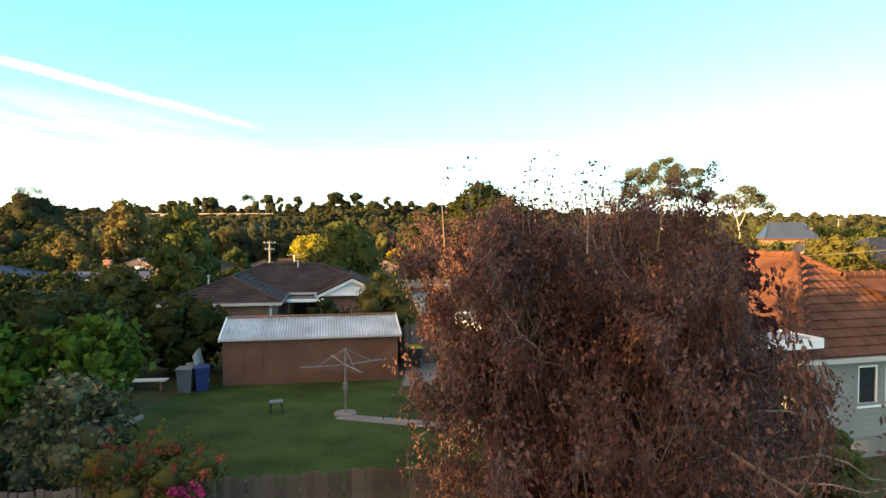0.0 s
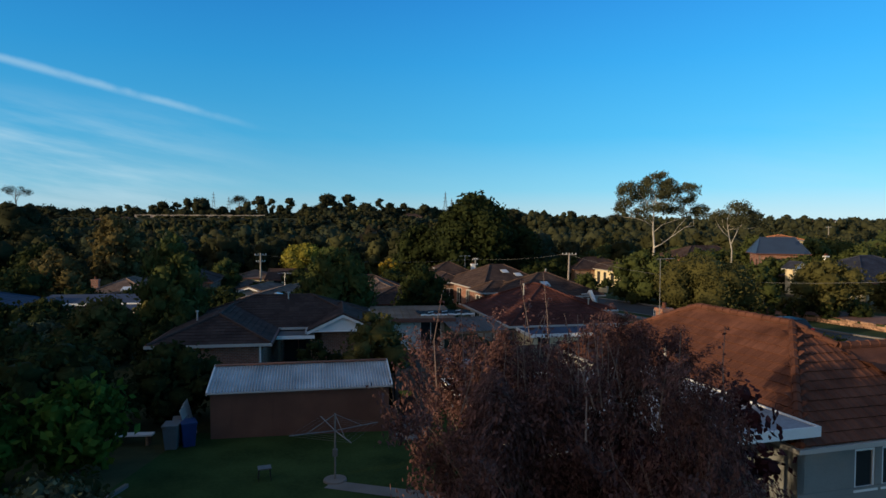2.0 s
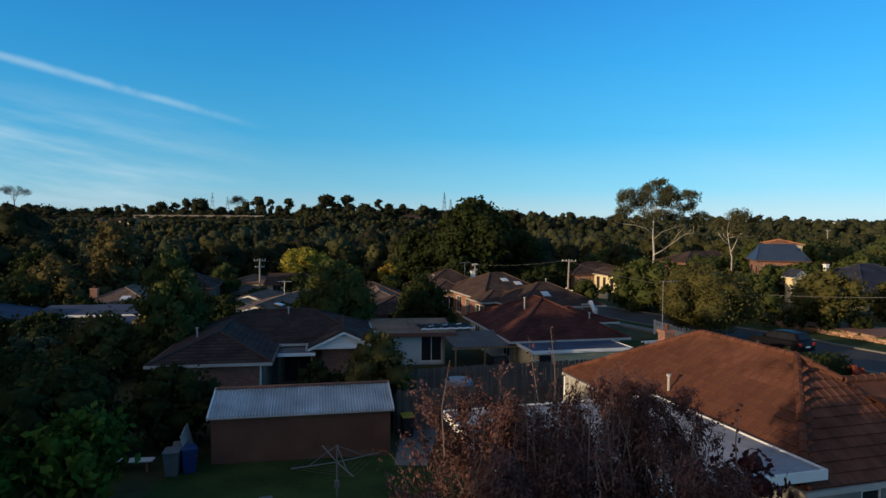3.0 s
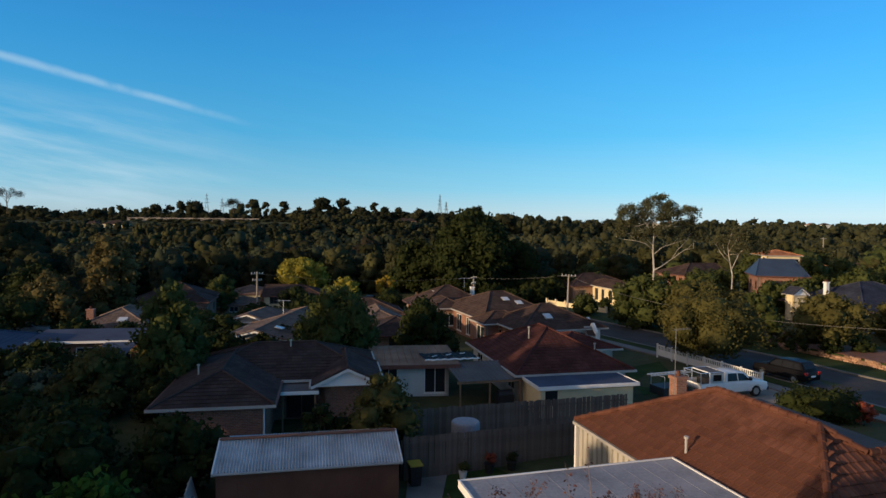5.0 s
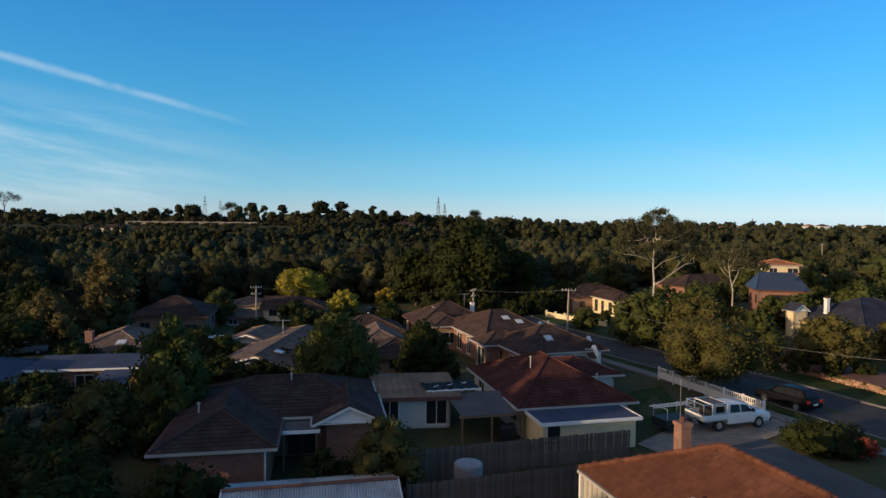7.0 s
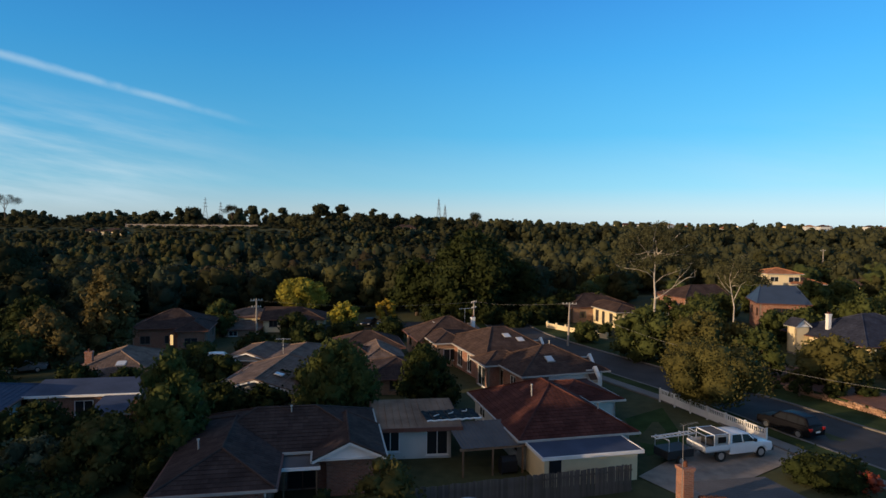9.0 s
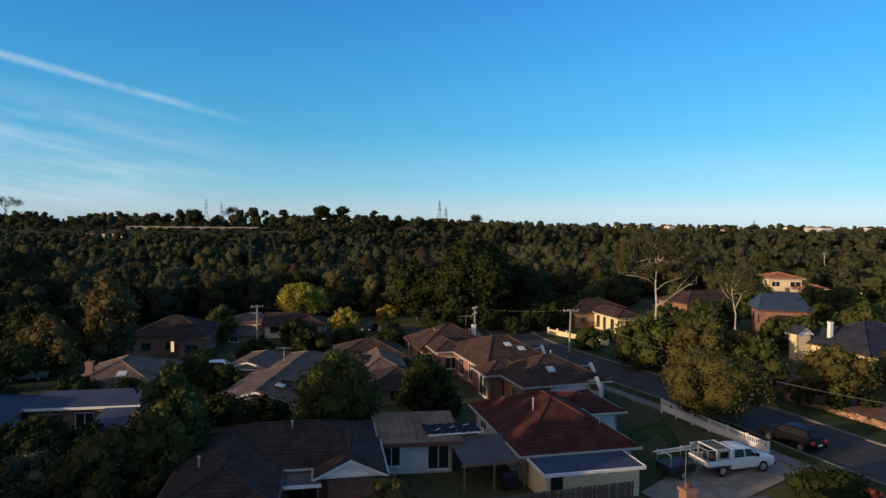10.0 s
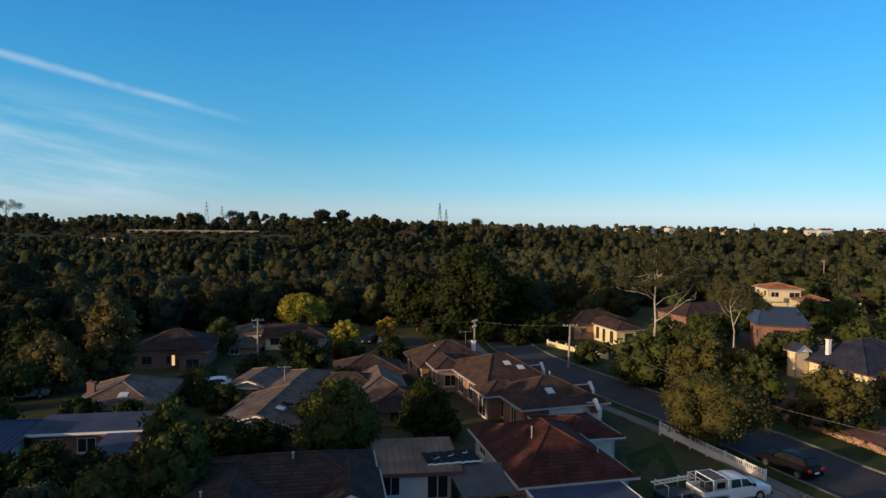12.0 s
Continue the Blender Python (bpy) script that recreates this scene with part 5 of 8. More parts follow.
def cube_sphere(n):
    v, q = [], []
    for ax in range(3):
        for s in (-1, 1):
            k = len(v)
            for i in range(n + 1):
                for j in range(n + 1):
                    a, b = 2 * i / n - 1, 2 * j / n - 1
                    p = [0, 0, 0]
                    p[ax], p[(ax + 1) % 3], p[(ax + 2) % 3] = s, a, b
                    p = np.array(p, float)
                    v.append(p / np.linalg.norm(p))
            for i in range(n):
                for j in range(n):
                    a = k + i * (n + 1) + j
                    f = [a, a + n + 1, a + n + 2, a + 1]
                    q.append(f if s > 0 else f[::-1])
    v = np.array(v)
    _, first, back = np.unique(np.round(v, 4), axis=0, return_index=True, return_inverse=True)
    return v[first], back.reshape(-1)[np.array(q)]


BALLS = {n: cube_sphere(n) for n in (2, 3, 4)}


def foliage(rng, lobes, leaf, per, core=0.8, long=1.5, droop=0.0, spread=0.3, jitter=0.4, stray=0.25, under=-1.0, ball=3, rough=0.2):
    """Leaf quads in clumps round the lobes (x, y, z, r), with a rounded inner mass: arrays of vertices and quads."""
    vs, qs, k = [], [], 0
    lobes = np.asarray(lobes, float)
    for li, (x, y, z, r) in enumerate(lobes):
        n = max(6, int(per * r * r))
        d = rng.normal(size=(n, 3))
        d /= np.linalg.norm(d, axis=1)[:, None]
        wob = 1 + 0.1 * np.sin(d @ rng.normal(size=3) * 5 + rng.uniform(0, 6)) + 0.08 * np.sin(d @ rng.normal(size=3) * 9)
        rad = r * wob * (1 - spread * rng.random(n) ** 1.5 + stray * rng.random(n) ** 5)
        p = d * rad[:, None] * (1, 1, 0.85) + (x, y, z)
        # leaves inside a neighbouring clump, or deep under the crown, do not grow
        keep = d[:, 2] > under
        if core > 0.5:
            gap = p[:, None, :] - lobes[None, :, :3]
            gap[:, :, 2] /= 0.85
            inside = (np.linalg.norm(gap, axis=2) < lobes[None, :, 3] * core * 0.98)
            inside[:, li] = False
            keep &= ~inside.any(axis=1)
        d, p = d[keep], p[keep]
        n = len(p)
        if n:
            nor = d + rng.normal(size=(n, 3)) * jitter
            nor /= np.linalg.norm(nor, axis=1)[:, None]
            a = np.cross(nor, rng.normal(size=(n, 3)))
            a /= np.linalg.norm(a, axis=1)[:, None] + 1e-9
            if droop:
                a = a * (1 - droop) + np.array((0, 0, -1.0)) * droop
                a /= np.linalg.norm(a, axis=1)[:, None] + 1e-9
            b = np.cross(nor, a)
            s = leaf * rng.uniform(0.55, 1.3, n)[:, None]
            a, b = a * s * long / 2, b * s / 2
            vs.append(np.stack([p - a, p + b * 0.9, p + a, p - b * 0.9], 1).reshape(-1, 3))
            qs.append(np.arange(n * 4).reshape(-1, 4) + k)
            k += n * 4
        if core:
            bv, bq = BALLS[ball]
            w = 1 + 0.12 * np.sin(bv @ rng.normal(size=3) * 4) + rough * rng.uniform(-1, 1, len(bv))
            vs.append((bv + rng.normal(size=bv.shape) * rough * 0.35) * (w * r * core)[:, None] * (1, 1, 0.85) + (x, y, z))
            qs.append(bq + k)
            k += len(bv)
    return np.concatenate(vs), np.concatenate(qs)


def lobes_of(rng, r, z0, z1, n, shape="round"):
    """Clumps that fill a crown of radius r between z0 and z1."""
    out = []
    for i in range(n):
        t = (i + rng.random()) / n
        ang = i * 2.4 + rng.uniform(-0.4, 0.4)
        if shape == "round":
            w = math.sqrt(max(0.05, 1 - (2 * t - 0.9) ** 2))
        elif shape == "cone":
            w = 1.05 - t
        elif shape == "vase":
            w = 0.35 + 0.65 * t
        else:
            w = 0.8 + 0.2 * math.sin(t * 3)
        rr = r * w * rng.uniform(0.4, 0.78)
        size = r * rng.uniform(0.26, 0.46) * (0.6 + 0.5 * w)
        out.append((math.cos(ang) * rr, math.sin(ang) * rr, z0 + (z1 - z0) * t, size))
    return out


def trunk_geo(rng, h, rad, lobes, limbs=5, lean=(0, 0)):
    g = Geo()
    top = Vector((lean[0], lean[1], h))
    g.tube([(0, 0, -0.3), (lean[0] * 0.2, lean[1] * 0.2, h * 0.35), top * 0.75 + Vector((rng.uniform(-0.1, 0.1), 0, 0)), top], [rad * 1.3, rad, rad * 0.75, rad * 0.4], 9)
    pick = rng.permutation(len(lobes))[:limbs]
    for i in pick:
        e = Vector(lobes[i][:3])
        s = top * rng.uniform(0.45, 0.95)
        m = s.lerp(e, 0.5) + Vector((rng.uniform(-0.2, 0.2), rng.uniform(-0.2, 0.2), rng.uniform(-0.1, 0.3)))
        g.tube([s, m, e], [rad * 0.45, rad * 0.3, rad * 0.1], 6)
    return g


SEED = [0]


def tree(name, x, y, h, r, leaf_m, bark_m, label, z0=None, n=14, leaf=0.3, per=60, shape="round", core=0.66, trunk=None, limbs=5, droop=0.0, z=None, group="", category="tree", spread=0.32, clump=1.0, stray=0.25):
    """A tree or shrub of its own: tapered trunk with limbs, and a crown of leaf clumps."""
    SEED[0] += 1
    rng = np.random.default_rng(SEED[0])
    z0 = h * 0.35 if z0 is None else z0
    gz = ground_z(x, y) if z is None else z
    t = thing(name, pose(x, y, gz, 0, 0, rng.uniform(0, 360)), label, category, group)
    if y < 60:
        n, per, leaf = int(n * 1.3), per * 1.0, leaf * 1.0
    lobes = [(a, b, c, d * clump) for a, b, c, d in lobes_of(rng, r, z0, h - r * 0.25, n, shape)]
    part("trunk", trunk_geo(rng, max(z0 + 0.3 * (h - z0), 0.4), trunk or 0.05 + h * 0.022, lobes, limbs), bark_m, t, smooth=True)
    v, q = foliage(rng, lobes, leaf, per, core, droop=droop, spread=spread, stray=stray, jitter=0.7)
    part("crown", quad_mesh("crown", v, q, leaf_m), None, t)
    return t


# the purple-leaved tree beside the rising camera
def wispy_tree(x, y, label):
    rng = np.random.default_rng(77)
    t = thing("purple_leaf_tree", pose(x, y, 0), label, "tree")
    limbs, tips = Geo(), []

    def grow(p, d, length, rad, level):
        pts, rads = [p], [rad]
        n = 4
        for k in range(n):
            d = (d + Vector(rng.normal(size=3)) * 0.16 + Vector((0, 0, 0.05))).normalized()
            pts.append(pts[-1] + d * length / n)
            rads.append(rad * (1 - 0.65 * (k + 1) / n))
        limbs.tube(pts, rads, 7 if level < 2 else 3, level < 2)
        if level >= 2:
            tips.append((pts, length))
        if level < 4:
            for k in range((6, 5, 4, 3)[level]):
                s = pts[1 + int(rng.integers(0, n))]
                out = Vector((s.x, s.y, 0))
                out = out.normalized() if out.length > 0.05 else Vector((1, 0, 0))
                nd = (d * 0.5 + Vector(rng.normal(size=3)) * 0.5 + out * 0.32 + Vector((0, 0, 0.22))).normalized()
                grow(s, nd, length * rng.uniform(0.48, 0.7), rad * 0.45, level + 1)

    for k in range(16):
        a = k * 2.4 + 0.3
        ring = 0.25 + 2.0 * math.sqrt(k / 15)
        lean = 0.04 + 0.3 * k / 15
        d = Vector((math.cos(a) * lean, math.sin(a) * lean, 1.0)).normalized()
        grow(Vector((math.cos(a) * ring, math.sin(a) * ring, -0.1)), d, rng.uniform(3.75, 4.15), 0.075, 0)
    part("branchwork", limbs, M_TWIG, t, "thin reddish-brown branches", True)
    # long upright shoots above the crown
    shoot_tips = []
    for i in range(34):
        sx = rng.normal() * 1.05 - 1.0
        p = Vector((sx, rng.normal() * 0.9, 6.0))
        d = Vector((rng.normal() * 0.12, rng.normal() * 0.12, 1.0))
        h = rng.uniform(0.7, 1.25) + (0.5 if i % 5 == 0 else 0.0)
        pts = [p, p + d * h * 0.5 + Vector((rng.normal() * 0.05, 0, 0)), p + d * h]
        shoot_tips.append((pts, h))
    vs, qs, k = [], [], 0
    for pts, length in tips:
        top_ = max(0.0, min(1.0, (pts[-1].z - 3.6) / 2.4))
        n = int((19 + length * 24) * (1 + 0.7 * top_))
        P = np.array([tuple(p) for p in pts])
        w = rng.random(n) * (len(P) - 1)
        i = np.minimum(w.astype(int), len(P) - 2)
        f = (w - i)[:, None]
        p = P[i] * (1 - f) + P[i + 1] * f + rng.normal(size=(n, 3)) * 0.09
        # leaves gather in sprays, with gaps between them
        g_ = np.sin(p[:, 0] * 2.1 + 1.3) * np.sin(p[:, 1] * 2.4) + np.sin(p[:, 2] * 3.1 + p[:, 0]) + 0.7 * np.sin(p[:, 0] * 5.3 + p[:, 2] * 4.1)
        p = p[g_ + rng.normal(size=n) * 0.35 > -0.95]
        n = len(p)
        a = rng.normal(size=(n, 3))
        a[:, 2] -= 0.5
        a /= np.linalg.norm(a, axis=1)[:, None]
        b = np.cross(a, rng.normal(size=(n, 3)))
        b /= np.linalg.norm(b, axis=1)[:, None]
        s = rng.uniform(0.034, 0.078, n)[:, None]
        vs.append(np.stack([p, p + a * s * 0.7 + b * s * 0.42, p + a * s * 1.6, p + a * s * 0.7 - b * s * 0.42], 1).reshape(-1, 3))
        qs.append(np.arange(n * 4).reshape(-1, 4) + k)
        k += n * 4
    part("crown", quad_mesh("crown", np.concatenate(vs), np.concatenate(qs), L_RED), None, t, "sparse purple-brown leaves")
    # an uneven crown: full below, drawn in to one side above
    for o in t.children:
        co = np.empty(len(o.data.vertices) * 3, dtype=np.float32)
        o.data.vertices.foreach_get("co", co)
        co = co.reshape(-1, 3) * (0.64, 0.64, 1.08)
        over = np.maximum(co[:, 2] - 5.4, 0.0)
        co[:, 2] = np.minimum(co[:, 2], 5.4) + 1.6 * np.tanh(over / 1.9)
        step = lambda a, b: (lambda f: f * f * (3 - 2 * f))(np.clip((co[:, 2] - a) / (b - a), 0, 1))
        co[:, 0] *= np.where(co[:, 0] > 0, 1.04 - 0.44 * step(3.8, 5.8), 1.0)
        co[:, 2] += 0.16 * np.sin(co[:, 0] * 3.1 + 0.7) * step(4.5, 6.0) + 0.12 * np.sin(co[:, 0] * 7.3 + co[:, 1] * 2.0) * step(4.8, 6.2)
        o.data.vertices.foreach_set("co", co.astype(np.float32).ravel())
        o.data.update()
    vs, qs, k = [], [], 0
    for pts, h in shoot_tips:
        n = int(26 * h)
        f = rng.random(n)[:, None]
        p = np.array(pts[0]) * (1 - f) + np.array(pts[-1]) * f + rng.normal(size=(n, 3)) * 0.05
        a = rng.normal(size=(n, 3))
        a /= np.linalg.norm(a, axis=1)[:, None]
        b = np.cross(a, rng.normal(size=(n, 3)))
        b /= np.linalg.norm(b, axis=1)[:, None]
        w = rng.uniform(0.03, 0.06, n)[:, None]
        vs.append(np.stack([p, p + a * w * 0.7 + b * w * 0.45, p + a * w * 1.6, p + a * w * 0.7 - b * w * 0.45], 1).reshape(-1, 3))
        qs.append(np.arange(n * 4).reshape(-1, 4) + k)
        k += n * 4
    for pts, h in shoot_tips:
        part("shoot", Geo().tube(pts, [0.014, 0.009, 0.004], 4, False), M_TWIG, t)
    part("shoot_leaves", quad_mesh("shoot_leaves", np.concatenate(vs), np.concatenate(qs), L_RED), None, t)
    # the dense inside of the crown, its shade put into a darker leaf colour
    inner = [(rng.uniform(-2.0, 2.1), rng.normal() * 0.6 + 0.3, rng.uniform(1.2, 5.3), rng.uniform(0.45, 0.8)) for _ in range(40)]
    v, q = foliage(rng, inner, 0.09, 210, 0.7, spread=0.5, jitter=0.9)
    part("inner_crown", quad_mesh("inner_crown", v, q, L_PURPLE), None, t, "dense inner leaves darkened as crown shade")
    # a few pale crooked boughs on the outside
    for x0_, y0_, z0_, dx, dz in ((1.0, -2.0, 3.0, 1.7, 0.25), (0.6, -2.1, 3.9, 1.3, 0.3), (1.3, -1.7, 2.2, 1.3, -0.2), (1.5, -1.9, 3.4, 1.2, -0.1)):
        pts = [Vector((x0_ + dx * f, y0_ - 0.25 * math.sin(f * 3), z0_ + dz * f + 0.16 * math.sin(f * 5))) for f in (0, 0.25, 0.5, 0.75, 1.0)]
        part("bough", Geo().tube(pts, [0.016, 0.014, 0.011, 0.008, 0.004], 6, False), M_TWIG, t, "crooked outer bough", True)
    return t


wispy_tree(2.85, 9.7, "bushy plum tree with thin twigs and purple-brown autumn leaves")

tree("plum_tree", 4.75, 10.4, 6.2, 1.25, L_PURPLE, M_TWIG, "small dark purple-leaved plum tree beside the larger one", 1.6, 16, 0.1, 420, core=0.45, spread=0.6)
# garden beside the shed
tree("garden_tree", -12.2, 21.5, 3.7, 1.9, L_LIME, M_BARK, "bright green leafy garden tree beside the lawn", 0.6, 18, 0.24, 130, core=0.5, spread=0.6, stray=0.45)
tree("garden_tree", -14.6, 20.0, 3.5, 2.0, L_LIME, M_BARK, "bright green leafy garden tree beside the lawn", 0.5, 18, 0.24, 130, core=0.5, spread=0.6, stray=0.45)
tree("garden_tree", -11.9, 28.5, 3.9, 2.1, L_DARK, M_BARK, "dark green dense tree beside the shed", 0.5, 16, 0.2, 130)
tree("garden_tree", -15.5, 26.0, 4.2, 2.7, L_DARK, M_BARK, "dark green dense tree beside the shed", 0.4, 18, 0.2, 130)
tree("garden_tree", -19.0, 24.0, 4.0, 2.8, L_DARK, M_BARK, "dark green dense tree at the side fence", 0.4, 18, 0.22, 120)
tree("garden_tree", -18.5, 31.0, 3.6, 2.8, L_DARK, M_BARK, "dark green dense tree beyond the shed", 0.4, 18, 0.22, 120)
tree("shrub", -8.0, 13.4, 3.5, 1.7, L_PALE, M_BARK, "grey-green open shrub with pale leaf tips", 0.3, 16, 0.11, 420, core=0.42, spread=0.6, category="shrub")
tree("shrub", -10.2, 12.0, 2.8, 1.8, L_DARK, M_BARK, "dark green shrub along the garden edge", 0.2, 12, 0.12, 200, category="shrub")
tree("shrub", -9.6, 16.4, 2.3, 1.5, L_DARK, M_BARK, "dark green shrub along the garden edge", 0.1, 12, 0.12, 200, category="shrub")
tree("shrub", -3.2, 32.4, 4.8, 2.3, L_OLIVE, M_BARK, "dense green shrub between shed and house", 0.4, 16, 0.17, 170, category="shrub")
tree("shrub", -6.0, 32.2, 3.2, 1.4, L_DARK, M_BARK, "dark green shrub between shed and house", 0.3, 12, 0.17, 170, category="shrub")
# hedges to the left
tree("she_oak", -16.8, 40.6, 8.2, 2.3, L_MID, M_BARK, "soft feathery green she-oak behind the brick house", 1.0, 20, 0.26, 150, "round", droop=0.5)
tree("she_oak", -7.9, 50.2, 7.4, 3.2, L_MID, M_BARK, "soft feathery green she-oak behind the flat roof", 1.0, 22, 0.26, 140, "round", droop=0.5)
tree("she_oak", -1.4, 57.6, 5.7, 2.5, L_DARK, M_BARK, "dark feathery she-oak beside the brick house", 0.8, 18, 0.26, 130, "round", droop=0.5)
tree("hedge_tree", -20.6, 39.5, 4.3, 2.6, L_OLIVE, M_BARK, "olive green hedge tree catching the low sun", 0.3, 18, 0.22, 130)
tree("hedge_tree", -24.9, 40.5, 2.7, 2.4, L_PALE, M_BARK, "pale grey-green rounded hedge tree", 0.2, 16, 0.2, 140)
tree("hedge_tree", -27.5, 44.5, 3.2, 2.8, L_DARK, M_BARK, "dark green rounded hedge tree", 0.2, 16, 0.24, 110)
tree("hedge_tree", -23.5, 34.5, 3.4, 3.0, L_DARK, M_BARK, "dark green rounded hedge tree", 0.2, 16, 0.24, 110)
tree("hedge_tree", -28.0, 37.0, 3.0, 2.8, L_DARK, M_BARK, "dark green rounded hedge tree", 0.2, 16, 0.24, 110)
tree("hedge_tree", -16.5, 38.5, 3.0, 1.8, L_DARK, M_BARK, "dark green hedge tree beside the brick house", 0.2, 14, 0.22, 120)
for hx, hy, hh, hr, lm in ((-28.0, 45.6, 3.6, 2.0, L_DARK), (-24.8, 46.2, 2.8, 1.6, L_DARK), (-32.5, 58.3, 3.6, 2.0, L_DARK), (-28.4, 59.0, 3.2, 1.8, L_DARK), (-14.2, 59.3, 3.0, 2.2, L_DARK), (-17.8, 52.6, 3.3, 2.2, L_DARK), (-20.6, 53.6, 3.0, 2.0, L_DARK), (-14.6, 53.4, 3.0, 1.9, L_DARK), (-30.5, 43.5, 3.6, 2.6, L_DARK), (-34.5, 40.0, 2.4, 2.6, L_DARK), (-20.5, 33.0, 3.2, 2.6, L_DARK), (-26.0, 30.5, 4.2, 3.0, L_DARK), (-22.8, 45.5, 2.6, 1.8, L_DARK), (-19.8, 47.5, 4.6, 2.4, L_OLIVE), (-40.5, 57.0, 3.6, 3.0, L_DARK), (-24.5, 57.0, 3.4, 2.4, L_DARK), (-22.0, 66.5, 3.2, 2.6, L_DARK), (-10.5, 58.0, 4.4, 2.6, L_DARK), (-1.6, 63.0, 2.4, 2.0, L_DARK), (0.6, 57.0, 3.2, 1.6, L_DARK), (-26.0, 71.0, 2.4, 2.6, L_DARK), (-12.0, 76.0, 3.0, 2.6, L_DARK), (-19.0, 80.0, 2.6, 3.0, L_DARK), (-30.0, 82.0, 2.4, 2.6, L_MID), (-6.5, 94.0, 4.0, 3.0, L_DARK), (1.0, 96.0, 4.2, 2.8, L_DARK), (-13.0, 95.5, 3.4, 2.8, L_DARK)):
    tree("garden_tree", hx, hy, hh, hr, lm, M_BARK, "dense dark green tree between the back yards", 0.3, 18, 0.24, 100)
for hx, hy, hh, hr in ((57.0, 111.0, 7.0, 3.6), (66.0, 109.0, 6.4, 3.8), (73.5, 112.0, 6.0, 3.6), (37.0, 100.5, 6.6, 3.4), (42.5, 100.0, 6.2, 3.4), (47.5, 103.0, 5.0, 3.0), (46.4, 85.6, 4.6, 2.7), (50.6, 86.4, 4.4, 2.7), (60.0, 88.0, 6.0, 3.6), (68.0, 92.0, 6.4, 3.8)):
    tree("garden_tree", hx, hy, hh, hr, L_MID, M_BARK, "bushy green garden tree across the street", 0.4, 18, 0.34, 60)
for tx, ty, th, tr, lm in ((25.6, 102.0, 1.9, 1.3, L_DARK), (27.6, 100.6, 2.2, 1.4, L_DARK), (29.6, 99.4, 1.8, 1.2, L_MID), (31.2, 97.6, 2.4, 1.5, L_DARK), (10.5, 113.5, 3.6, 3.0, L_DARK), (14.5, 110.0, 3.0, 2.6, L_DARK), (6.0, 116.0, 4.0, 3.4, L_DARK), (18.5, 113.0, 4.2, 3.2, L_DARK), (22.0, 116.5, 5.0, 3.6, L_DARK), (12.0, 121.0, 5.0, 3.8, L_DARK), (25.5, 121.0, 6.0, 4.0, L_DARK), (1.0, 119.0, 4.0, 3.4, L_DARK), (31.0, 124.0, 6.5, 4.2, L_DARK), (18.0, 121.5, 5.4, 3.8, L_DARK)):
    tree("garden_tree", tx, ty, th, tr, lm, M_BARK, "dense dark green tree where the street bends away", 0.2, 16, 0.34, 60)
tree("flat_pine", -46.0, 68.0, 4.4, 4.2, L_DARK, M_BARK, "flat-topped dark green pine over parked cars", 2.6, 16, 0.4, 45, "flat")
tree("tall_gum", -45.5, 76.0, 7.5, 3.6, L_TALL, M_BARK, "tall olive gum lit by low sun", 0.5, 26, 0.36, 60)
tree("tall_gum", -41.0, 81.0, 12.5, 3.8, L_TALL, M_BARK, "tall olive gum lit by low sun", 1.0, 28, 0.4, 50)
tree("tall_gum", -52.0, 84.0, 8.5, 4.4, L_DARK, M_BARK, "tall dark gum beside the cars", 1.0, 26, 0.4, 50)
# trees of the middle distance
SEED[0] = 62
tree("golden_tree", -25.6, 124.0, 6.2 - ground_z(-25.6, 124), 5.8, L_YELLOW, M_BARK, "broad yellow-green autumn tree in low sun", 2.6, 34, 0.34, 80, clump=0.75)
tree("golden_tree", -14.5, 104.0, 3.5 - ground_z(-14.5, 104), 2.7, L_YELLOW, M_BARK, "yellow-green autumn tree beside the brown roofs", 0.8, 22, 0.3, 90, clump=0.85)
tree("golden_tree", -7.8, 108.0, 3.6 - ground_z(-7.8, 108), 2.3, L_GOLD, M_BARK, "small golden autumn tree", 1.2, 20, 0.28, 90, clump=0.85)
tree("garden_tree", -35.2, 106.0, 3.5 - ground_z(-35, 106), 2.9, L_MID, M_BARK, "rounded green tree behind the dark roof", 0.8, 20, 0.3, 70)
tree("garden_tree", -21.5, 100.0, 4.6, 3.2, L_DARK, M_BARK, "dark green garden tree beside the power pole", 0.5, 16, 0.45, 40)
tree("garden_tree", -18.0, 90.0, 3.8, 3.4, L_DARK, M_BARK, "dark green garden tree beside the tan roofs", 0.4, 16, 0.4, 40)
tree("garden_tree", -24.0, 88.0, 2.6, 3.0, L_DARK, M_BARK, "low dark green garden tree", 0.3, 14, 0.4, 40)
tree("stone_pine", 7.2, 118.0, 17.6, 7.4, L_DARK, M_BARK, "tall dense dark green pine", 2.5, 34, 0.6, 32, "round")
tree("stone_pine", -3.0, 126.0, 12.0, 5.0, L_DARK, M_BARK, "dark green pine beside the tall pine", 2.0, 24, 0.6, 30)
tree("stone_pine", 16.5, 126.0, 12.0, 5.0, L_DARK, M_BARK, "dark green pine beside the tall pine", 2.0, 24, 0.6, 30)
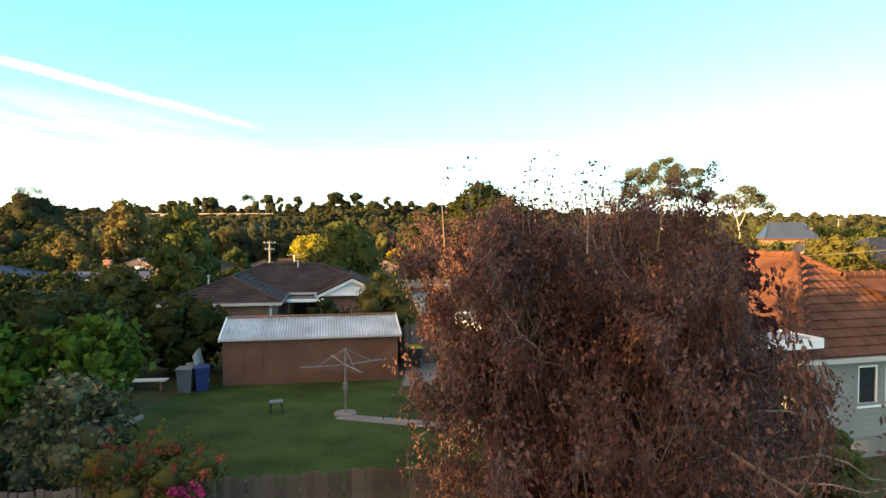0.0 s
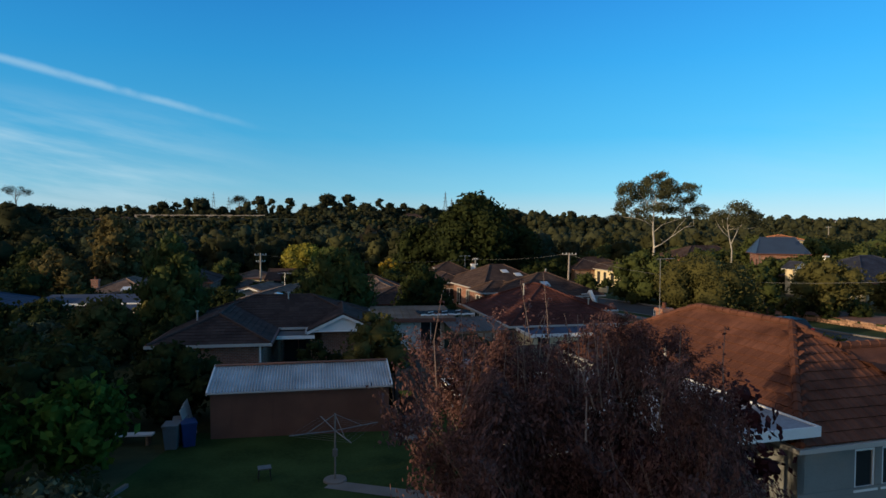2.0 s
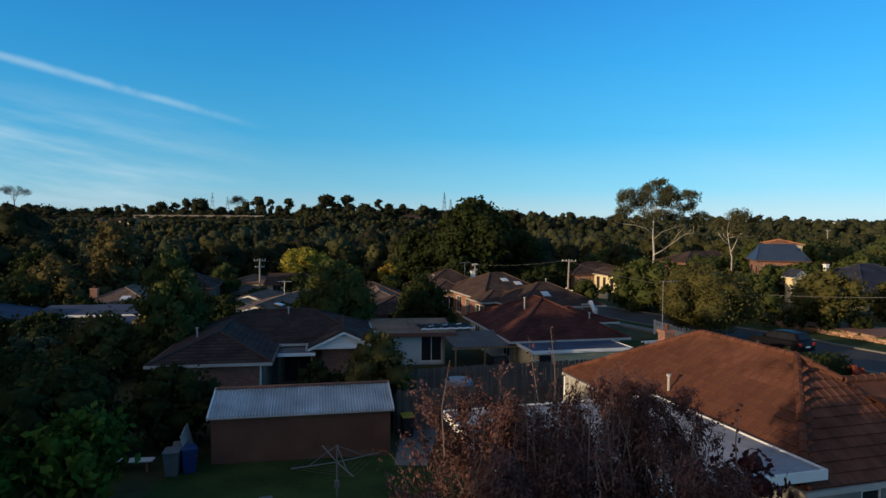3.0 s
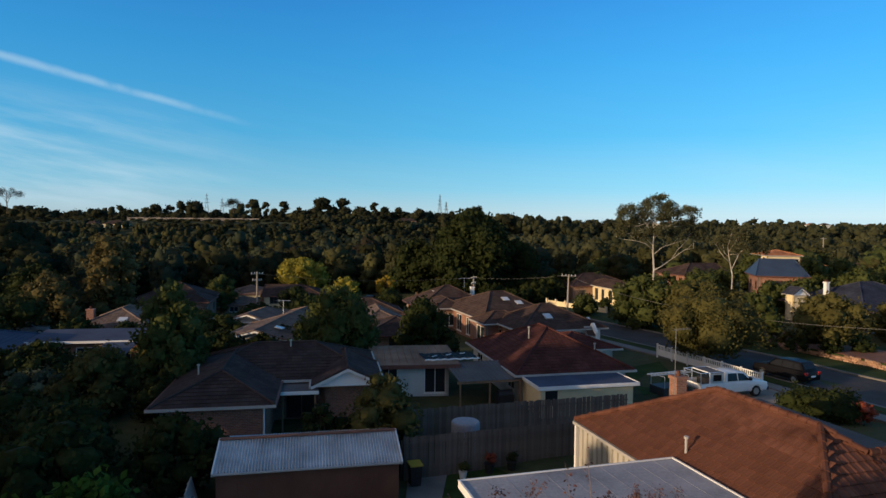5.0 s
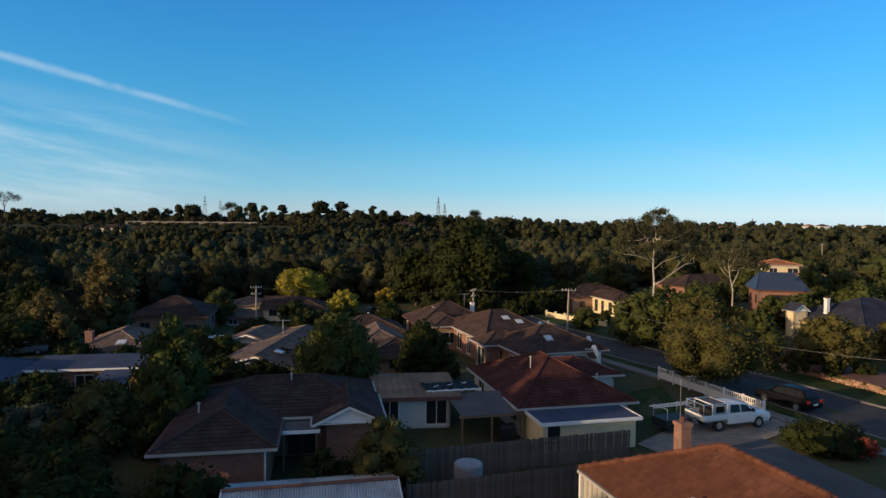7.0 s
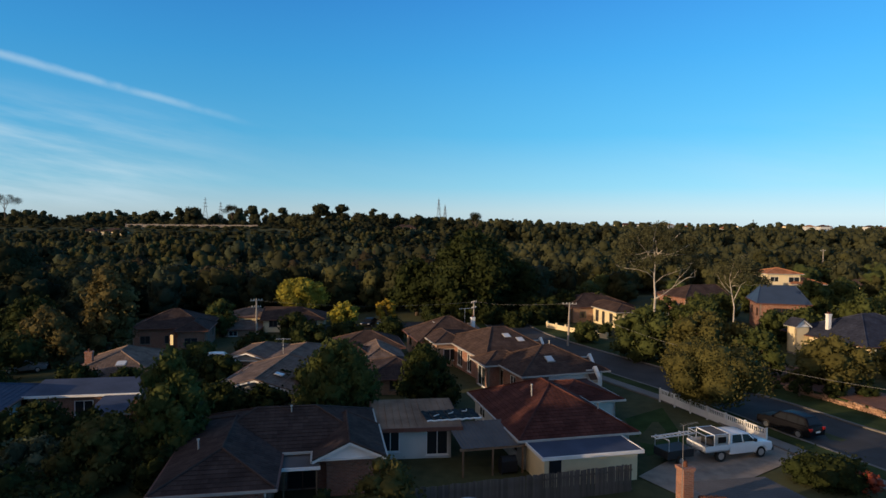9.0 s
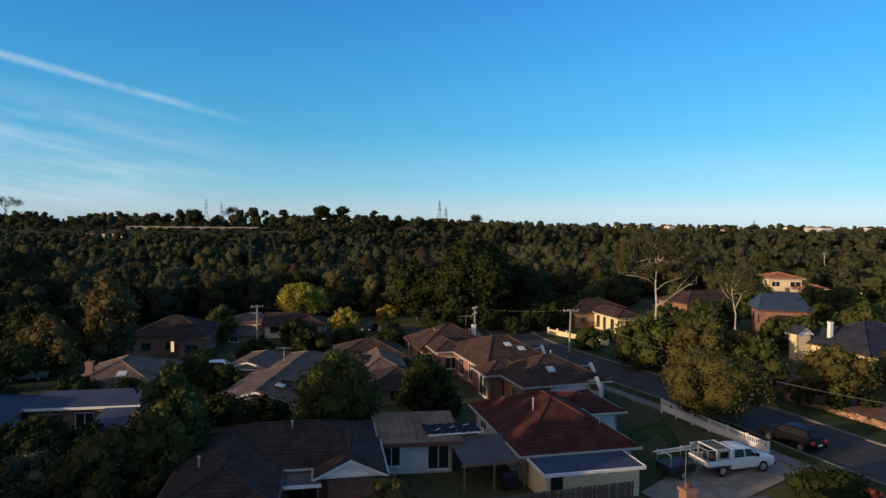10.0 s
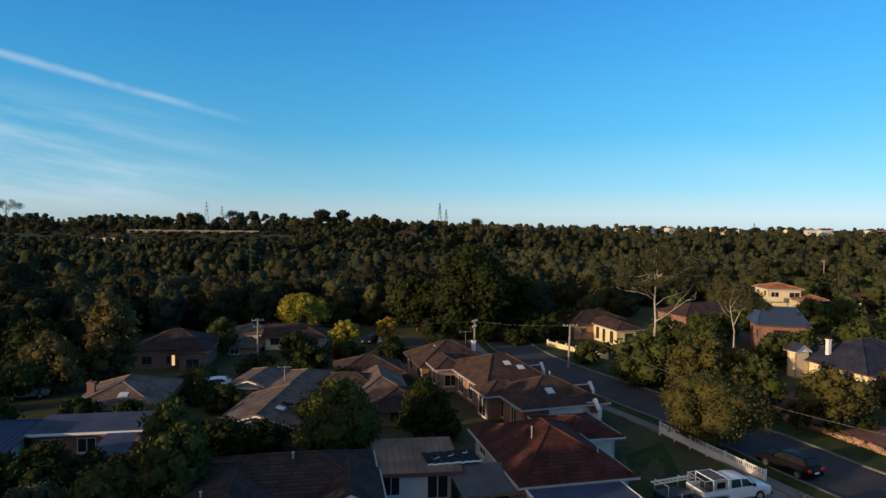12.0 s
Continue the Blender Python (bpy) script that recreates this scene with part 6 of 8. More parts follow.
# round street tree and the gardens across the street
tree("street_tree", 23.5, 55.2, 6.5, 4.4, L_OLIVE, M_BARK, "broad rounded olive green street tree beside the white fence", 2.0, 18, 0.17, 250, core=0.74, spread=0.3, clump=1.05, stray=0.2)
tree("street_tree", 37.4, 59.6, 6.4, 3.1, L_OLIVE, M_BARK_PALE, "slender green street tree on the grass strip", 1.9, 16, 0.24, 90)
for tx, ty, th, tr, lm in ((26.5, 80.0, 7.4, 4.0, L_MID), (31.0, 74.5, 6.8, 3.6, L_OLIVE), (35.5, 69.5, 5.6, 3.0, L_MID), (30.0, 68.0, 4.6, 2.8, L_DARK), (36.8, 76.5, 5.4, 2.8, L_OLIVE), (35.0, 82.0, 6.5, 3.6, L_OLIVE), (22.5, 92.5, 3.4, 2.2, L_MID), (38.5, 64.5, 2.2, 2.0, L_DARK), (42.0, 66.5, 2.4, 2.2, L_DARK), (40.0, 93.0, 6.4, 3.2, L_MID), (57.5, 72.0, 5.0, 3.6, L_MID), (49.5, 67.5, 4.6, 2.8, L_OLIVE)):
    tree("garden_tree", tx, ty, th, tr, lm, M_BARK, "bushy green garden tree across the street", 0.4, 18, 0.32, 60)

for k, (tx, ty) in enumerate(((33.0, 62.0), (34.6, 60.2), (36.0, 63.5), (38.6, 61.5), (40.2, 58.8), (32.0, 65.5), (41.8, 62.0), (36.8, 58.4), (39.5, 65.0))):
    tree("shrub", tx, ty, 1.3 + 0.25 * (k % 4), 1.0 + 0.15 * (k % 3), (L_MID, L_DARK, L_OLIVE)[k % 3], M_BARK, "low garden shrub in the red bark mulch", 0.1, 10, 0.16, 160, z=ground_z(tx, ty) + 0.5, category="shrub", group="terrace shrubs")


def gum(x, y, h, label, trunk, r0, limbs, dome, per, seed, leaf_m=L_GUM, bark_m=M_BARK_PALE, heads=()):
    """A tall gum: sinuous pale trunk, bare limbs, and an open umbrella of small clumps (centre x, y, z, radii rx, rz, count, clump), or separate flat-bottomed heads (x, z, radius)."""
    rng = np.random.default_rng(seed)
    t = thing("gum_tree", pose(x, y, ground_z(x, y)), label, "tree")
    g, lobes = Geo(), []
    n = len(trunk)
    g.tube(trunk, [r0 * (1.25 - 1.1 * k / (n - 1)) for k in range(n)], 9)

    def twig(p, d, r, depth):
        e = p + d
        m = p.lerp(e, 0.5) + Vector((rng.normal(), rng.normal(), rng.normal())) * d.length * 0.09
        g.tube([p, m, e], [r, r * 0.7, r * 0.35], 5)
        if depth:
            for _ in range(2):
                w = (d.normalized() + Vector((rng.normal() * 0.6, rng.normal() * 0.6, rng.normal() * 0.35 + 0.25))).normalized()
                twig(m.lerp(e, rng.uniform(0.0, 1.0)), w * d.length * rng.uniform(0.4, 0.65), r * 0.45, depth - 1)

    for pts, r in limbs:
        pts = [Vector(p) for p in pts]
        g.tube(pts, [r * (1 - 0.7 * k / (len(pts) - 1)) for k in range(len(pts))], 7)
        for k in range(1, len(pts)):
            d = pts[k] - pts[k - 1]
            twig(pts[k], (d.normalized() + Vector((rng.normal() * 0.4, rng.normal() * 0.5, 0.45))).normalized() * rng.uniform(0.8, 1.6), r * 0.35, 1)
    cx, cy, cz, rx, rz, count, clump = dome
    top = Vector(trunk[-1])
    tips = [Vector((hx, rng.uniform(-1.6, 1.6), hz)) for hx, hz, hr in heads]
    for e, (hx, hz, hr) in zip(tips, heads):
        for k in range(int(10 * hr * hr)):
            a, up = rng.uniform(0, 6.28), rng.uniform(0.0, 1.0)
            d = hr * 1.15 * math.sqrt(1 - up * up * 0.9) * rng.uniform(0.3, 0.95)
            lobes.append((e.x + math.cos(a) * d, e.y + math.sin(a) * d, e.z + hr * 0.62 * up - 0.2 * hr * (d / hr) ** 2, rng.uniform(0.4, 0.65)))
    for k in range(9 if not heads else 0):
        a = k * 2.4
        tips.append(Vector((cx + math.cos(a) * rx * 0.7, cy + math.sin(a) * rx * 0.7, cz + rz * rng.uniform(-0.1, 0.6))))
    for e in tips:
        s = Vector(trunk[-3 if heads else -2]).lerp(top, rng.uniform(0, 1 if not heads else 0.8))
        m = s.lerp(e, 0.55) + Vector((rng.uniform(-0.4, 0.4), 0, -0.3))
        g.tube([s, m, e], [r0 * 0.3, r0 * 0.2, 0.03], 6)
    for k in range(count):
        a, up = rng.uniform(0, 6.28), rng.uniform(-0.45 if heads else -0.25, 0.8 if heads else 1.0)
        d = rx * math.sqrt(max(0.02, 1 - up * up)) * rng.uniform(0.2 if heads else 0.6, 1.0)
        lobes.append((cx + math.cos(a) * d, cy + math.sin(a) * d, cz + rz * up, clump * rng.uniform(0.6, 1.2)))
    part("trunk", g, bark_m, t, "smooth trunk and bare limbs", True)
    v, q = foliage(rng, lobes, 0.15, per * 1.3, 0.0, spread=0.6, jitter=0.8, stray=0.4)
    part("crown", quad_mesh("crown", v, q, leaf_m), None, t)
    return t


gum(30.6, 88.0, 18.4, "tall gum with a pale trunk and open crown",
    [(0.1, 0, -0.4), (0.05, 0, 4.6), (0.2, 0.1, 7.1), (-0.05, 0, 9.9), (0.1, 0.1, 12.3), (-0.3, 0, 14.8), (0.1, 0, 17.0)], 0.16,
    [([(0, 0, 9.8), (-1.2, -0.4, 10.7), (-2.6, -0.6, 11.1), (-4.4, -0.4, 11.3)], 0.06),
     ([(0, 0, 10.4), (-1.0, 0.4, 11.5), (-2.2, 0.8, 12.5)], 0.045),
     ([(0, 0, 11.8), (-1.2, -0.5, 13.4), (-2.6, -0.9, 14.8)], 0.045),
     ([(0.1, 0, 9.2), (1.1, -0.3, 10.2), (2.7, -0.5, 10.8), (4.4, -0.6, 11.4)], 0.045),
     ([(0.15, 0, 7.0), (1.3, 0.3, 7.5), (2.7, 0.4, 8.5), (4.6, 0.3, 9.9), (5.8, 0.2, 10.1)], 0.085),
     ([(2.8, 0.4, 8.6), (3.4, 0.0, 9.8), (4.7, -0.4, 11.4)], 0.045),
     ([(0, 0.1, 11.4), (1.1, 0.5, 12.2), (2.6, 0.9, 12.6)], 0.06),
     ([(0, 0.1, 12.8), (1.0, -0.6, 14.0), (2.2, -1.0, 15.4)], 0.06)],
    (0.3, 0.9, 13.4, 4.7, 3.2, 60, 0.7), 160, 5,
    heads=[(0.9, 15.8, 2.7), (-3.5, 14.7, 1.9), (-1.6, 14.1, 1.6), (1.3, 14.2, 1.6), (4.4, 14.7, 1.8), (5.2, 13.3, 1.4), (7.2, 11.6, 2.0), (-4.5, 11.9, 1.1), (-2.4, 11.5, 1.3), (3.0, 12.1, 1.3), (-3.8, 13.1, 1.3), (0.6, 12.4, 1.2)])
gum(37.8, 80.0, 14.6, "slender gum with a thin pale trunk",
    [(0, 0, -0.4), (0.1, 0, 4.0), (0.15, 0, 6.6), (-0.25, 0, 8.4), (-0.5, 0.1, 10.2), (0.1, 0, 12.6)], 0.1,
    [([(0.05, 0, 7.4), (0.8, 0.2, 8.8), (1.5, 0.3, 10.2)], 0.06),
     ([(-0.2, 0, 8.2), (-1.1, -0.2, 8.9), (-1.8, -0.2, 9.9)], 0.05),
     ([(-0.4, 0, 9.6), (0.5, 0.2, 10.8), (1.2, 0.2, 12.0)], 0.05)],
    (0.1, 0.2, 10.6, 2.4, 2.0, 26, 0.6), 150, 9,
    heads=[(0.6, 11.8, 1.5), (-0.7, 10.6, 1.3), (2.3, 10.7, 1.4), (0.8, 10.0, 1.1), (3.3, 9.7, 1.0)])


# ---- far woods ----
def woods(name, label, spots, leaf, per, n, core, material, seed, ball=4):
    """Many far trees as one object."""
    rng = np.random.default_rng(seed)
    kinds = []
    for sh in ("round", "flat", "round", "round", "vase", "round", "cone", "round"):
        lobes = []
        for a, b, c, d in lobes_of(rng, 0.5, 0.22, 0.82, n, sh):
            lobes.append((a * 0.9, b * 0.9, c, rng.uniform(0.17, 0.27)))
        lobes += [(0, 0, 0.25, 0.3), (0, 0, 0.48, 0.34), (rng.uniform(-0.1, 0.1), 0, 0.7, 0.24)]
        kinds.append(foliage(rng, lobes, leaf, per, core, spread=0.42, jitter=0.9, stray=0.45, under=-0.5, ball=ball, rough=0.3))
    vs, qs, k = [], [], 0
    for x, y, h, r in spots:
        v, q = kinds[int(rng.integers(0, len(kinds)))]
        a = rng.uniform(0, 6.28)
        ca, sa = math.cos(a), math.sin(a)
        w = np.stack([(v[:, 0] * ca - v[:, 1] * sa) * 2 * r + x, (v[:, 0] * sa + v[:, 1] * ca) * 2 * r + y, v[:, 2] * h + ground_z(x, y)], 1)
        vs.append(w)
        qs.append(q + k)
        k += len(v)
    ob = new(name, quad_mesh(name, np.concatenate(vs), np.concatenate(qs), material))
    return tagged(ob, label, "woods", kind="stuff")


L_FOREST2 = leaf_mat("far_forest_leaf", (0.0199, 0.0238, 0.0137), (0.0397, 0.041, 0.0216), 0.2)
# lighter copy of the forest leaf, low sunlight put into its colour
L_FOREST_SUNLIT = leaf_mat("sunlit_tint_forest_leaf", (0.0331, 0.0389, 0.0202), (0.0629, 0.0648, 0.0331), 0.2)
L_FOREST_OLIVE = leaf_mat("olive_forest_leaf", (0.0344, 0.036, 0.0158), (0.0662, 0.0662, 0.0274), 0.22)
L_FOREST_BROWN = leaf_mat("brownish_forest_leaf", (0.0331, 0.0274, 0.0173), (0.0563, 0.0461, 0.0288), 0.22)
L_FOREST_GREY = leaf_mat("grey_green_forest_leaf", (0.0278, 0.036, 0.0216), (0.0517, 0.0612, 0.0374), 0.22)
for fm in (L_FOREST, L_FOREST2, L_FOREST_SUNLIT, L_FOREST_OLIVE, L_FOREST_BROWN, L_FOREST_GREY):
    for nd in fm.node_tree.nodes:
        if nd.type == "TEX_NOISE":
            nd.inputs["Scale"].default_value = 0.05 if nd.inputs["Scale"].default_value < 1 else 0.3
rng = np.random.default_rng(3)
near_spots, far_spots = [], []
y = 126.0
while y < 420:
    gap = 8.2 + (y - 126) * 0.012
    half = y * 0.78 + 12
    x = -half
    while x < half:
        px, py = x + rng.uniform(-3.2, 3.2), y + rng.uniform(-3.0, 3.0)
        x += gap
        if py < 150 and px > 22 + (py - 126) * 0.4:
            continue
        if py < 136 and -34 < px < 5:
            continue
        if abs(px - 12.5) < 6 and py < 152:
            continue
        swell = noise.noise(Vector((px * 0.03, py * 0.03, 5.0)))
        hh = (12.5 + 5.0 * swell) * rng.uniform(0.65, 1.2)
        hh = min(hh, max(3.0, 7.6 + (py - 126) * 0.02 + rng.uniform(-2.0, 0.8) - ground_z(px, py)))
        if py > 322:
            hh = (2.2 if px < -72 else (4.0 if px < 12 else 8.0)) + (1.5 if px < -72 else 3.0) * rng.random()
        elif py > 250:
            hh *= 0.75
        # the slope below the sound wall carries scrub only
        if px < -66 and 215 < py < 338:
            hh = min(hh, max(1.3 if py > 285 else 2.6, 12.4 - ground_z(px, py)))
        (near_spots if py < 210 else far_spots).append((px, py, hh, min(6.4, hh * rng.uniform(0.34, 0.52)) + (2.6 if hh < 4 else 0)))
    y += gap * 0.95
kin = lambda spot: noise.noise(Vector((spot[0] * 0.045, spot[1] * 0.045, 9.0))) + 0.45 * math.sin(spot[0] * 12.9 + spot[1] * 78.2)
creek = sorted((w for w in near_spots if w[0] < 12), key=kin)
cuts = [int(len(creek) * f) for f in (0.0, 0.48, 0.68, 0.82, 1.0)]
for (nm, lab, lm), a, b in zip((("creek_woods", "dense dark green woodland along the creek", L_FOREST), ("creek_gums", "olive gums in the creek woodland", L_FOREST_OLIVE), ("creek_wattles", "brownish trees in the creek woodland", L_FOREST_BROWN), ("creek_paperbarks", "grey-green trees in the creek woodland", L_FOREST_GREY)), cuts, cuts[1:]):
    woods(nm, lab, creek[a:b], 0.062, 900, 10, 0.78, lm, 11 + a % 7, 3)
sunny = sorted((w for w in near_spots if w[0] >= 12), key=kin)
woods("sunny_woods", "olive woodland beyond the street, leaf colour lightened as if sunlit", sunny[::2], 0.058, 1000, 9, 0.78, L_FOREST_SUNLIT, 16, 3)
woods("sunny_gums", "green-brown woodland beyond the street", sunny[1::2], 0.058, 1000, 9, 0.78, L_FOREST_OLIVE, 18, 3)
for i in range(330):
    px, py = rng.uniform(-245, -60), rng.uniform(225, 334)
    far_spots.append((px, py, max(1.3 if py > 285 else 2.6, min(8.0, 12.4 - ground_z(px, py)) * rng.uniform(0.75, 1.05)), rng.uniform(2.0, 3.2)))
for i in range(230):
    px, py = rng.uniform(-64, 40), rng.uniform(268, 338)
    far_spots.append((px, py, rng.uniform(3.2, 5.6), rng.uniform(2.2, 3.4)))
hill = sorted((w for w in far_spots if w[0] < 25), key=kin)
cuts = [int(len(hill) * f) for f in (0.0, 0.55, 0.8, 1.0)]
for (nm, lab, lm), a, b in zip((("hill_woods", "dark wooded hillside with uneven tree tops", L_FOREST2), ("hill_gums", "olive gums on the wooded hillside", L_FOREST_OLIVE), ("hill_wattles", "grey-green trees on the wooded hillside", L_FOREST_GREY)), cuts, cuts[1:]):
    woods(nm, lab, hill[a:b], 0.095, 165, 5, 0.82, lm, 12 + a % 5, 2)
woods("far_hill_woods", "olive wooded hillside beyond the creek", [w for w in far_spots if w[0] >= 25], 0.1, 120, 5, 0.82, L_FOREST_SUNLIT, 17, 2)


def ridge_trees(name, label, row, seed):
    """Broad-headed trees along the ridge (x, height of the top, half width), as one object."""
    rng = np.random.default_rng(seed)
    lobes = []
    for x, top, w in row:
        gz = ground_z(x, 342)
        y = 342 + rng.uniform(-3, 3)
        size = max(1.1, w * 0.46)
        for k in range(8 + int(w * 2)):
            a, up = rng.uniform(0, 6.28), rng.uniform(-0.6, 1.0)
            d = w * math.sqrt(max(0.05, 1 - up * up)) * rng.uniform(0.2, 0.68)
            lobes.append((x + math.cos(a) * d, y + math.sin(a) * d, top - size * 0.8 - (1 - up) * w * 0.4, size * rng.uniform(0.6, 1.0)))
        lobes.append((x, y, top - w * 0.75, w * 0.7))
        for k in range(9):
            f = (k + 0.5) / 9
            wide = 1.5 - 0.7 * f
            lobes.append((x + rng.uniform(-0.9, 0.9) * w * wide, y + rng.uniform(-1, 1), gz + (top - gz - w * 0.9) * f, max(1.5, w * 0.55) * rng.uniform(0.8, 1.2)))
    v, q = foliage(rng, lobes, 0.7, 7, 0.8, spread=0.4, jitter=0.8, stray=0.45)
    ob = new(name, quad_mesh(name, v, q, L_FOREST2))
    return tagged(ob, label, "woods", kind="stuff")


ridge_trees("ridge_trees", "dark round-headed trees on the ridge above the sound wall",
            [(-211, 20.1, 7.0), (-192.5, 19.4, 7.1), (-178, 19.9, 4.2), (-171, 17.2, 2.8), (-162, 19.4, 4.6), (-154, 21, 3.1), (-147, 22.6, 4.3), (-141, 22.4, 2.8), (-134, 24.6, 3.4), (-126, 25, 5.6), (-115, 20, 4.0), (-96, 26.2, 4.3), (-89, 24.5, 2.5), (-84, 21, 3.0), (-79.5, 24.9, 3.1)] + [(-236 + k * 4.2, (21.0 - 0.3 * k if k < 13 else 17.6) + 1.3 * math.sin(k * 1.9), 3.9 + math.sin(k * 2.7)) for k in range(38)], 23)
ridge_trees("ridge_gums", "dark uneven gums along the ridge against the sky",
            [(-70.7, 21.6, 1.9), (-64, 21.5, 3.0), (-59, 27.5, 5.3), (-48, 27.3, 4.3), (-53, 22.5, 4.0), (-38, 22.6, 5.3), (-30.5, 24.8, 2.2), (-24.7, 22.4, 3.4), (-17.4, 22.2, 3.1), (-6, 21.7, 4.3), (8, 18.5, 4.0), (42.5, 20, 5.9), (56, 17.5, 4.0), (74, 18.5, 3.4), (87, 16.5, 4.0), (99, 17.2, 4.6)] + [(-72 + k * 4.2, 19.3 + 1.2 * math.sin(k * 2.3), 3.9 + math.sin(k * 2.7)) for k in range(22)], 24)
for sx, sy, sh, sr in ((-226, 341, 17.6, 9.4), (-107, 344, 12.2, 4.8), (25.6, 344, 14.8, 4.8), (100, 352, 11, 4.0)):
    gum(sx, sy, sh, "dark umbrella-shaped gum on the ridge against the sky",
        [(0, 0, -0.5), (0.3, 0, sh * 0.3), (-0.2, 0, sh * 0.6), (0.2, 0, sh * 0.85)], 0.35,
        [([(0, 0, sh * 0.45), (1.2, 0, sh * 0.6), (2.4, 0, sh * 0.7)], 0.16), ([(0, 0, sh * 0.5), (-1.3, 0, sh * 0.62), (-2.8, 0, sh * 0.7)], 0.16)],
        (0, 0, sh * 0.76, sr * 0.86, sh * 0.16, 26, 1.7), 110, int(sh * 7), L_FOREST2, M_BARK)
spots = []
for i in range(420):
    py = rng.uniform(430, 1100)
    px = rng.uniform(-0.8, 0.85) * py
    hh = rng.uniform(6, 13)
    spots.append((px, py, hh, hh * 0.5))
woods("distant_woods", "distant suburban tree line on the horizon", spots, 0.1, 50, 3, 0.88, L_FOREST_SUNLIT, 13, 2)
# woods left of the houses and along the right slope
spots = []
for i in range(330):
    px, py = rng.uniform(-130, -48), rng.uniform(60, 130)
    if px < -py * 0.8 - 10 or px > -62 or py < (66 if px < -68 else 78):
        continue
    hh = rng.uniform(5, 11)
    spots.append((px, py, hh, hh * 0.42))
# taller row out of view, added to throw shade on the valley woods
for i in range(46):
    px, py = -126 + 7 * math.sin(i * 2.1), 8 + i * 1.6
    spots.append((px, py, rng.uniform(13, 16), rng.uniform(4.5, 6)))
woods("garden_woods", "mixed dark trees left of the houses, with an unseen row added for shade", spots, 0.06, 620, 7, 0.8, L_FOREST, 14, 3)
spots = []
for i in range(240):
    px, py = rng.uniform(30, 190), rng.uniform(96, 240)
    if px > py * 0.85 + 10 or (36 < px < 78 and py < 128) or (px < 36 and py < 116):
        continue
    hh = rng.uniform(4, 8.5)
    spots.append((px, py, hh, hh * 0.5))
woods("slope_woods", "mixed green garden trees on the far slope", spots[::2], 0.06, 700, 6, 0.8, L_SLOPE, 15, 3)
woods("slope_gums", "olive garden trees on the far slope", spots[1::2], 0.06, 700, 6, 0.8, L_FOREST_OLIVE, 19, 3)


# ---- fences ----
def paling_fence(a, b, h, label, z=None, w=0.125, gap=0.012, posts=True, wood=M_PALING):
    """A fence of single upright palings on rails."""
    a, b = Vector(a), Vector(b)
    run = (b - a).length
    ang = math.degrees(math.atan2(b.y - a.y, b.x - a.x))
    z = ground_z(*((a + b) / 2)) if z is None else z
    f = thing("paling_fence", pose(a.x, a.y, z, 0, 0, ang), label, "fence")
    for rz in (0.35, h - 0.4):
        part("rail", Geo().box(0, 0.02, rz, run, 0.06, rz + 0.09), wood, f)
    shapes = []
    for k in range(4):
        t = h + (k - 1.5) * 0.012
        g = Geo().box(0, 0, -0.4, w, 0.016, t)
        shapes.append(g.mesh("paling", wood))
    n = int(run / (w + gap))
    for i in range(n):
        ob = new("paling", shapes[int(random.random() * 4)])
        ob.parent = f
        ob.matrix_basis = pose(i * (w + gap), random.uniform(-0.006, 0.0), random.uniform(-0.03, 0.02), 0, random.uniform(-0.9, 0.9), 0)
    for i in range(int(run / 2.4) + 1):
        part("post", Geo().box(i * 2.4, 0.06, -0.4, i * 2.4 + 0.1, 0.15, h - 0.1), wood, f)
    return f


paling_fence((-15.5, 9.3), (3.2, 12.65), 1.72, "dark weathered paling fence behind the flowering bush", 0.0, wood=M_PALING_DARK)
paling_fence((-1.9, 30.3), (6.9, 32.8), 1.95, "weathered grey paling fence at the end of the side lawn", -0.25)
paling_fence((-1.6, 35.0), (11.3, 38.4), 1.9, "weathered grey paling fence before the red-roofed house", -0.25)
paling_fence((-1.9, 30.5), (-1.9, 35.0), 1.8, "weathered grey paling fence between the two yards", -0.25)

wf = thing("white_fence", pose(24.25, 47.2, -0.15, 0, 0, 107.9), "white painted timber fence with a slatted top rail", "fence")
for i in range(7):
    part("post", Geo().box(i * 2.0 - 0.06, -0.06, -0.3, i * 2.0 + 0.06, 0.06, 1.12), M_WHITE, wf)
for i in range(6):
    x = i * 2.0 + 0.07
    part("panel", Geo().box(x, -0.02, 0.05, x + 1.86, 0.02, 0.62), M_WHITE, wf)
    part("rail", Geo().box(x, -0.035, 0.95, x + 1.86, 0.035, 1.03), M_WHITE, wf)
    for k in range(9):
        part("slat", Geo().box(x + 0.08 + k * 0.2, -0.015, 0.622, x + 0.16 + k * 0.2, 0.015, 0.948), M_WHITE, wf)
vf = thing("white_fence", pose(26.6, 96.6, ground_z(25, 99), 0, 0, 122.0), "low white rendered fence before the corner villa", "fence")
for i in range(7):
    part("pier", Geo().box(i * 2.2 - 0.15, -0.15, -0.4, i * 2.2 + 0.15, 0.15, 1.05 - 0.0), M_CREAM, vf)
    if i < 6 and i != 2:
        part("panel", Geo().box(i * 2.2 + 0.16, -0.08, -0.4, i * 2.2 + 2.04, 0.08, 0.75), M_CREAM, vf)

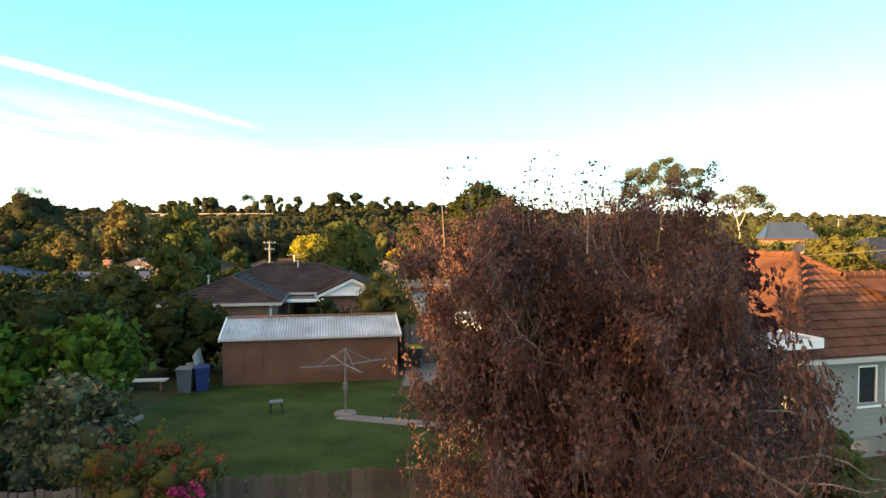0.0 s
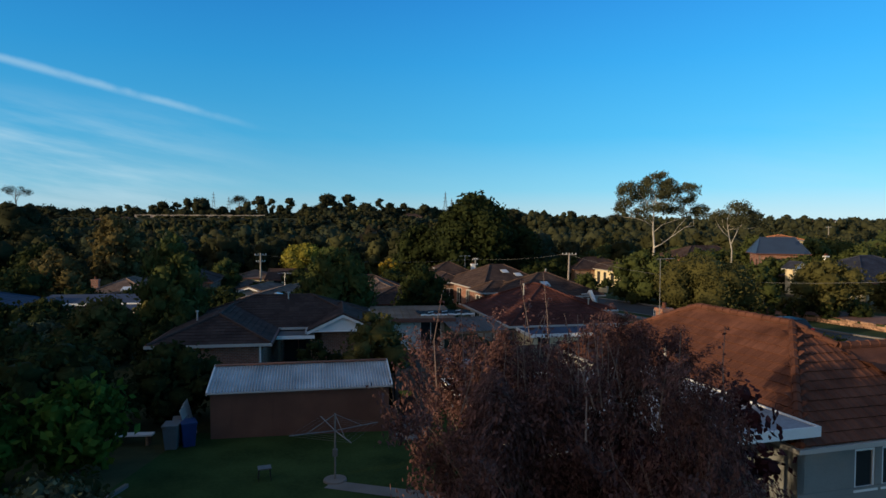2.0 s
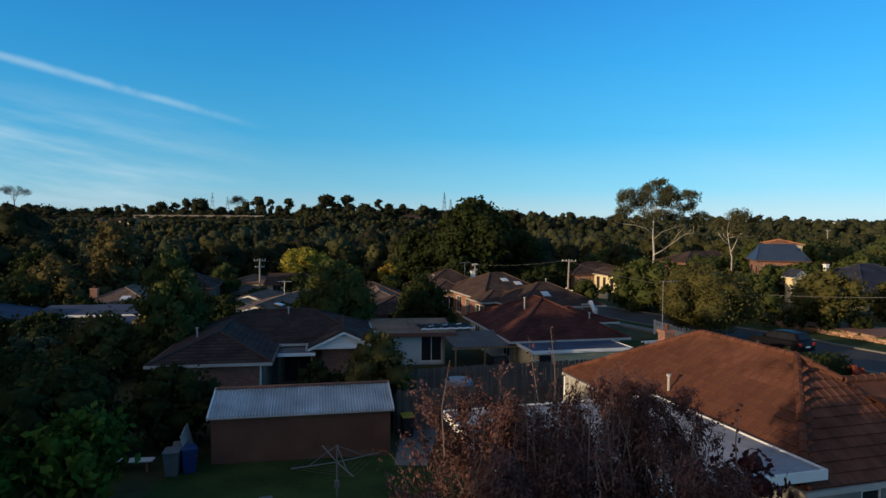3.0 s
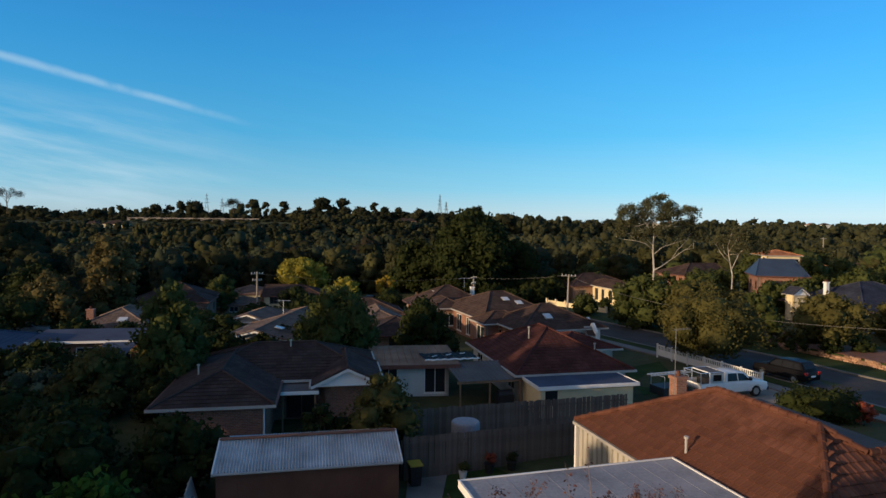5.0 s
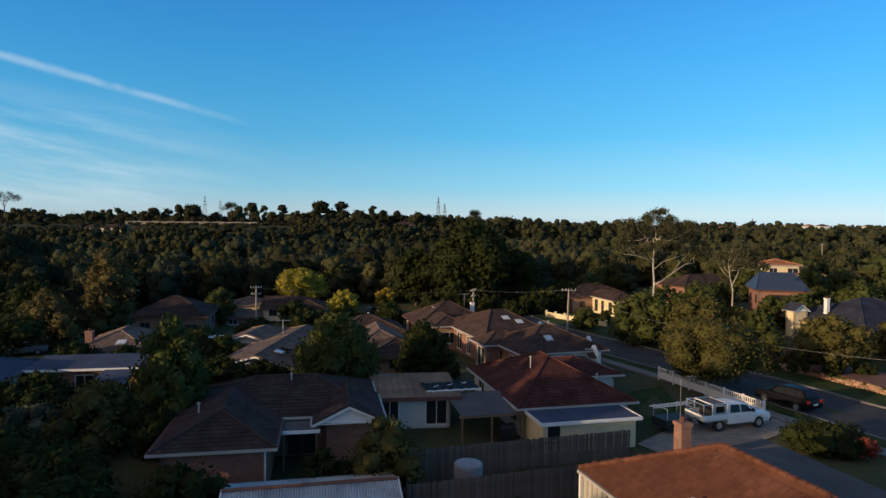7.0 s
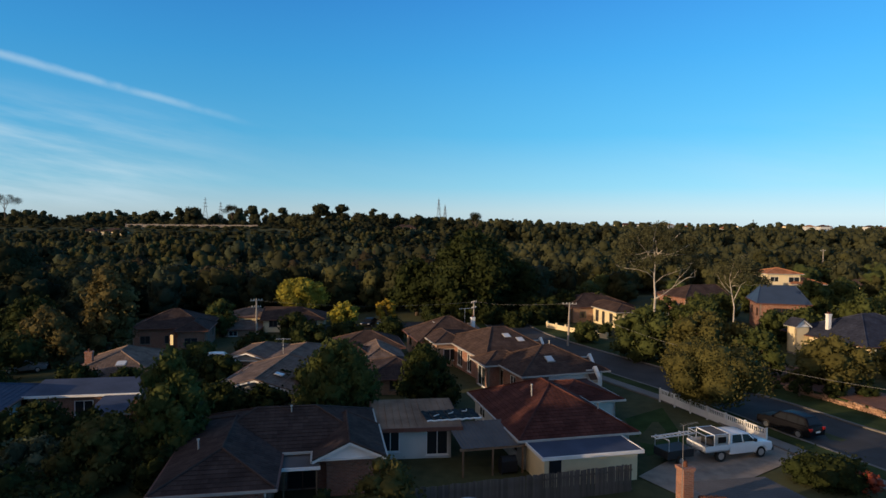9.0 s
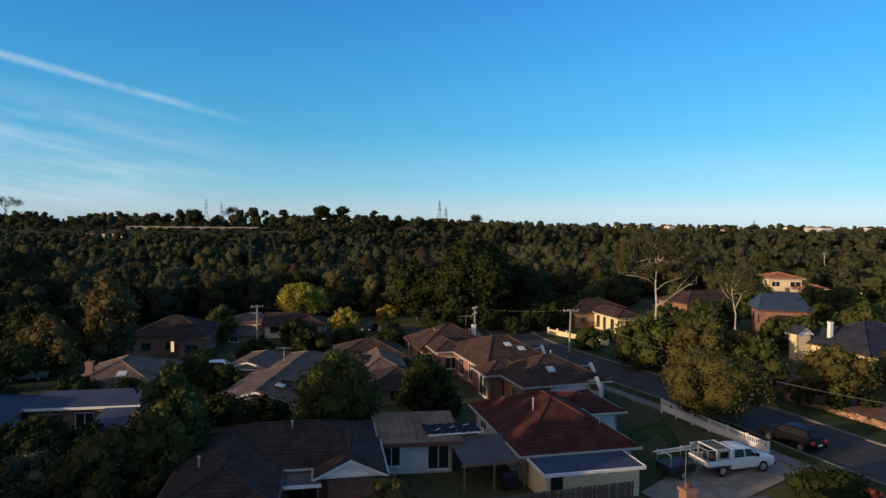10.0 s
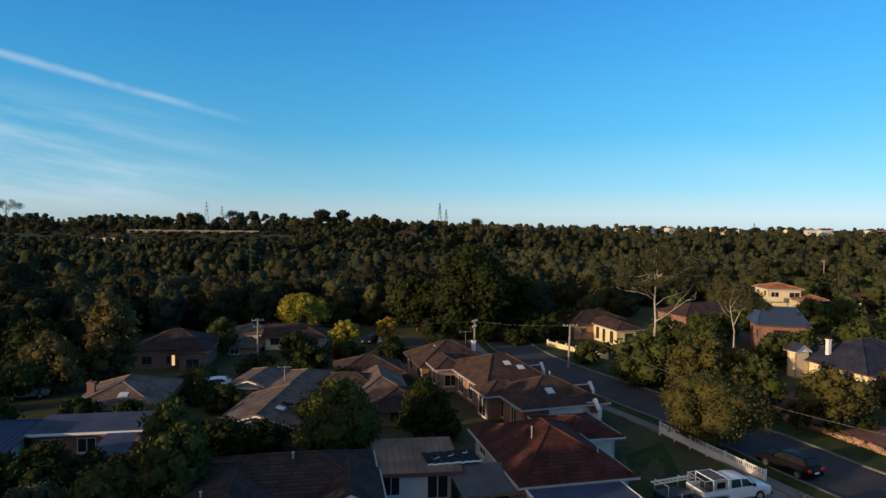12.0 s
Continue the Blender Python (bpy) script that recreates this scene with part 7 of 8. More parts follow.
# stone wall and terrace across the street
STR = [p for p in STREET if 30 < p[1] < 62]
wall_line = beside([p for p in STR if p[1] < 60.5], 7.9)
sw = thing("stone_wall", Matrix.Identity(4), "low sandstone retaining wall above the grass strip", "retaining wall", kind="structure")
def rubble(k):
    """An uneven field stone, about 0.5 m long."""
    r = random.Random(k)
    bm = bmesh.new()
    bmesh.ops.create_cube(bm, size=1.0)
    for v in bm.verts:
        v.co = Vector((v.co.x * 0.5 * r.uniform(0.75, 1.15), v.co.y * 0.34 * r.uniform(0.75, 1.1), v.co.z * 0.24 * r.uniform(0.7, 1.15)))
    bmesh.ops.bevel(bm, geom=list(bm.edges), offset=0.04, segments=1, affect="EDGES")
    me = bpy.data.meshes.new("stone")
    bm.to_mesh(me)
    bm.free()
    me.materials.append(M_STONE)
    return me


stones = [rubble(k) for k in range(7)]
for i in range(len(wall_line) - 1):
    a, b = Vector(wall_line[i]), Vector(wall_line[i + 1])
    d = b - a
    ang = math.degrees(math.atan2(d.y, d.x))
    n = max(1, round(d.length / 0.5))
    for c in range(3):
        for k in range(n):
            if c == 2 and random.random() < 0.3:
                continue
            p = a.lerp(b, (k + 0.5 + (0.5 if c % 2 else 0)) / n)
            ob = new("stone", random.choice(stones))
            ob.parent = sw
            ob.matrix_basis = pose(p.x + random.uniform(-0.06, 0.06), p.y + random.uniform(-0.08, 0.08), ground_z(p.x, p.y) + 0.18 + c * 0.2, random.uniform(-9, 9), random.uniform(-7, 7), ang + random.uniform(-14, 14))
strip("terrace_lawn", beside(STR, 8.0), beside(STR, 16.0), 0.6, M_GRASS, "raised front lawn above the stone wall", "lawn", 0.6)
strip("mulch_bed", beside(STR[-6:], 8.4), beside(STR[-6:], 14.0), 0.64, M_MULCH, "red bark mulch bed below the garden trees", "garden bed", 0.2)
strip("garden_bed", [(35.5, 64), (33, 70), (30, 77)], [(46, 68), (42, 74), (38, 80)], 0.06, M_MULCH, "red bark mulch garden bed under trees", "garden bed")


# ---- vehicles ----
def bevelled(g, width=0.05, seg=2):
    """The geometry welded, with its sharp edges rounded."""
    bm = bmesh.new()
    vs = [bm.verts.new(p) for p in g.v]
    for f in g.f:
        bm.faces.new([vs[i] for i in f])
    bmesh.ops.remove_doubles(bm, verts=bm.verts, dist=0.0005)
    bmesh.ops.recalc_face_normals(bm, faces=bm.faces)
    edges = [e for e in bm.edges if len(e.link_faces) == 2 and e.calc_face_angle(0) > 0.35]
    bmesh.ops.bevel(bm, geom=edges, offset=width, segments=seg, affect="EDGES", profile=0.6)
    out = Geo()
    bm.verts.index_update()
    out.v = [tuple(v.co) for v in bm.verts]
    out.f = [tuple(v.index for v in f.verts) for f in bm.faces]
    out.uv = [(0.0, 0.0)] * sum(len(f) for f in out.f)
    bm.free()
    return out


def side_prism(profile, half, top_in=0.0, z_ref=None):
    """A side profile (x, z) drawn across y; points above z_ref lean in by top_in."""
    g = Geo()
    zs = [z for _, z in profile]
    zr = min(zs) if z_ref is None else z_ref
    zt = max(zs)
    y_at = lambda z: half - top_in * max(0.0, (z - zr) / max(0.01, zt - zr))
    n = len(profile)
    g.face([(x, -y_at(z), z) for x, z in profile])
    g.face([(x, y_at(z), z) for x, z in reversed(profile)])
    for i in range(n):
        (xa, za), (xb, zb) = profile[i], profile[(i + 1) % n]
        g.face([(xa, -y_at(za), za), (xa, y_at(za), za), (xb, y_at(zb), zb), (xb, -y_at(zb), zb)])
    return g


def wheel(parent, x, y, r, w):
    t = part("wheel", bevelled(Geo().tube([(x, y - w / 2, r), (x, y + w / 2, r)], r, 24), 0.03, 2), M_RUBBER, parent, "black rubber tyre")
    s = 1 if y > 0 else -1
    part("rim", Geo().tube([(x, y + s * (w / 2 - 0.04), r), (x, y + s * (w / 2 + 0.012), r)], [r * 0.62, r * 0.58], 18), M_ALLOY, t, "pale alloy rim")
    return t


def side_glass(parent, profile, half, top_in, zr, zt, name="side_window"):
    for s in (-1, 1):
        y_at = lambda z: half + 0.012 - top_in * (z - zr) / (zt - zr)
        pts = [(x, s * y_at(z), z) for x, z in (profile if s < 0 else reversed(profile))]
        part(name, Geo().face(pts), M_CARGLASS, parent, "dark tinted glass")


def car(name, m, paint, label, kind="hatch"):
    """A parked car, its nose along +x, on its wheels at z = 0."""
    c = thing(name, m, label, "car")
    if kind == "suv":
        prof = [(-2.25, 0.32), (2.2, 0.32), (2.28, 0.6), (2.2, 0.92), (1.15, 1.05), (0.5, 1.05), (-2.2, 1.08), (-2.3, 0.7)]
        top = [(1.05, 1.04), (0.35, 1.62), (-0.6, 1.72), (-1.7, 1.66), (-2.15, 1.07)]
        glass = [[(0.82, 1.12), (0.3, 1.52), (-0.25, 1.58), (-0.25, 1.12)], [(-0.32, 1.12), (-0.32, 1.58), (-1.2, 1.58), (-1.2, 1.12)], [(-1.27, 1.12), (-1.27, 1.57), (-1.62, 1.53), (-1.9, 1.14)]]
        wx, r = (1.38, -1.36), 0.35
    else:
        prof = [(-2.1, 0.3), (2.1, 0.3), (2.2, 0.55), (2.1, 0.78), (1.1, 0.92), (-2.0, 0.98), (-2.15, 0.65)]
        top = [(1.05, 0.91), (0.3, 1.38), (-0.5, 1.46), (-1.4, 1.38), (-1.95, 0.97)]
        glass = [[(0.8, 0.98), (0.25, 1.3), (-0.3, 1.35), (-0.3, 0.98)], [(-0.36, 0.98), (-0.36, 1.36), (-1.25, 1.3), (-1.6, 1.0)]]
        wx, r = (1.3, -1.3), 0.31
    body = part("body", bevelled(side_prism(prof, 0.9, 0.06, 0.7), 0.07), paint, c, smooth=True)
    zt = max(z for _, z in top)
    zr = min(z for _, z in top)
    part("cabin", bevelled(side_prism(top, 0.84, 0.2, zr), 0.06), paint, c, smooth=True)
    for gl in glass:
        side_glass(c, gl, 0.84, 0.2, zr, zt)
    wy = lambda z: 0.74 - 0.2 * (z - zr) / (zt - zr)
    (xa, za), (xb, zb) = top[0], top[1]
    f = lambda t: (xa + (xb - xa) * t + 0.03, za + (zb - za) * t + 0.02)
    lo, hi = f(0.12), f(0.9)
    part("windscreen", Geo().face([(lo[0], -wy(lo[1]), lo[1]), (lo[0], wy(lo[1]), lo[1]), (hi[0], wy(hi[1]), hi[1]), (hi[0], -wy(hi[1]), hi[1])]), M_CARGLASS, c, "dark tinted glass")
    (xa, za), (xb, zb) = top[-1], top[-2]
    f2 = lambda t: (xa + (xb - xa) * t - 0.04, za + (zb - za) * t + 0.02)
    lo, hi = f2(0.2), f2(0.88)
    part("rear_window", Geo().face([(lo[0], wy(lo[1]), lo[1]), (lo[0], -wy(lo[1]), lo[1]), (hi[0], -wy(hi[1]), hi[1]), (hi[0], wy(hi[1]), hi[1])]), M_CARGLASS, c, "dark tinted glass")
    for s in (-1, 1):
        part("tail_lamp", bevelled(Geo().box(prof[-1][0] - 0.02, s * 0.72 - 0.14, 0.78, prof[-1][0] + 0.14, s * 0.72 + 0.14, 1.0), 0.02), M_TAIL, c, "red tail lamp")
        part("headlamp", bevelled(Geo().box(prof[2][0] - 0.2, s * 0.66 - 0.16, 0.66, prof[2][0] - 0.02, s * 0.66 + 0.16, 0.8), 0.02), M_ALU, c, "clear headlamp")
        part("mirror", bevelled(Geo().box(0.72, s * 0.98 - 0.1, zr + 0.06, 0.86, s * 0.98 + 0.08, zr + 0.2), 0.02), paint, c)
        for x in wx:
            wheel(c, x, s * 0.8, r, 0.22)
    part("number_plate", Geo().box(prof[-1][0] - 0.03, -0.24, 0.62, prof[-1][0] - 0.01, 0.24, 0.74), M_WHITE, c, "pale blank plate")
    return c


car("suv", pose(27.3, 49.4, ground_z(27.3, 49.4) + 0.04, 0, 0, 113), M_CAR_BLACK, "black suv parked at the kerb, tail towards the houses", "suv")
car("parked_car", pose(-27.0, 77.5, ground_z(-27, 77.5) + 0.02, 0, 0, 195), M_CAR_WHITE, "white car parked beside a hedge")
car("parked_car", pose(-8.4, 111.0, ground_z(-8.4, 111) + 0.05, 0, 0, 260), M_CAR_SILVER, "silver car parked below the golden tree")
car("parked_car", pose(-11.2, 112.0, ground_z(-11, 112) + 0.05, 0, 0, 255), M_CAR_BLACK, "dark car parked below the golden tree")
car("parked_car", pose(-50.5, 71.5, ground_z(-50, 71) + 0.02, 0, 0, 20), M_CAR_SILVER, "silver car parked under the flat pine")
car("parked_car", pose(-46.0, 72.5, ground_z(-46, 72) + 0.02, 0, 0, 25), M_GREY, "grey car parked under the flat pine")


def ute(m):
    c = thing("ute", m, "white dual-cab ute with an aluminium tray and ladder rack", "ute")
    hood = [(-0.95, 0.42), (2.5, 0.42), (2.62, 0.7), (2.55, 1.0), (1.45, 1.13), (0.9, 1.13), (-0.95, 1.13)]
    part("body", bevelled(side_prism(hood, 0.92, 0.05, 0.8), 0.06), M_CAR_WHITE, c, smooth=True)
    top = [(1.4, 1.12), (0.72, 1.72), (-0.1, 1.8), (-0.72, 1.78), (-0.93, 1.12)]
    part("cabin", bevelled(side_prism(top, 0.88, 0.2, 1.12), 0.06), M_CAR_WHITE, c, smooth=True)
    for gl in ([(1.1, 1.18), (0.68, 1.62), (0.18, 1.68), (0.18, 1.18)], [(0.1, 1.18), (0.1, 1.68), (-0.62, 1.68), (-0.74, 1.18)]):
        side_glass(c, gl, 0.88, 0.2, 1.12, 1.8)
    part("windscreen", Geo().face([(1.38, -0.78, 1.2), (1.38, 0.78, 1.2), (0.8, 0.64, 1.7), (0.8, -0.64, 1.7)]), M_CARGLASS, c, "dark glass")
    tray = part("tray", bevelled(Geo().box(-2.95, -0.95, 0.72, -1.0, 0.95, 0.82), 0.01, 1), M_ALU, c, "aluminium tray")
    for x0, y0, x1, y1 in ((-2.95, -0.97, -1.0, -0.93), (-2.95, 0.93, -1.0, 0.97), (-2.97, -0.93, -2.93, 0.93)):
        part("side_board", Geo().box(x0, y0, 0.82, x1, y1, 1.14), M_CAR_WHITE, tray)
    for x in (-1.02, -2.9):
        for s in (-1, 1):
            part("rack_post", Geo().tube([(x, s * 0.9, 0.82), (x, s * 0.86, 1.85)], 0.03, 8), M_ALU, tray)
        part("rack_bar", Geo().tube([(x, -0.92, 1.85), (x, 0.92, 1.85)], 0.03, 8), M_ALU, tray)
    for s in (-1, 1):
        part("rack_rail", Geo().tube([(-2.9, s * 0.86, 1.85), (-1.02, s * 0.86, 1.85)], 0.03, 8), M_ALU, tray)
    part("canopy_top", bevelled(Geo().box(-2.2, -0.9, 1.8, -1.05, 0.9, 1.86), 0.02, 1), M_STEEL_GREY, tray, "grey canopy sheet")
    part("canopy_wall", Geo().box(-2.2, -0.92, 1.14, -1.05, -0.89, 1.8), M_ALU, tray)
    part("canopy_window", Geo().box(-1.95, -0.935, 1.28, -1.3, -0.922, 1.7), M_CARGLASS, tray)
    for x in (-1.03, -2.22):
        part("canopy_frame", Geo().tube([(x, -0.93, 0.82), (x, -0.91, 1.84), (x, 0.91, 1.84), (x, 0.93, 0.82)], 0.05, 6), M_CAR_WHITE, tray, "white steel frame")
    part("headboard", Geo().box(-1.05, -0.9, 0.83, -1.0, 0.9, 1.0), M_ALU, tray)
    part("tool_box", bevelled(Geo().box(-2.0, -0.7, 0.83, -1.15, 0.7, 1.35), 0.02, 1), M_BLACK, tray, "black tool box")
    for s in (-1, 1):
        for x in (1.62, -1.66):
            wheel(c, x, s * 0.8, 0.39, 0.25)
        part("mirror", bevelled(Geo().box(0.95, s * 1.02 - 0.1, 1.2, 1.1, s * 1.02 + 0.1, 1.4), 0.02), M_BLACK, c)
        part("headlamp", bevelled(Geo().box(2.42, s * 0.7 - 0.16, 0.8, 2.6, s * 0.7 + 0.16, 0.98), 0.02), M_ALU, c)
        part("wheel_arch", Geo().tube([(1.62 + 0.5 * math.cos(a), s * 0.925, 0.39 + 0.5 * math.sin(a)) for a in [math.pi * k / 8 for k in range(9)]], 0.035, 5), M_CAR_WHITE, c)
    part("bumper", bevelled(Geo().box(2.5, -0.9, 0.4, 2.72, 0.9, 0.66), 0.04), M_BLACK, c)
    return c


ute(pose(20.15, 44.15, ground_z(20, 44) + 0.07, 0, 0, 15.0))
tr = thing("trailer", pose(15.7, 43.2, ground_z(15.7, 43) + 0.03, 0, 0, 20.0), "dark box trailer with an aluminium ladder on top", "trailer")
part("box", bevelled(Geo().box(-1.1, -0.7, 0.4, 1.1, 0.7, 0.95), 0.02, 1), M_BLACK, tr)
part("drawbar", Geo().tube([(1.1, -0.5, 0.45), (2.0, 0, 0.45)], 0.04, 6).tube([(1.1, 0.5, 0.45), (2.0, 0, 0.45)], 0.04, 6), M_GREY, tr)
for s in (-1, 1):
    wheel(tr, -0.1, s * 0.78, 0.3, 0.18)
    part("rack_hoop", Geo().tube([(s * 1.0, -0.68, 0.95), (s * 1.0, -0.68, 1.7), (s * 1.0, 0.68, 1.7), (s * 1.0, 0.68, 0.95)], 0.025, 6), M_ALU, tr)
ld = thing("ladder", pose(15.7, 43.2, ground_z(15.7, 43) + 0.03, 0, 0, 20.0), "aluminium ladder lying on the trailer rack", "ladder")
for s in (-1, 1):
    part("stile", Geo().box(-1.7, s * 0.22 - 0.03, 1.73, 1.6, s * 0.22 + 0.03, 1.81), M_ALU, ld)
for k in range(11):
    part("rung", Geo().tube([(-1.6 + k * 0.31, -0.19, 1.77), (-1.6 + k * 0.31, 0.19, 1.77)], 0.02, 6), M_ALU, ld)

# ---- yard things ----
ho = thing("clothes_hoist", pose(-3.35, 21.3, ground_z(-3.3, 21.3) + 0.03), "galvanised rotary clothes hoist on a concrete foot", "clothes hoist")
part("foot", Geo().tube([(0, 0, -0.05), (0, 0, 0.08)], [0.42, 0.38], 18), M_CONCRETE, ho, "round concrete foot")
part("pole", Geo().tube([(0, 0, 0.05), (0, 0, 2.3)], 0.03, 10), M_GALV, ho)
part("crank_box", bevelled(Geo().box(-0.08, -0.07, 0.85, 0.08, 0.07, 1.1), 0.02), M_GREY, ho)
tips = []
for k in range(4):
    a = math.radians(28 + 90 * k)
    e = Vector((math.cos(a) * 1.55, math.sin(a) * 1.55, 1.78))
    tips.append(e)
    part("arm", Geo().tube([(0, 0, 1.72), e], 0.018, 6), M_GALV, ho)
    part("stay", Geo().tube([(0, 0, 2.28), e * 0.62 + Vector((0, 0, 0.66))], 0.012, 5), M_GALV, ho)
for f in (0.45, 0.65, 0.82, 1.0):
    for k in range(4):
        p, q = tips[k], tips[(k + 1) % 4]
        part("line", Geo().tube([Vector((p.x * f, p.y * f, p.z)), Vector((q.x * f, q.y * f, q.z))], 0.003, 4), M_CABLE, ho)
st = thing("garden_stool", pose(-5.75, 21.4, ground_z(-5.7, 21.4) + 0.02, 0, 0, 20), "small grey metal garden stool on the lawn", "stool")
part("seat", bevelled(Geo().box(-0.22, -0.18, 0.42, 0.22, 0.18, 0.46), 0.012), M_GREY, st)
for sx in (-1, 1):
    for sy in (-1, 1):
        part("leg", Geo().tube([(sx * 0.17, sy * 0.13, 0.42), (sx * 0.21, sy * 0.17, 0.0)], 0.014, 6), M_BLACK, st)


def wheelie_bin(x, y, rot, body, lid, label):
    b = thing("wheelie_bin", pose(x, y, ground_z(x, y) + 0.03, 0, 0, rot), label, "bin")
    g = Geo()
    lo = [(-0.22, -0.26, 0.06), (0.22, -0.26, 0.06), (0.22, 0.26, 0.06), (-0.22, 0.26, 0.06)]
    hi = [(-0.29, -0.34, 0.98), (0.29, -0.34, 0.98), (0.29, 0.36, 0.98), (-0.29, 0.36, 0.98)]
    for i in range(4):
        j = (i + 1) % 4
        g.face([lo[i], lo[j], hi[j], hi[i]])
    g.face(lo[::-1]).face(hi)
    part("body", bevelled(g, 0.025), body, b)
    part("lid", bevelled(Geo().box(-0.31, -0.38, 0.985, 0.31, 0.38, 1.06), 0.025), lid, b)
    for s in (-1, 1):
        part("wheel", Geo().tube([(s * 0.2 - 0.03, 0.3, 0.1), (s * 0.2 + 0.03, 0.3, 0.1)], 0.1, 12), M_RUBBER, b)
    part("handle", Geo().tube([(-0.25, 0.42, 0.95), (0.25, 0.42, 0.95)], 0.02, 6), body, b)


wheelie_bin(-1.35, 29.7, 15, M_BLACK, M_YELLOW, "dark wheelie bin with a yellow lid beside the shed")
wheelie_bin(-9.85, 25.3, 30, M_BLUE, M_BLUE, "blue wheelie bin beside the shed")
wheelie_bin(-10.35, 24.95, 10, M_GREY, M_GREY, "grey wheelie bin beside the shed")
wheelie_bin(-10.3, 25.7, 20, M_BLUE, M_GREY, "blue bin with a grey lid beside the shed")
hp = thing("board_stack", pose(-9.7, 26.3, ground_z(-9.7, 26.3), 0, 0, 100), "pale boards leaning against the shed", "boards")
for k in range(3):
    part("board", put(Geo().box(-0.4, 0, 0, 0.4, 0.03, 1.5), pose(k * 0.5 - 0.5, 0.25 + 0.04 * k, 0.05, -15, 0, 0)), M_GUTTER, hp)
bn = thing("garden_bench", pose(-12.4, 25.6, ground_z(-12.4, 25.6), 0, 0, 5), "low pale timber garden bench under the trees", "bench")
part("seat", Geo().box(-1.0, -0.2, 0.4, 1.0, 0.2, 0.46), M_WHITE, bn)
for s in (-1, 1):
    part("leg", Geo().box(s * 0.8 - 0.05, -0.18, 0, s * 0.8 + 0.05, 0.18, 0.4), M_WOOD, bn)
single("garden_edging", Geo().box(-0.06, -1.2, 0, 0.06, 1.2, 0.12), M_CONCRETE, pose(-10.2, 19.5, ground_z(-10.2, 19.5), 0, 0, -8), "pale concrete garden edging along the lawn", "edging")


def flower_pot(x, y, w, h, mt, label, leaf=None):
    p = thing("plant_pot", pose(x, y, ground_z(x, y) + 0.02), label, "plant pot")
    part("pot", Geo().tube([(0, 0, 0), (0, 0, h), (0, 0, h + 0.03), (0, 0, h - 0.02)], [w * 0.36, w * 0.5, w * 0.54, w * 0.44], 14, False).tube([(0, 0, h - 0.06), (0, 0, h - 0.03)], w * 0.43, 14), mt, p)
    if leaf:
        rng = np.random.default_rng(int(x * 100) % 997)
        v, q = foliage(rng, [(rng.normal() * 0.12, rng.normal() * 0.12, h + 0.15 + 0.2 * rng.random(), 0.2) for _ in range(6)], 0.07, 900, 0.5)
        part("plant", quad_mesh("plant", v, q, leaf), None, p)


flower_pot(0.9, 30.4, 0.4, 0.35, M_WHITE, "white plant pot on the side lawn", L_MID)
flower_pot(2.2, 30.9, 0.5, 0.45, M_BLACK, "dark pot with a red flowering plant by the fence", L_FLOWER_O)
flower_pot(3.3, 31.1, 0.5, 0.4, M_BLACK, "dark pot with a green plant by the fence", L_DARK)
tb = thing("laundry_tub", pose(2.3, 27.9, ground_z(2.3, 27.9) + 0.02, 0, 0, 15), "white plastic tub on the side lawn", "tub")
part("tub", bevelled(Geo().box(-0.36, -0.24, 0, 0.36, 0.24, 0.3), 0.03), M_WHITE, tb)
part("rim", Geo().box(-0.4, -0.28, 0.3, 0.4, -0.2, 0.33).box(-0.4, 0.2, 0.3, 0.4, 0.28, 0.33).box(-0.4, -0.2, 0.3, -0.32, 0.2, 0.33).box(0.32, -0.2, 0.3, 0.4, 0.2, 0.33), M_WHITE, tb)
tank = thing("white_tank", pose(1.2, 33.7, ground_z(1.2, 33.7)), "round pale plastic tank behind the fence", "tank")
part("tank", bevelled(Geo().tube([(0, 0, 0), (0, 0, 1.75)], 0.75, 24), 0.12, 3), M_STEEL_PALE, tank, smooth=True)

# flowering bush at the near fence
SEED[0] = 300
fb = tree("flowering_bush", -4.9, 10.3, 2.8, 1.25, L_OLIVE, M_BARK, "flowering bush with pink and orange-red blooms", 0.3, 26, 0.06, 700, "vase", core=0.45, category="shrub")
rng = np.random.default_rng(41)
pts = [(rng.normal() * 0.75, rng.normal() * 0.5, rng.uniform(1.9, 2.75), rng.uniform(0.05, 0.11)) for _ in range(38)]
v, q = foliage(rng, pts, 0.045, 4200, 0.0)
part("blossom", quad_mesh("blossom", v, q, L_FLOWER_O), None, fb, "orange-red blooms")
pts = [(-0.8 + rng.normal() * 0.2, -0.2 + rng.normal() * 0.2, rng.uniform(1.9, 2.3), rng.uniform(0.06, 0.1)) for _ in range(14)]
v, q = foliage(rng, pts, 0.045, 4200, 0.0)
part("blossom", quad_mesh("blossom", v, q, L_FLOWER), None, fb, "bright pink blooms")
tree("shrub", 23.7, 39.4, 1.9, 2.4, L_DARK, M_BARK, "dark green rounded front-garden shrub", 0.2, 22, 0.14, 180, category="shrub")
tree("shrub", 25.3, 37.9, 1.5, 0.9, L_FLOWER_O, M_BARK, "small red-leaved front-garden shrub", 0.2, 10, 0.1, 220, category="shrub")
tree("shrub", 5.6, 12.2, 3.0, 1.2, L_DARK, M_BARK, "dark green shrub at the corner of the white house", 0.2, 14, 0.1, 250, category="shrub")
tree("shrub", 8.4, 13.6, 2.2, 1.1, L_MID, M_BARK, "green shrub below the weatherboard wall", 0.2, 14, 0.1, 250, category="shrub")

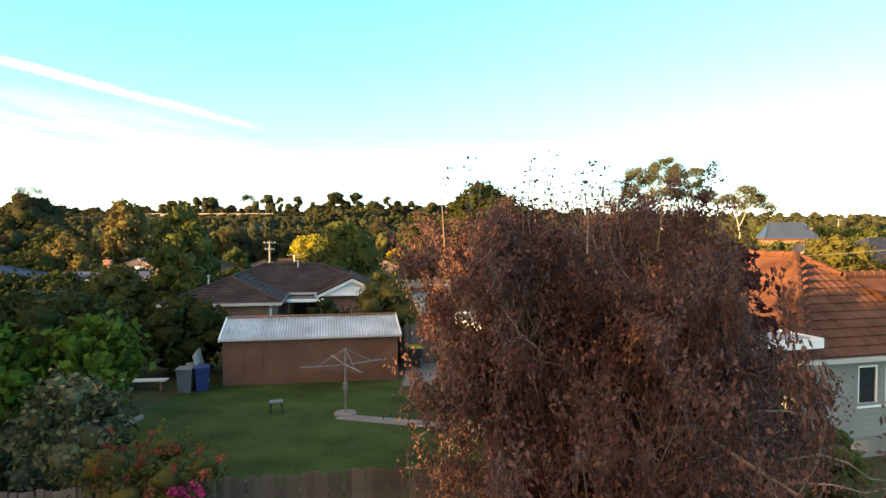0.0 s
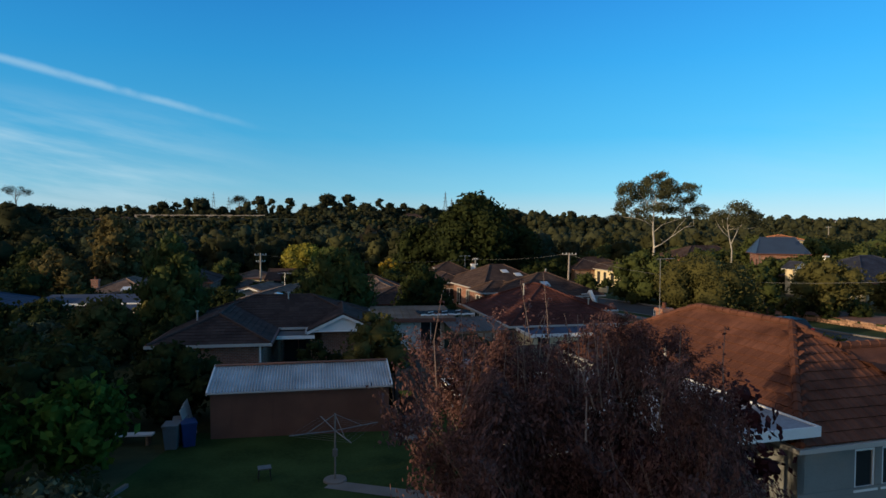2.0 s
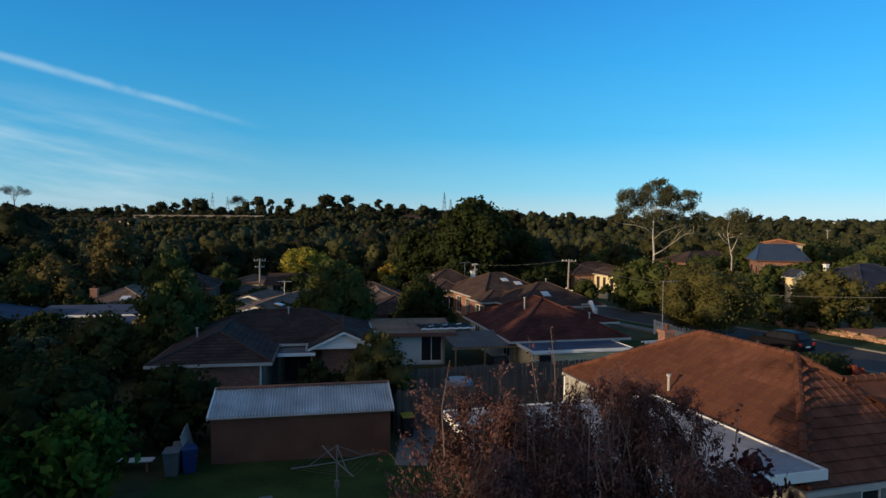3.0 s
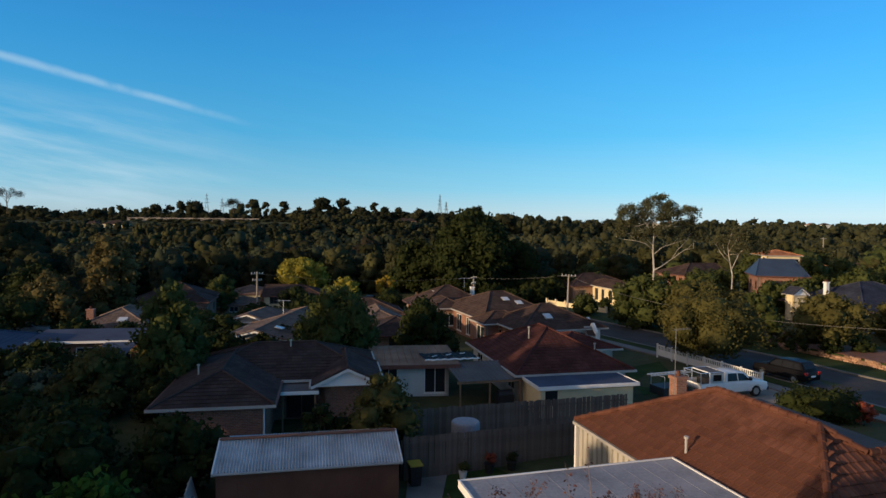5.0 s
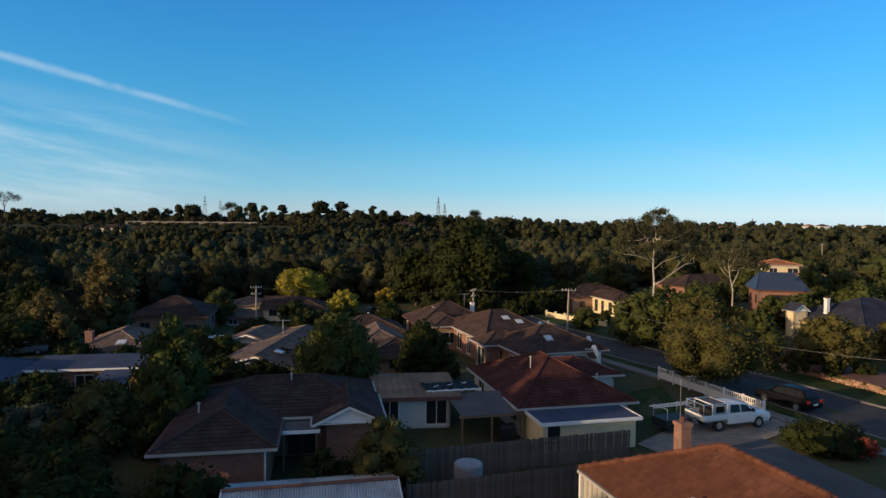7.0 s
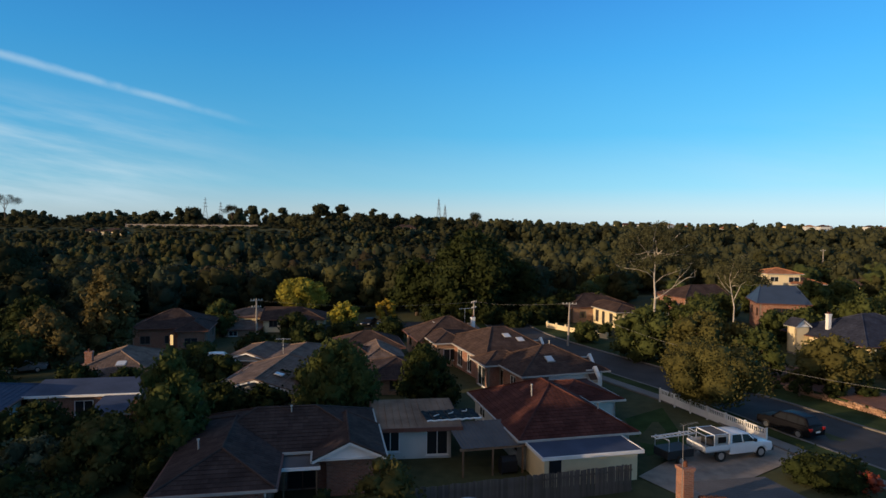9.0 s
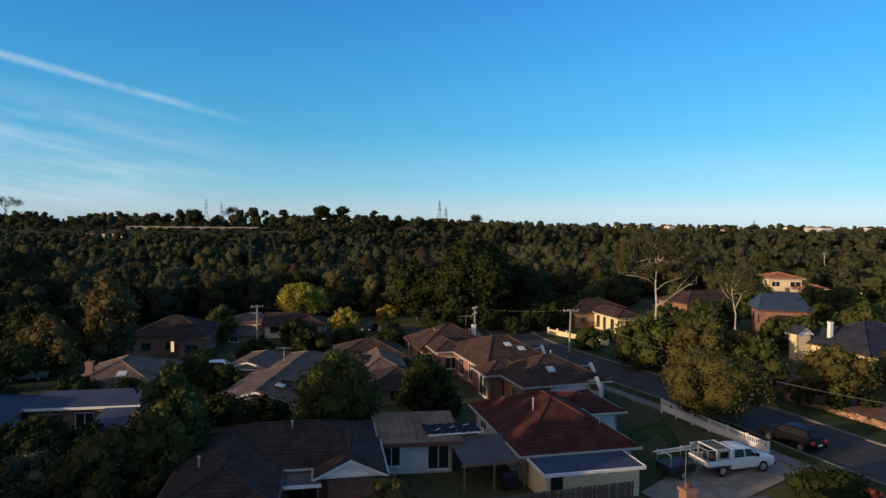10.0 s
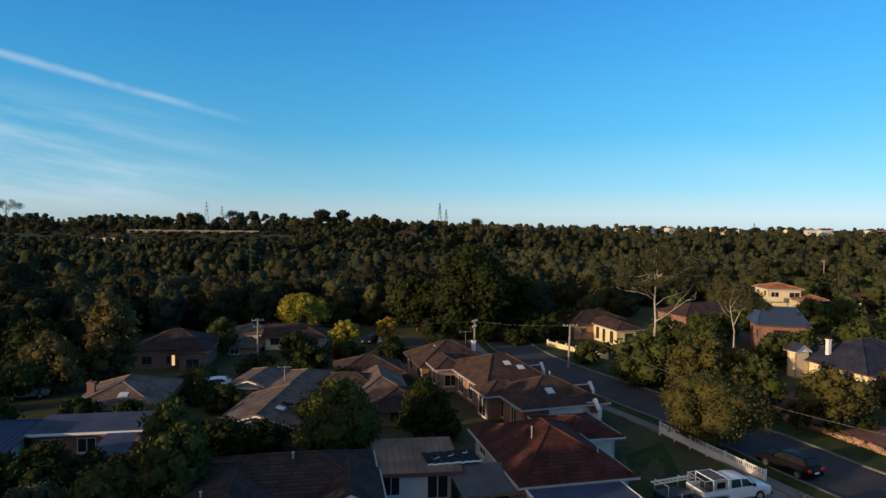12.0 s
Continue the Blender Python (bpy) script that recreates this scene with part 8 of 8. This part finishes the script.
# unseen tall trees added along the west side to cast shade over the yards
SEED[0] = 400
for k in range(23):
    by = -26.0 + k * 2.6
    bh_ = 16.5 if by < -10.5 else (9.4 if by < 8 else 12.2)
    tree("boundary_tree", -38.5 + (k % 3) * 1.5, by, bh_ + (k * 7 % 5) * 0.4, 3.0, L_DARK, M_BARK, "unseen tall dark tree added to shade the yards", 0.4, 18, 0.7, 12, core=0.9)
SEED[0] = 700
tree("tall_tree", -69.5, 105, 16.2, 6.4, L_FOREST, M_BARK, "tall dark broad tree rising over the creek woodland", 1.0, 34, 0.42, 60, core=0.86)
tree("tall_tree", -58, 108, 12.4, 5.0, L_FOREST_GREY, M_BARK, "dark grey-green tree at the edge of the woodland", 0.8, 26, 0.42, 60, core=0.86)


# ---- poles and wires ----
def power_pole(x, y, top, arms, rot, label, lean=0.0, rad=0.14):
    gz = ground_z(x, y)
    p = thing("power_pole", pose(x, y, gz, 0, lean, rot), label, "power pole")
    h = top - gz
    part("pole", Geo().tube([(0, 0, -0.5), (0, 0, h)], [rad * 1.2, rad * 0.8], 10), M_POLE, p)
    for z, w in arms:
        part("crossarm", Geo().box(-w, -0.06, h + z - 0.06, w, 0.06, h + z + 0.06), M_POLE, p)
        for k in (-0.9, -0.4, 0.4, 0.9):
            part("insulator", Geo().tube([(k * w, 0, h + z + 0.06), (k * w, 0, h + z + 0.25)], [0.05, 0.03], 7), M_WHITE, p)
    return p


power_pole(19.1, 90.0, 5.0, [(-0.25, 1.1)], 10, "timber power pole at the street corner", 1.5)
power_pole(-26.7, 96.3, 4.5, [(-0.3, 0.9), (-1.3, 0.7)], 30, "timber power pole with two crossarms between houses")
power_pole(42.9, 155.6, 4.4, [(-0.4, 1.2), (-1.6, 1.0)], 15, "timber power pole before the woods", rad=0.16)
power_pole(6.6, 103.0, 3.6, [(-0.3, 1.0), (-1.2, 0.8)], 60, "timber power pole beside the pine")
power_pole(120.0, 190.0, 9.5, [(-0.4, 1.2)], 20, "distant timber power pole", rad=0.16)


def wire(a, b, sag, r, label):
    a, b = Vector(a), Vector(b)
    pts = [a.lerp(b, k / 16) - Vector((0, 0, sag * 4 * (k / 16) * (1 - k / 16))) for k in range(17)]
    return single("cable", Geo().tube(pts, r, 5), M_CABLE, Matrix.Identity(4), label, "cable")


wire((19.1, 90.0, 4.8), (32.8, 34.2, 6.1), 1.9, 0.013, "grey service cable from the power pole along the street")
wire((19.1, 90.0, 4.9), (6.6, 103.0, 3.4), 0.4, 0.01, "grey service cable between power poles")
wire((6.6, 103.0, 3.4), (-26.7, 96.3, 4.2), 0.8, 0.01, "grey service cable between power poles")


def pylon(x, y, top, w, label):
    gz = ground_z(x, y)
    p = thing("pylon", pose(x, y, gz, 0, 0, 20), label, "pylon")
    h = top - gz
    legs = []
    for sx in (-1, 1):
        for sy in (-1, 1):
            part("leg", Geo().tube([(sx * w, sy * w, 0), (sx * w * 0.3, sy * w * 0.3, h * 0.6), (0, 0, h)], [0.16, 0.13, 0.1], 5), M_TOWER, p)
    for k in range(7):
        t0, t1 = k / 7, (k + 1) / 7
        f = lambda t: w * (1 - t * 1.0)
        part("brace", Geo().tube([(-f(t0), -f(t0), h * t0), (f(t1), -f(t1), h * t1)], 0.08, 4).tube([(f(t0), -f(t0), h * t0), (-f(t1), -f(t1), h * t1)], 0.08, 4), M_TOWER, p)
    for t in (0.68, 0.8, 0.92):
        part("crossarm", Geo().tube([(-w * 1.5 * (1.2 - t), 0, h * t), (w * 1.5 * (1.2 - t), 0, h * t)], 0.13, 4), M_TOWER, p)


for px, py, pt in ((-176, 500, 36.0), (-164, 500, 32.5), (7.9, 500, 37.5), (12.9, 500, 32.0), (314, 600, 24.5)):
    pylon(px, py, pt, 2.6, "distant lattice transmission tower on the ridge")

# pale sound wall and buildings on the ridge
nw = thing("sound_wall", pose(-160, 336, 0, 0, 0, -1.5), "long pale concrete sound wall on the ridge", "wall", kind="structure")
for k in range(24):
    x, yv = k * 2.9, 0.0
    gz = ground_z(-160 + x, 336)
    part("panel", Geo().box(x, 0, gz - 1, x + 2.8, 0.3, gz + 1.5 + 0.1 * (k % 3)), M_CONCRETE_PALE, nw)
    part("post", Geo().box(x - 0.15, -0.15, gz - 1, x + 0.098, 0.45, gz + 1.8), M_CONCRETE_PALE, nw)
SEED[0] = 500
rng = np.random.default_rng(21)


def far_house(x, y, rot, L, W, eave, rm, wm, z=None, storeys=1):
    z = ground_z(x, y) if z is None else z
    h = thing("distant_house", pose(x, y, z, 0, 0, rot), FAR_LABEL[rm.name], "house", "distant houses")
    part("wall", Geo().box(0, 0, -2, L, W, eave), wm, h)
    g = Geo()
    slope = W * 0.5
    slope_courses(g, (-0.4, -0.4, eave), (L + 0.4, -0.4, eave), (L - slope, W / 2, eave + W * 0.24), (slope, W / 2, eave + W * 0.24), 1.0)
    slope_courses(g, (L + 0.4, W + 0.4, eave), (-0.4, W + 0.4, eave), (slope, W / 2, eave + W * 0.24), (L - slope, W / 2, eave + W * 0.24), 1.0)
    slope_courses(g, (-0.4, W + 0.4, eave), (-0.4, -0.4, eave), (slope, W / 2, eave + W * 0.24), (slope, W / 2, eave + W * 0.24), 1.0)
    slope_courses(g, (L + 0.4, -0.4, eave), (L + 0.4, W + 0.4, eave), (L - slope, W / 2, eave + W * 0.24), (L - slope, W / 2, eave + W * 0.24), 1.0)
    part("roof", g, rm, h)
    for s in range(storeys):
        for k in range(3):
            wx = L * (k + 0.5) / 3 - 0.8
            wz = 0.9 + s * 2.9
            if wz + 1.3 < eave:
                part("window", Geo().box(wx, -0.03, wz, wx + 1.6, 0.05, wz + 1.3), M_CARGLASS, h)


FAR_LABEL = {"mid_brown_tile": "distant pale house under a brown tiled roof", "terracotta_far_tile": "distant pale house under a terracotta roof", "dark_grey_tile": "distant pale house under a dark roof", "red_brown_tile": "distant pale house under a red roof"}
roofs = (M_TILE_MID, M_TILE_TERRA, M_TILE_DARK, M_TILE_RED)
for k in range(34):
    py = rng.uniform(560, 1000)
    px = py * rng.uniform(0.3, 0.75)
    far_house(px, py, rng.uniform(-20, 30), rng.uniform(9, 14), rng.uniform(8, 10), rng.choice((3.0, 5.0)), roofs[k % 4], (M_CREAM, M_WHITE_WALL)[k % 2], ground_z(px, py) + 3.2)
for px, py, rot, L, ev in ((98, 140, 10, 12, 2.4), (112, 165, 5, 13, 2.6), (130, 210, 8, 12, 3), (150, 240, 3, 13, 3)):
    far_house(px, py, rot, L, 9, ev, M_TILE_MID, M_CREAM)
for px, py, L, ev in ((-162, 298, 6, 1.6), (-153, 297, 10, 1.8), (-70, 341, 8, 4.5), (-18, 326, 11, 3.2), (24, 345, 9, 3.0), (34, 350, 9, 3.0)):
    far_house(px, py, rng.uniform(-8, 8), L, 7, ev, M_TILE_MID, M_BRICK_TAN if px == -18 else M_CREAM)
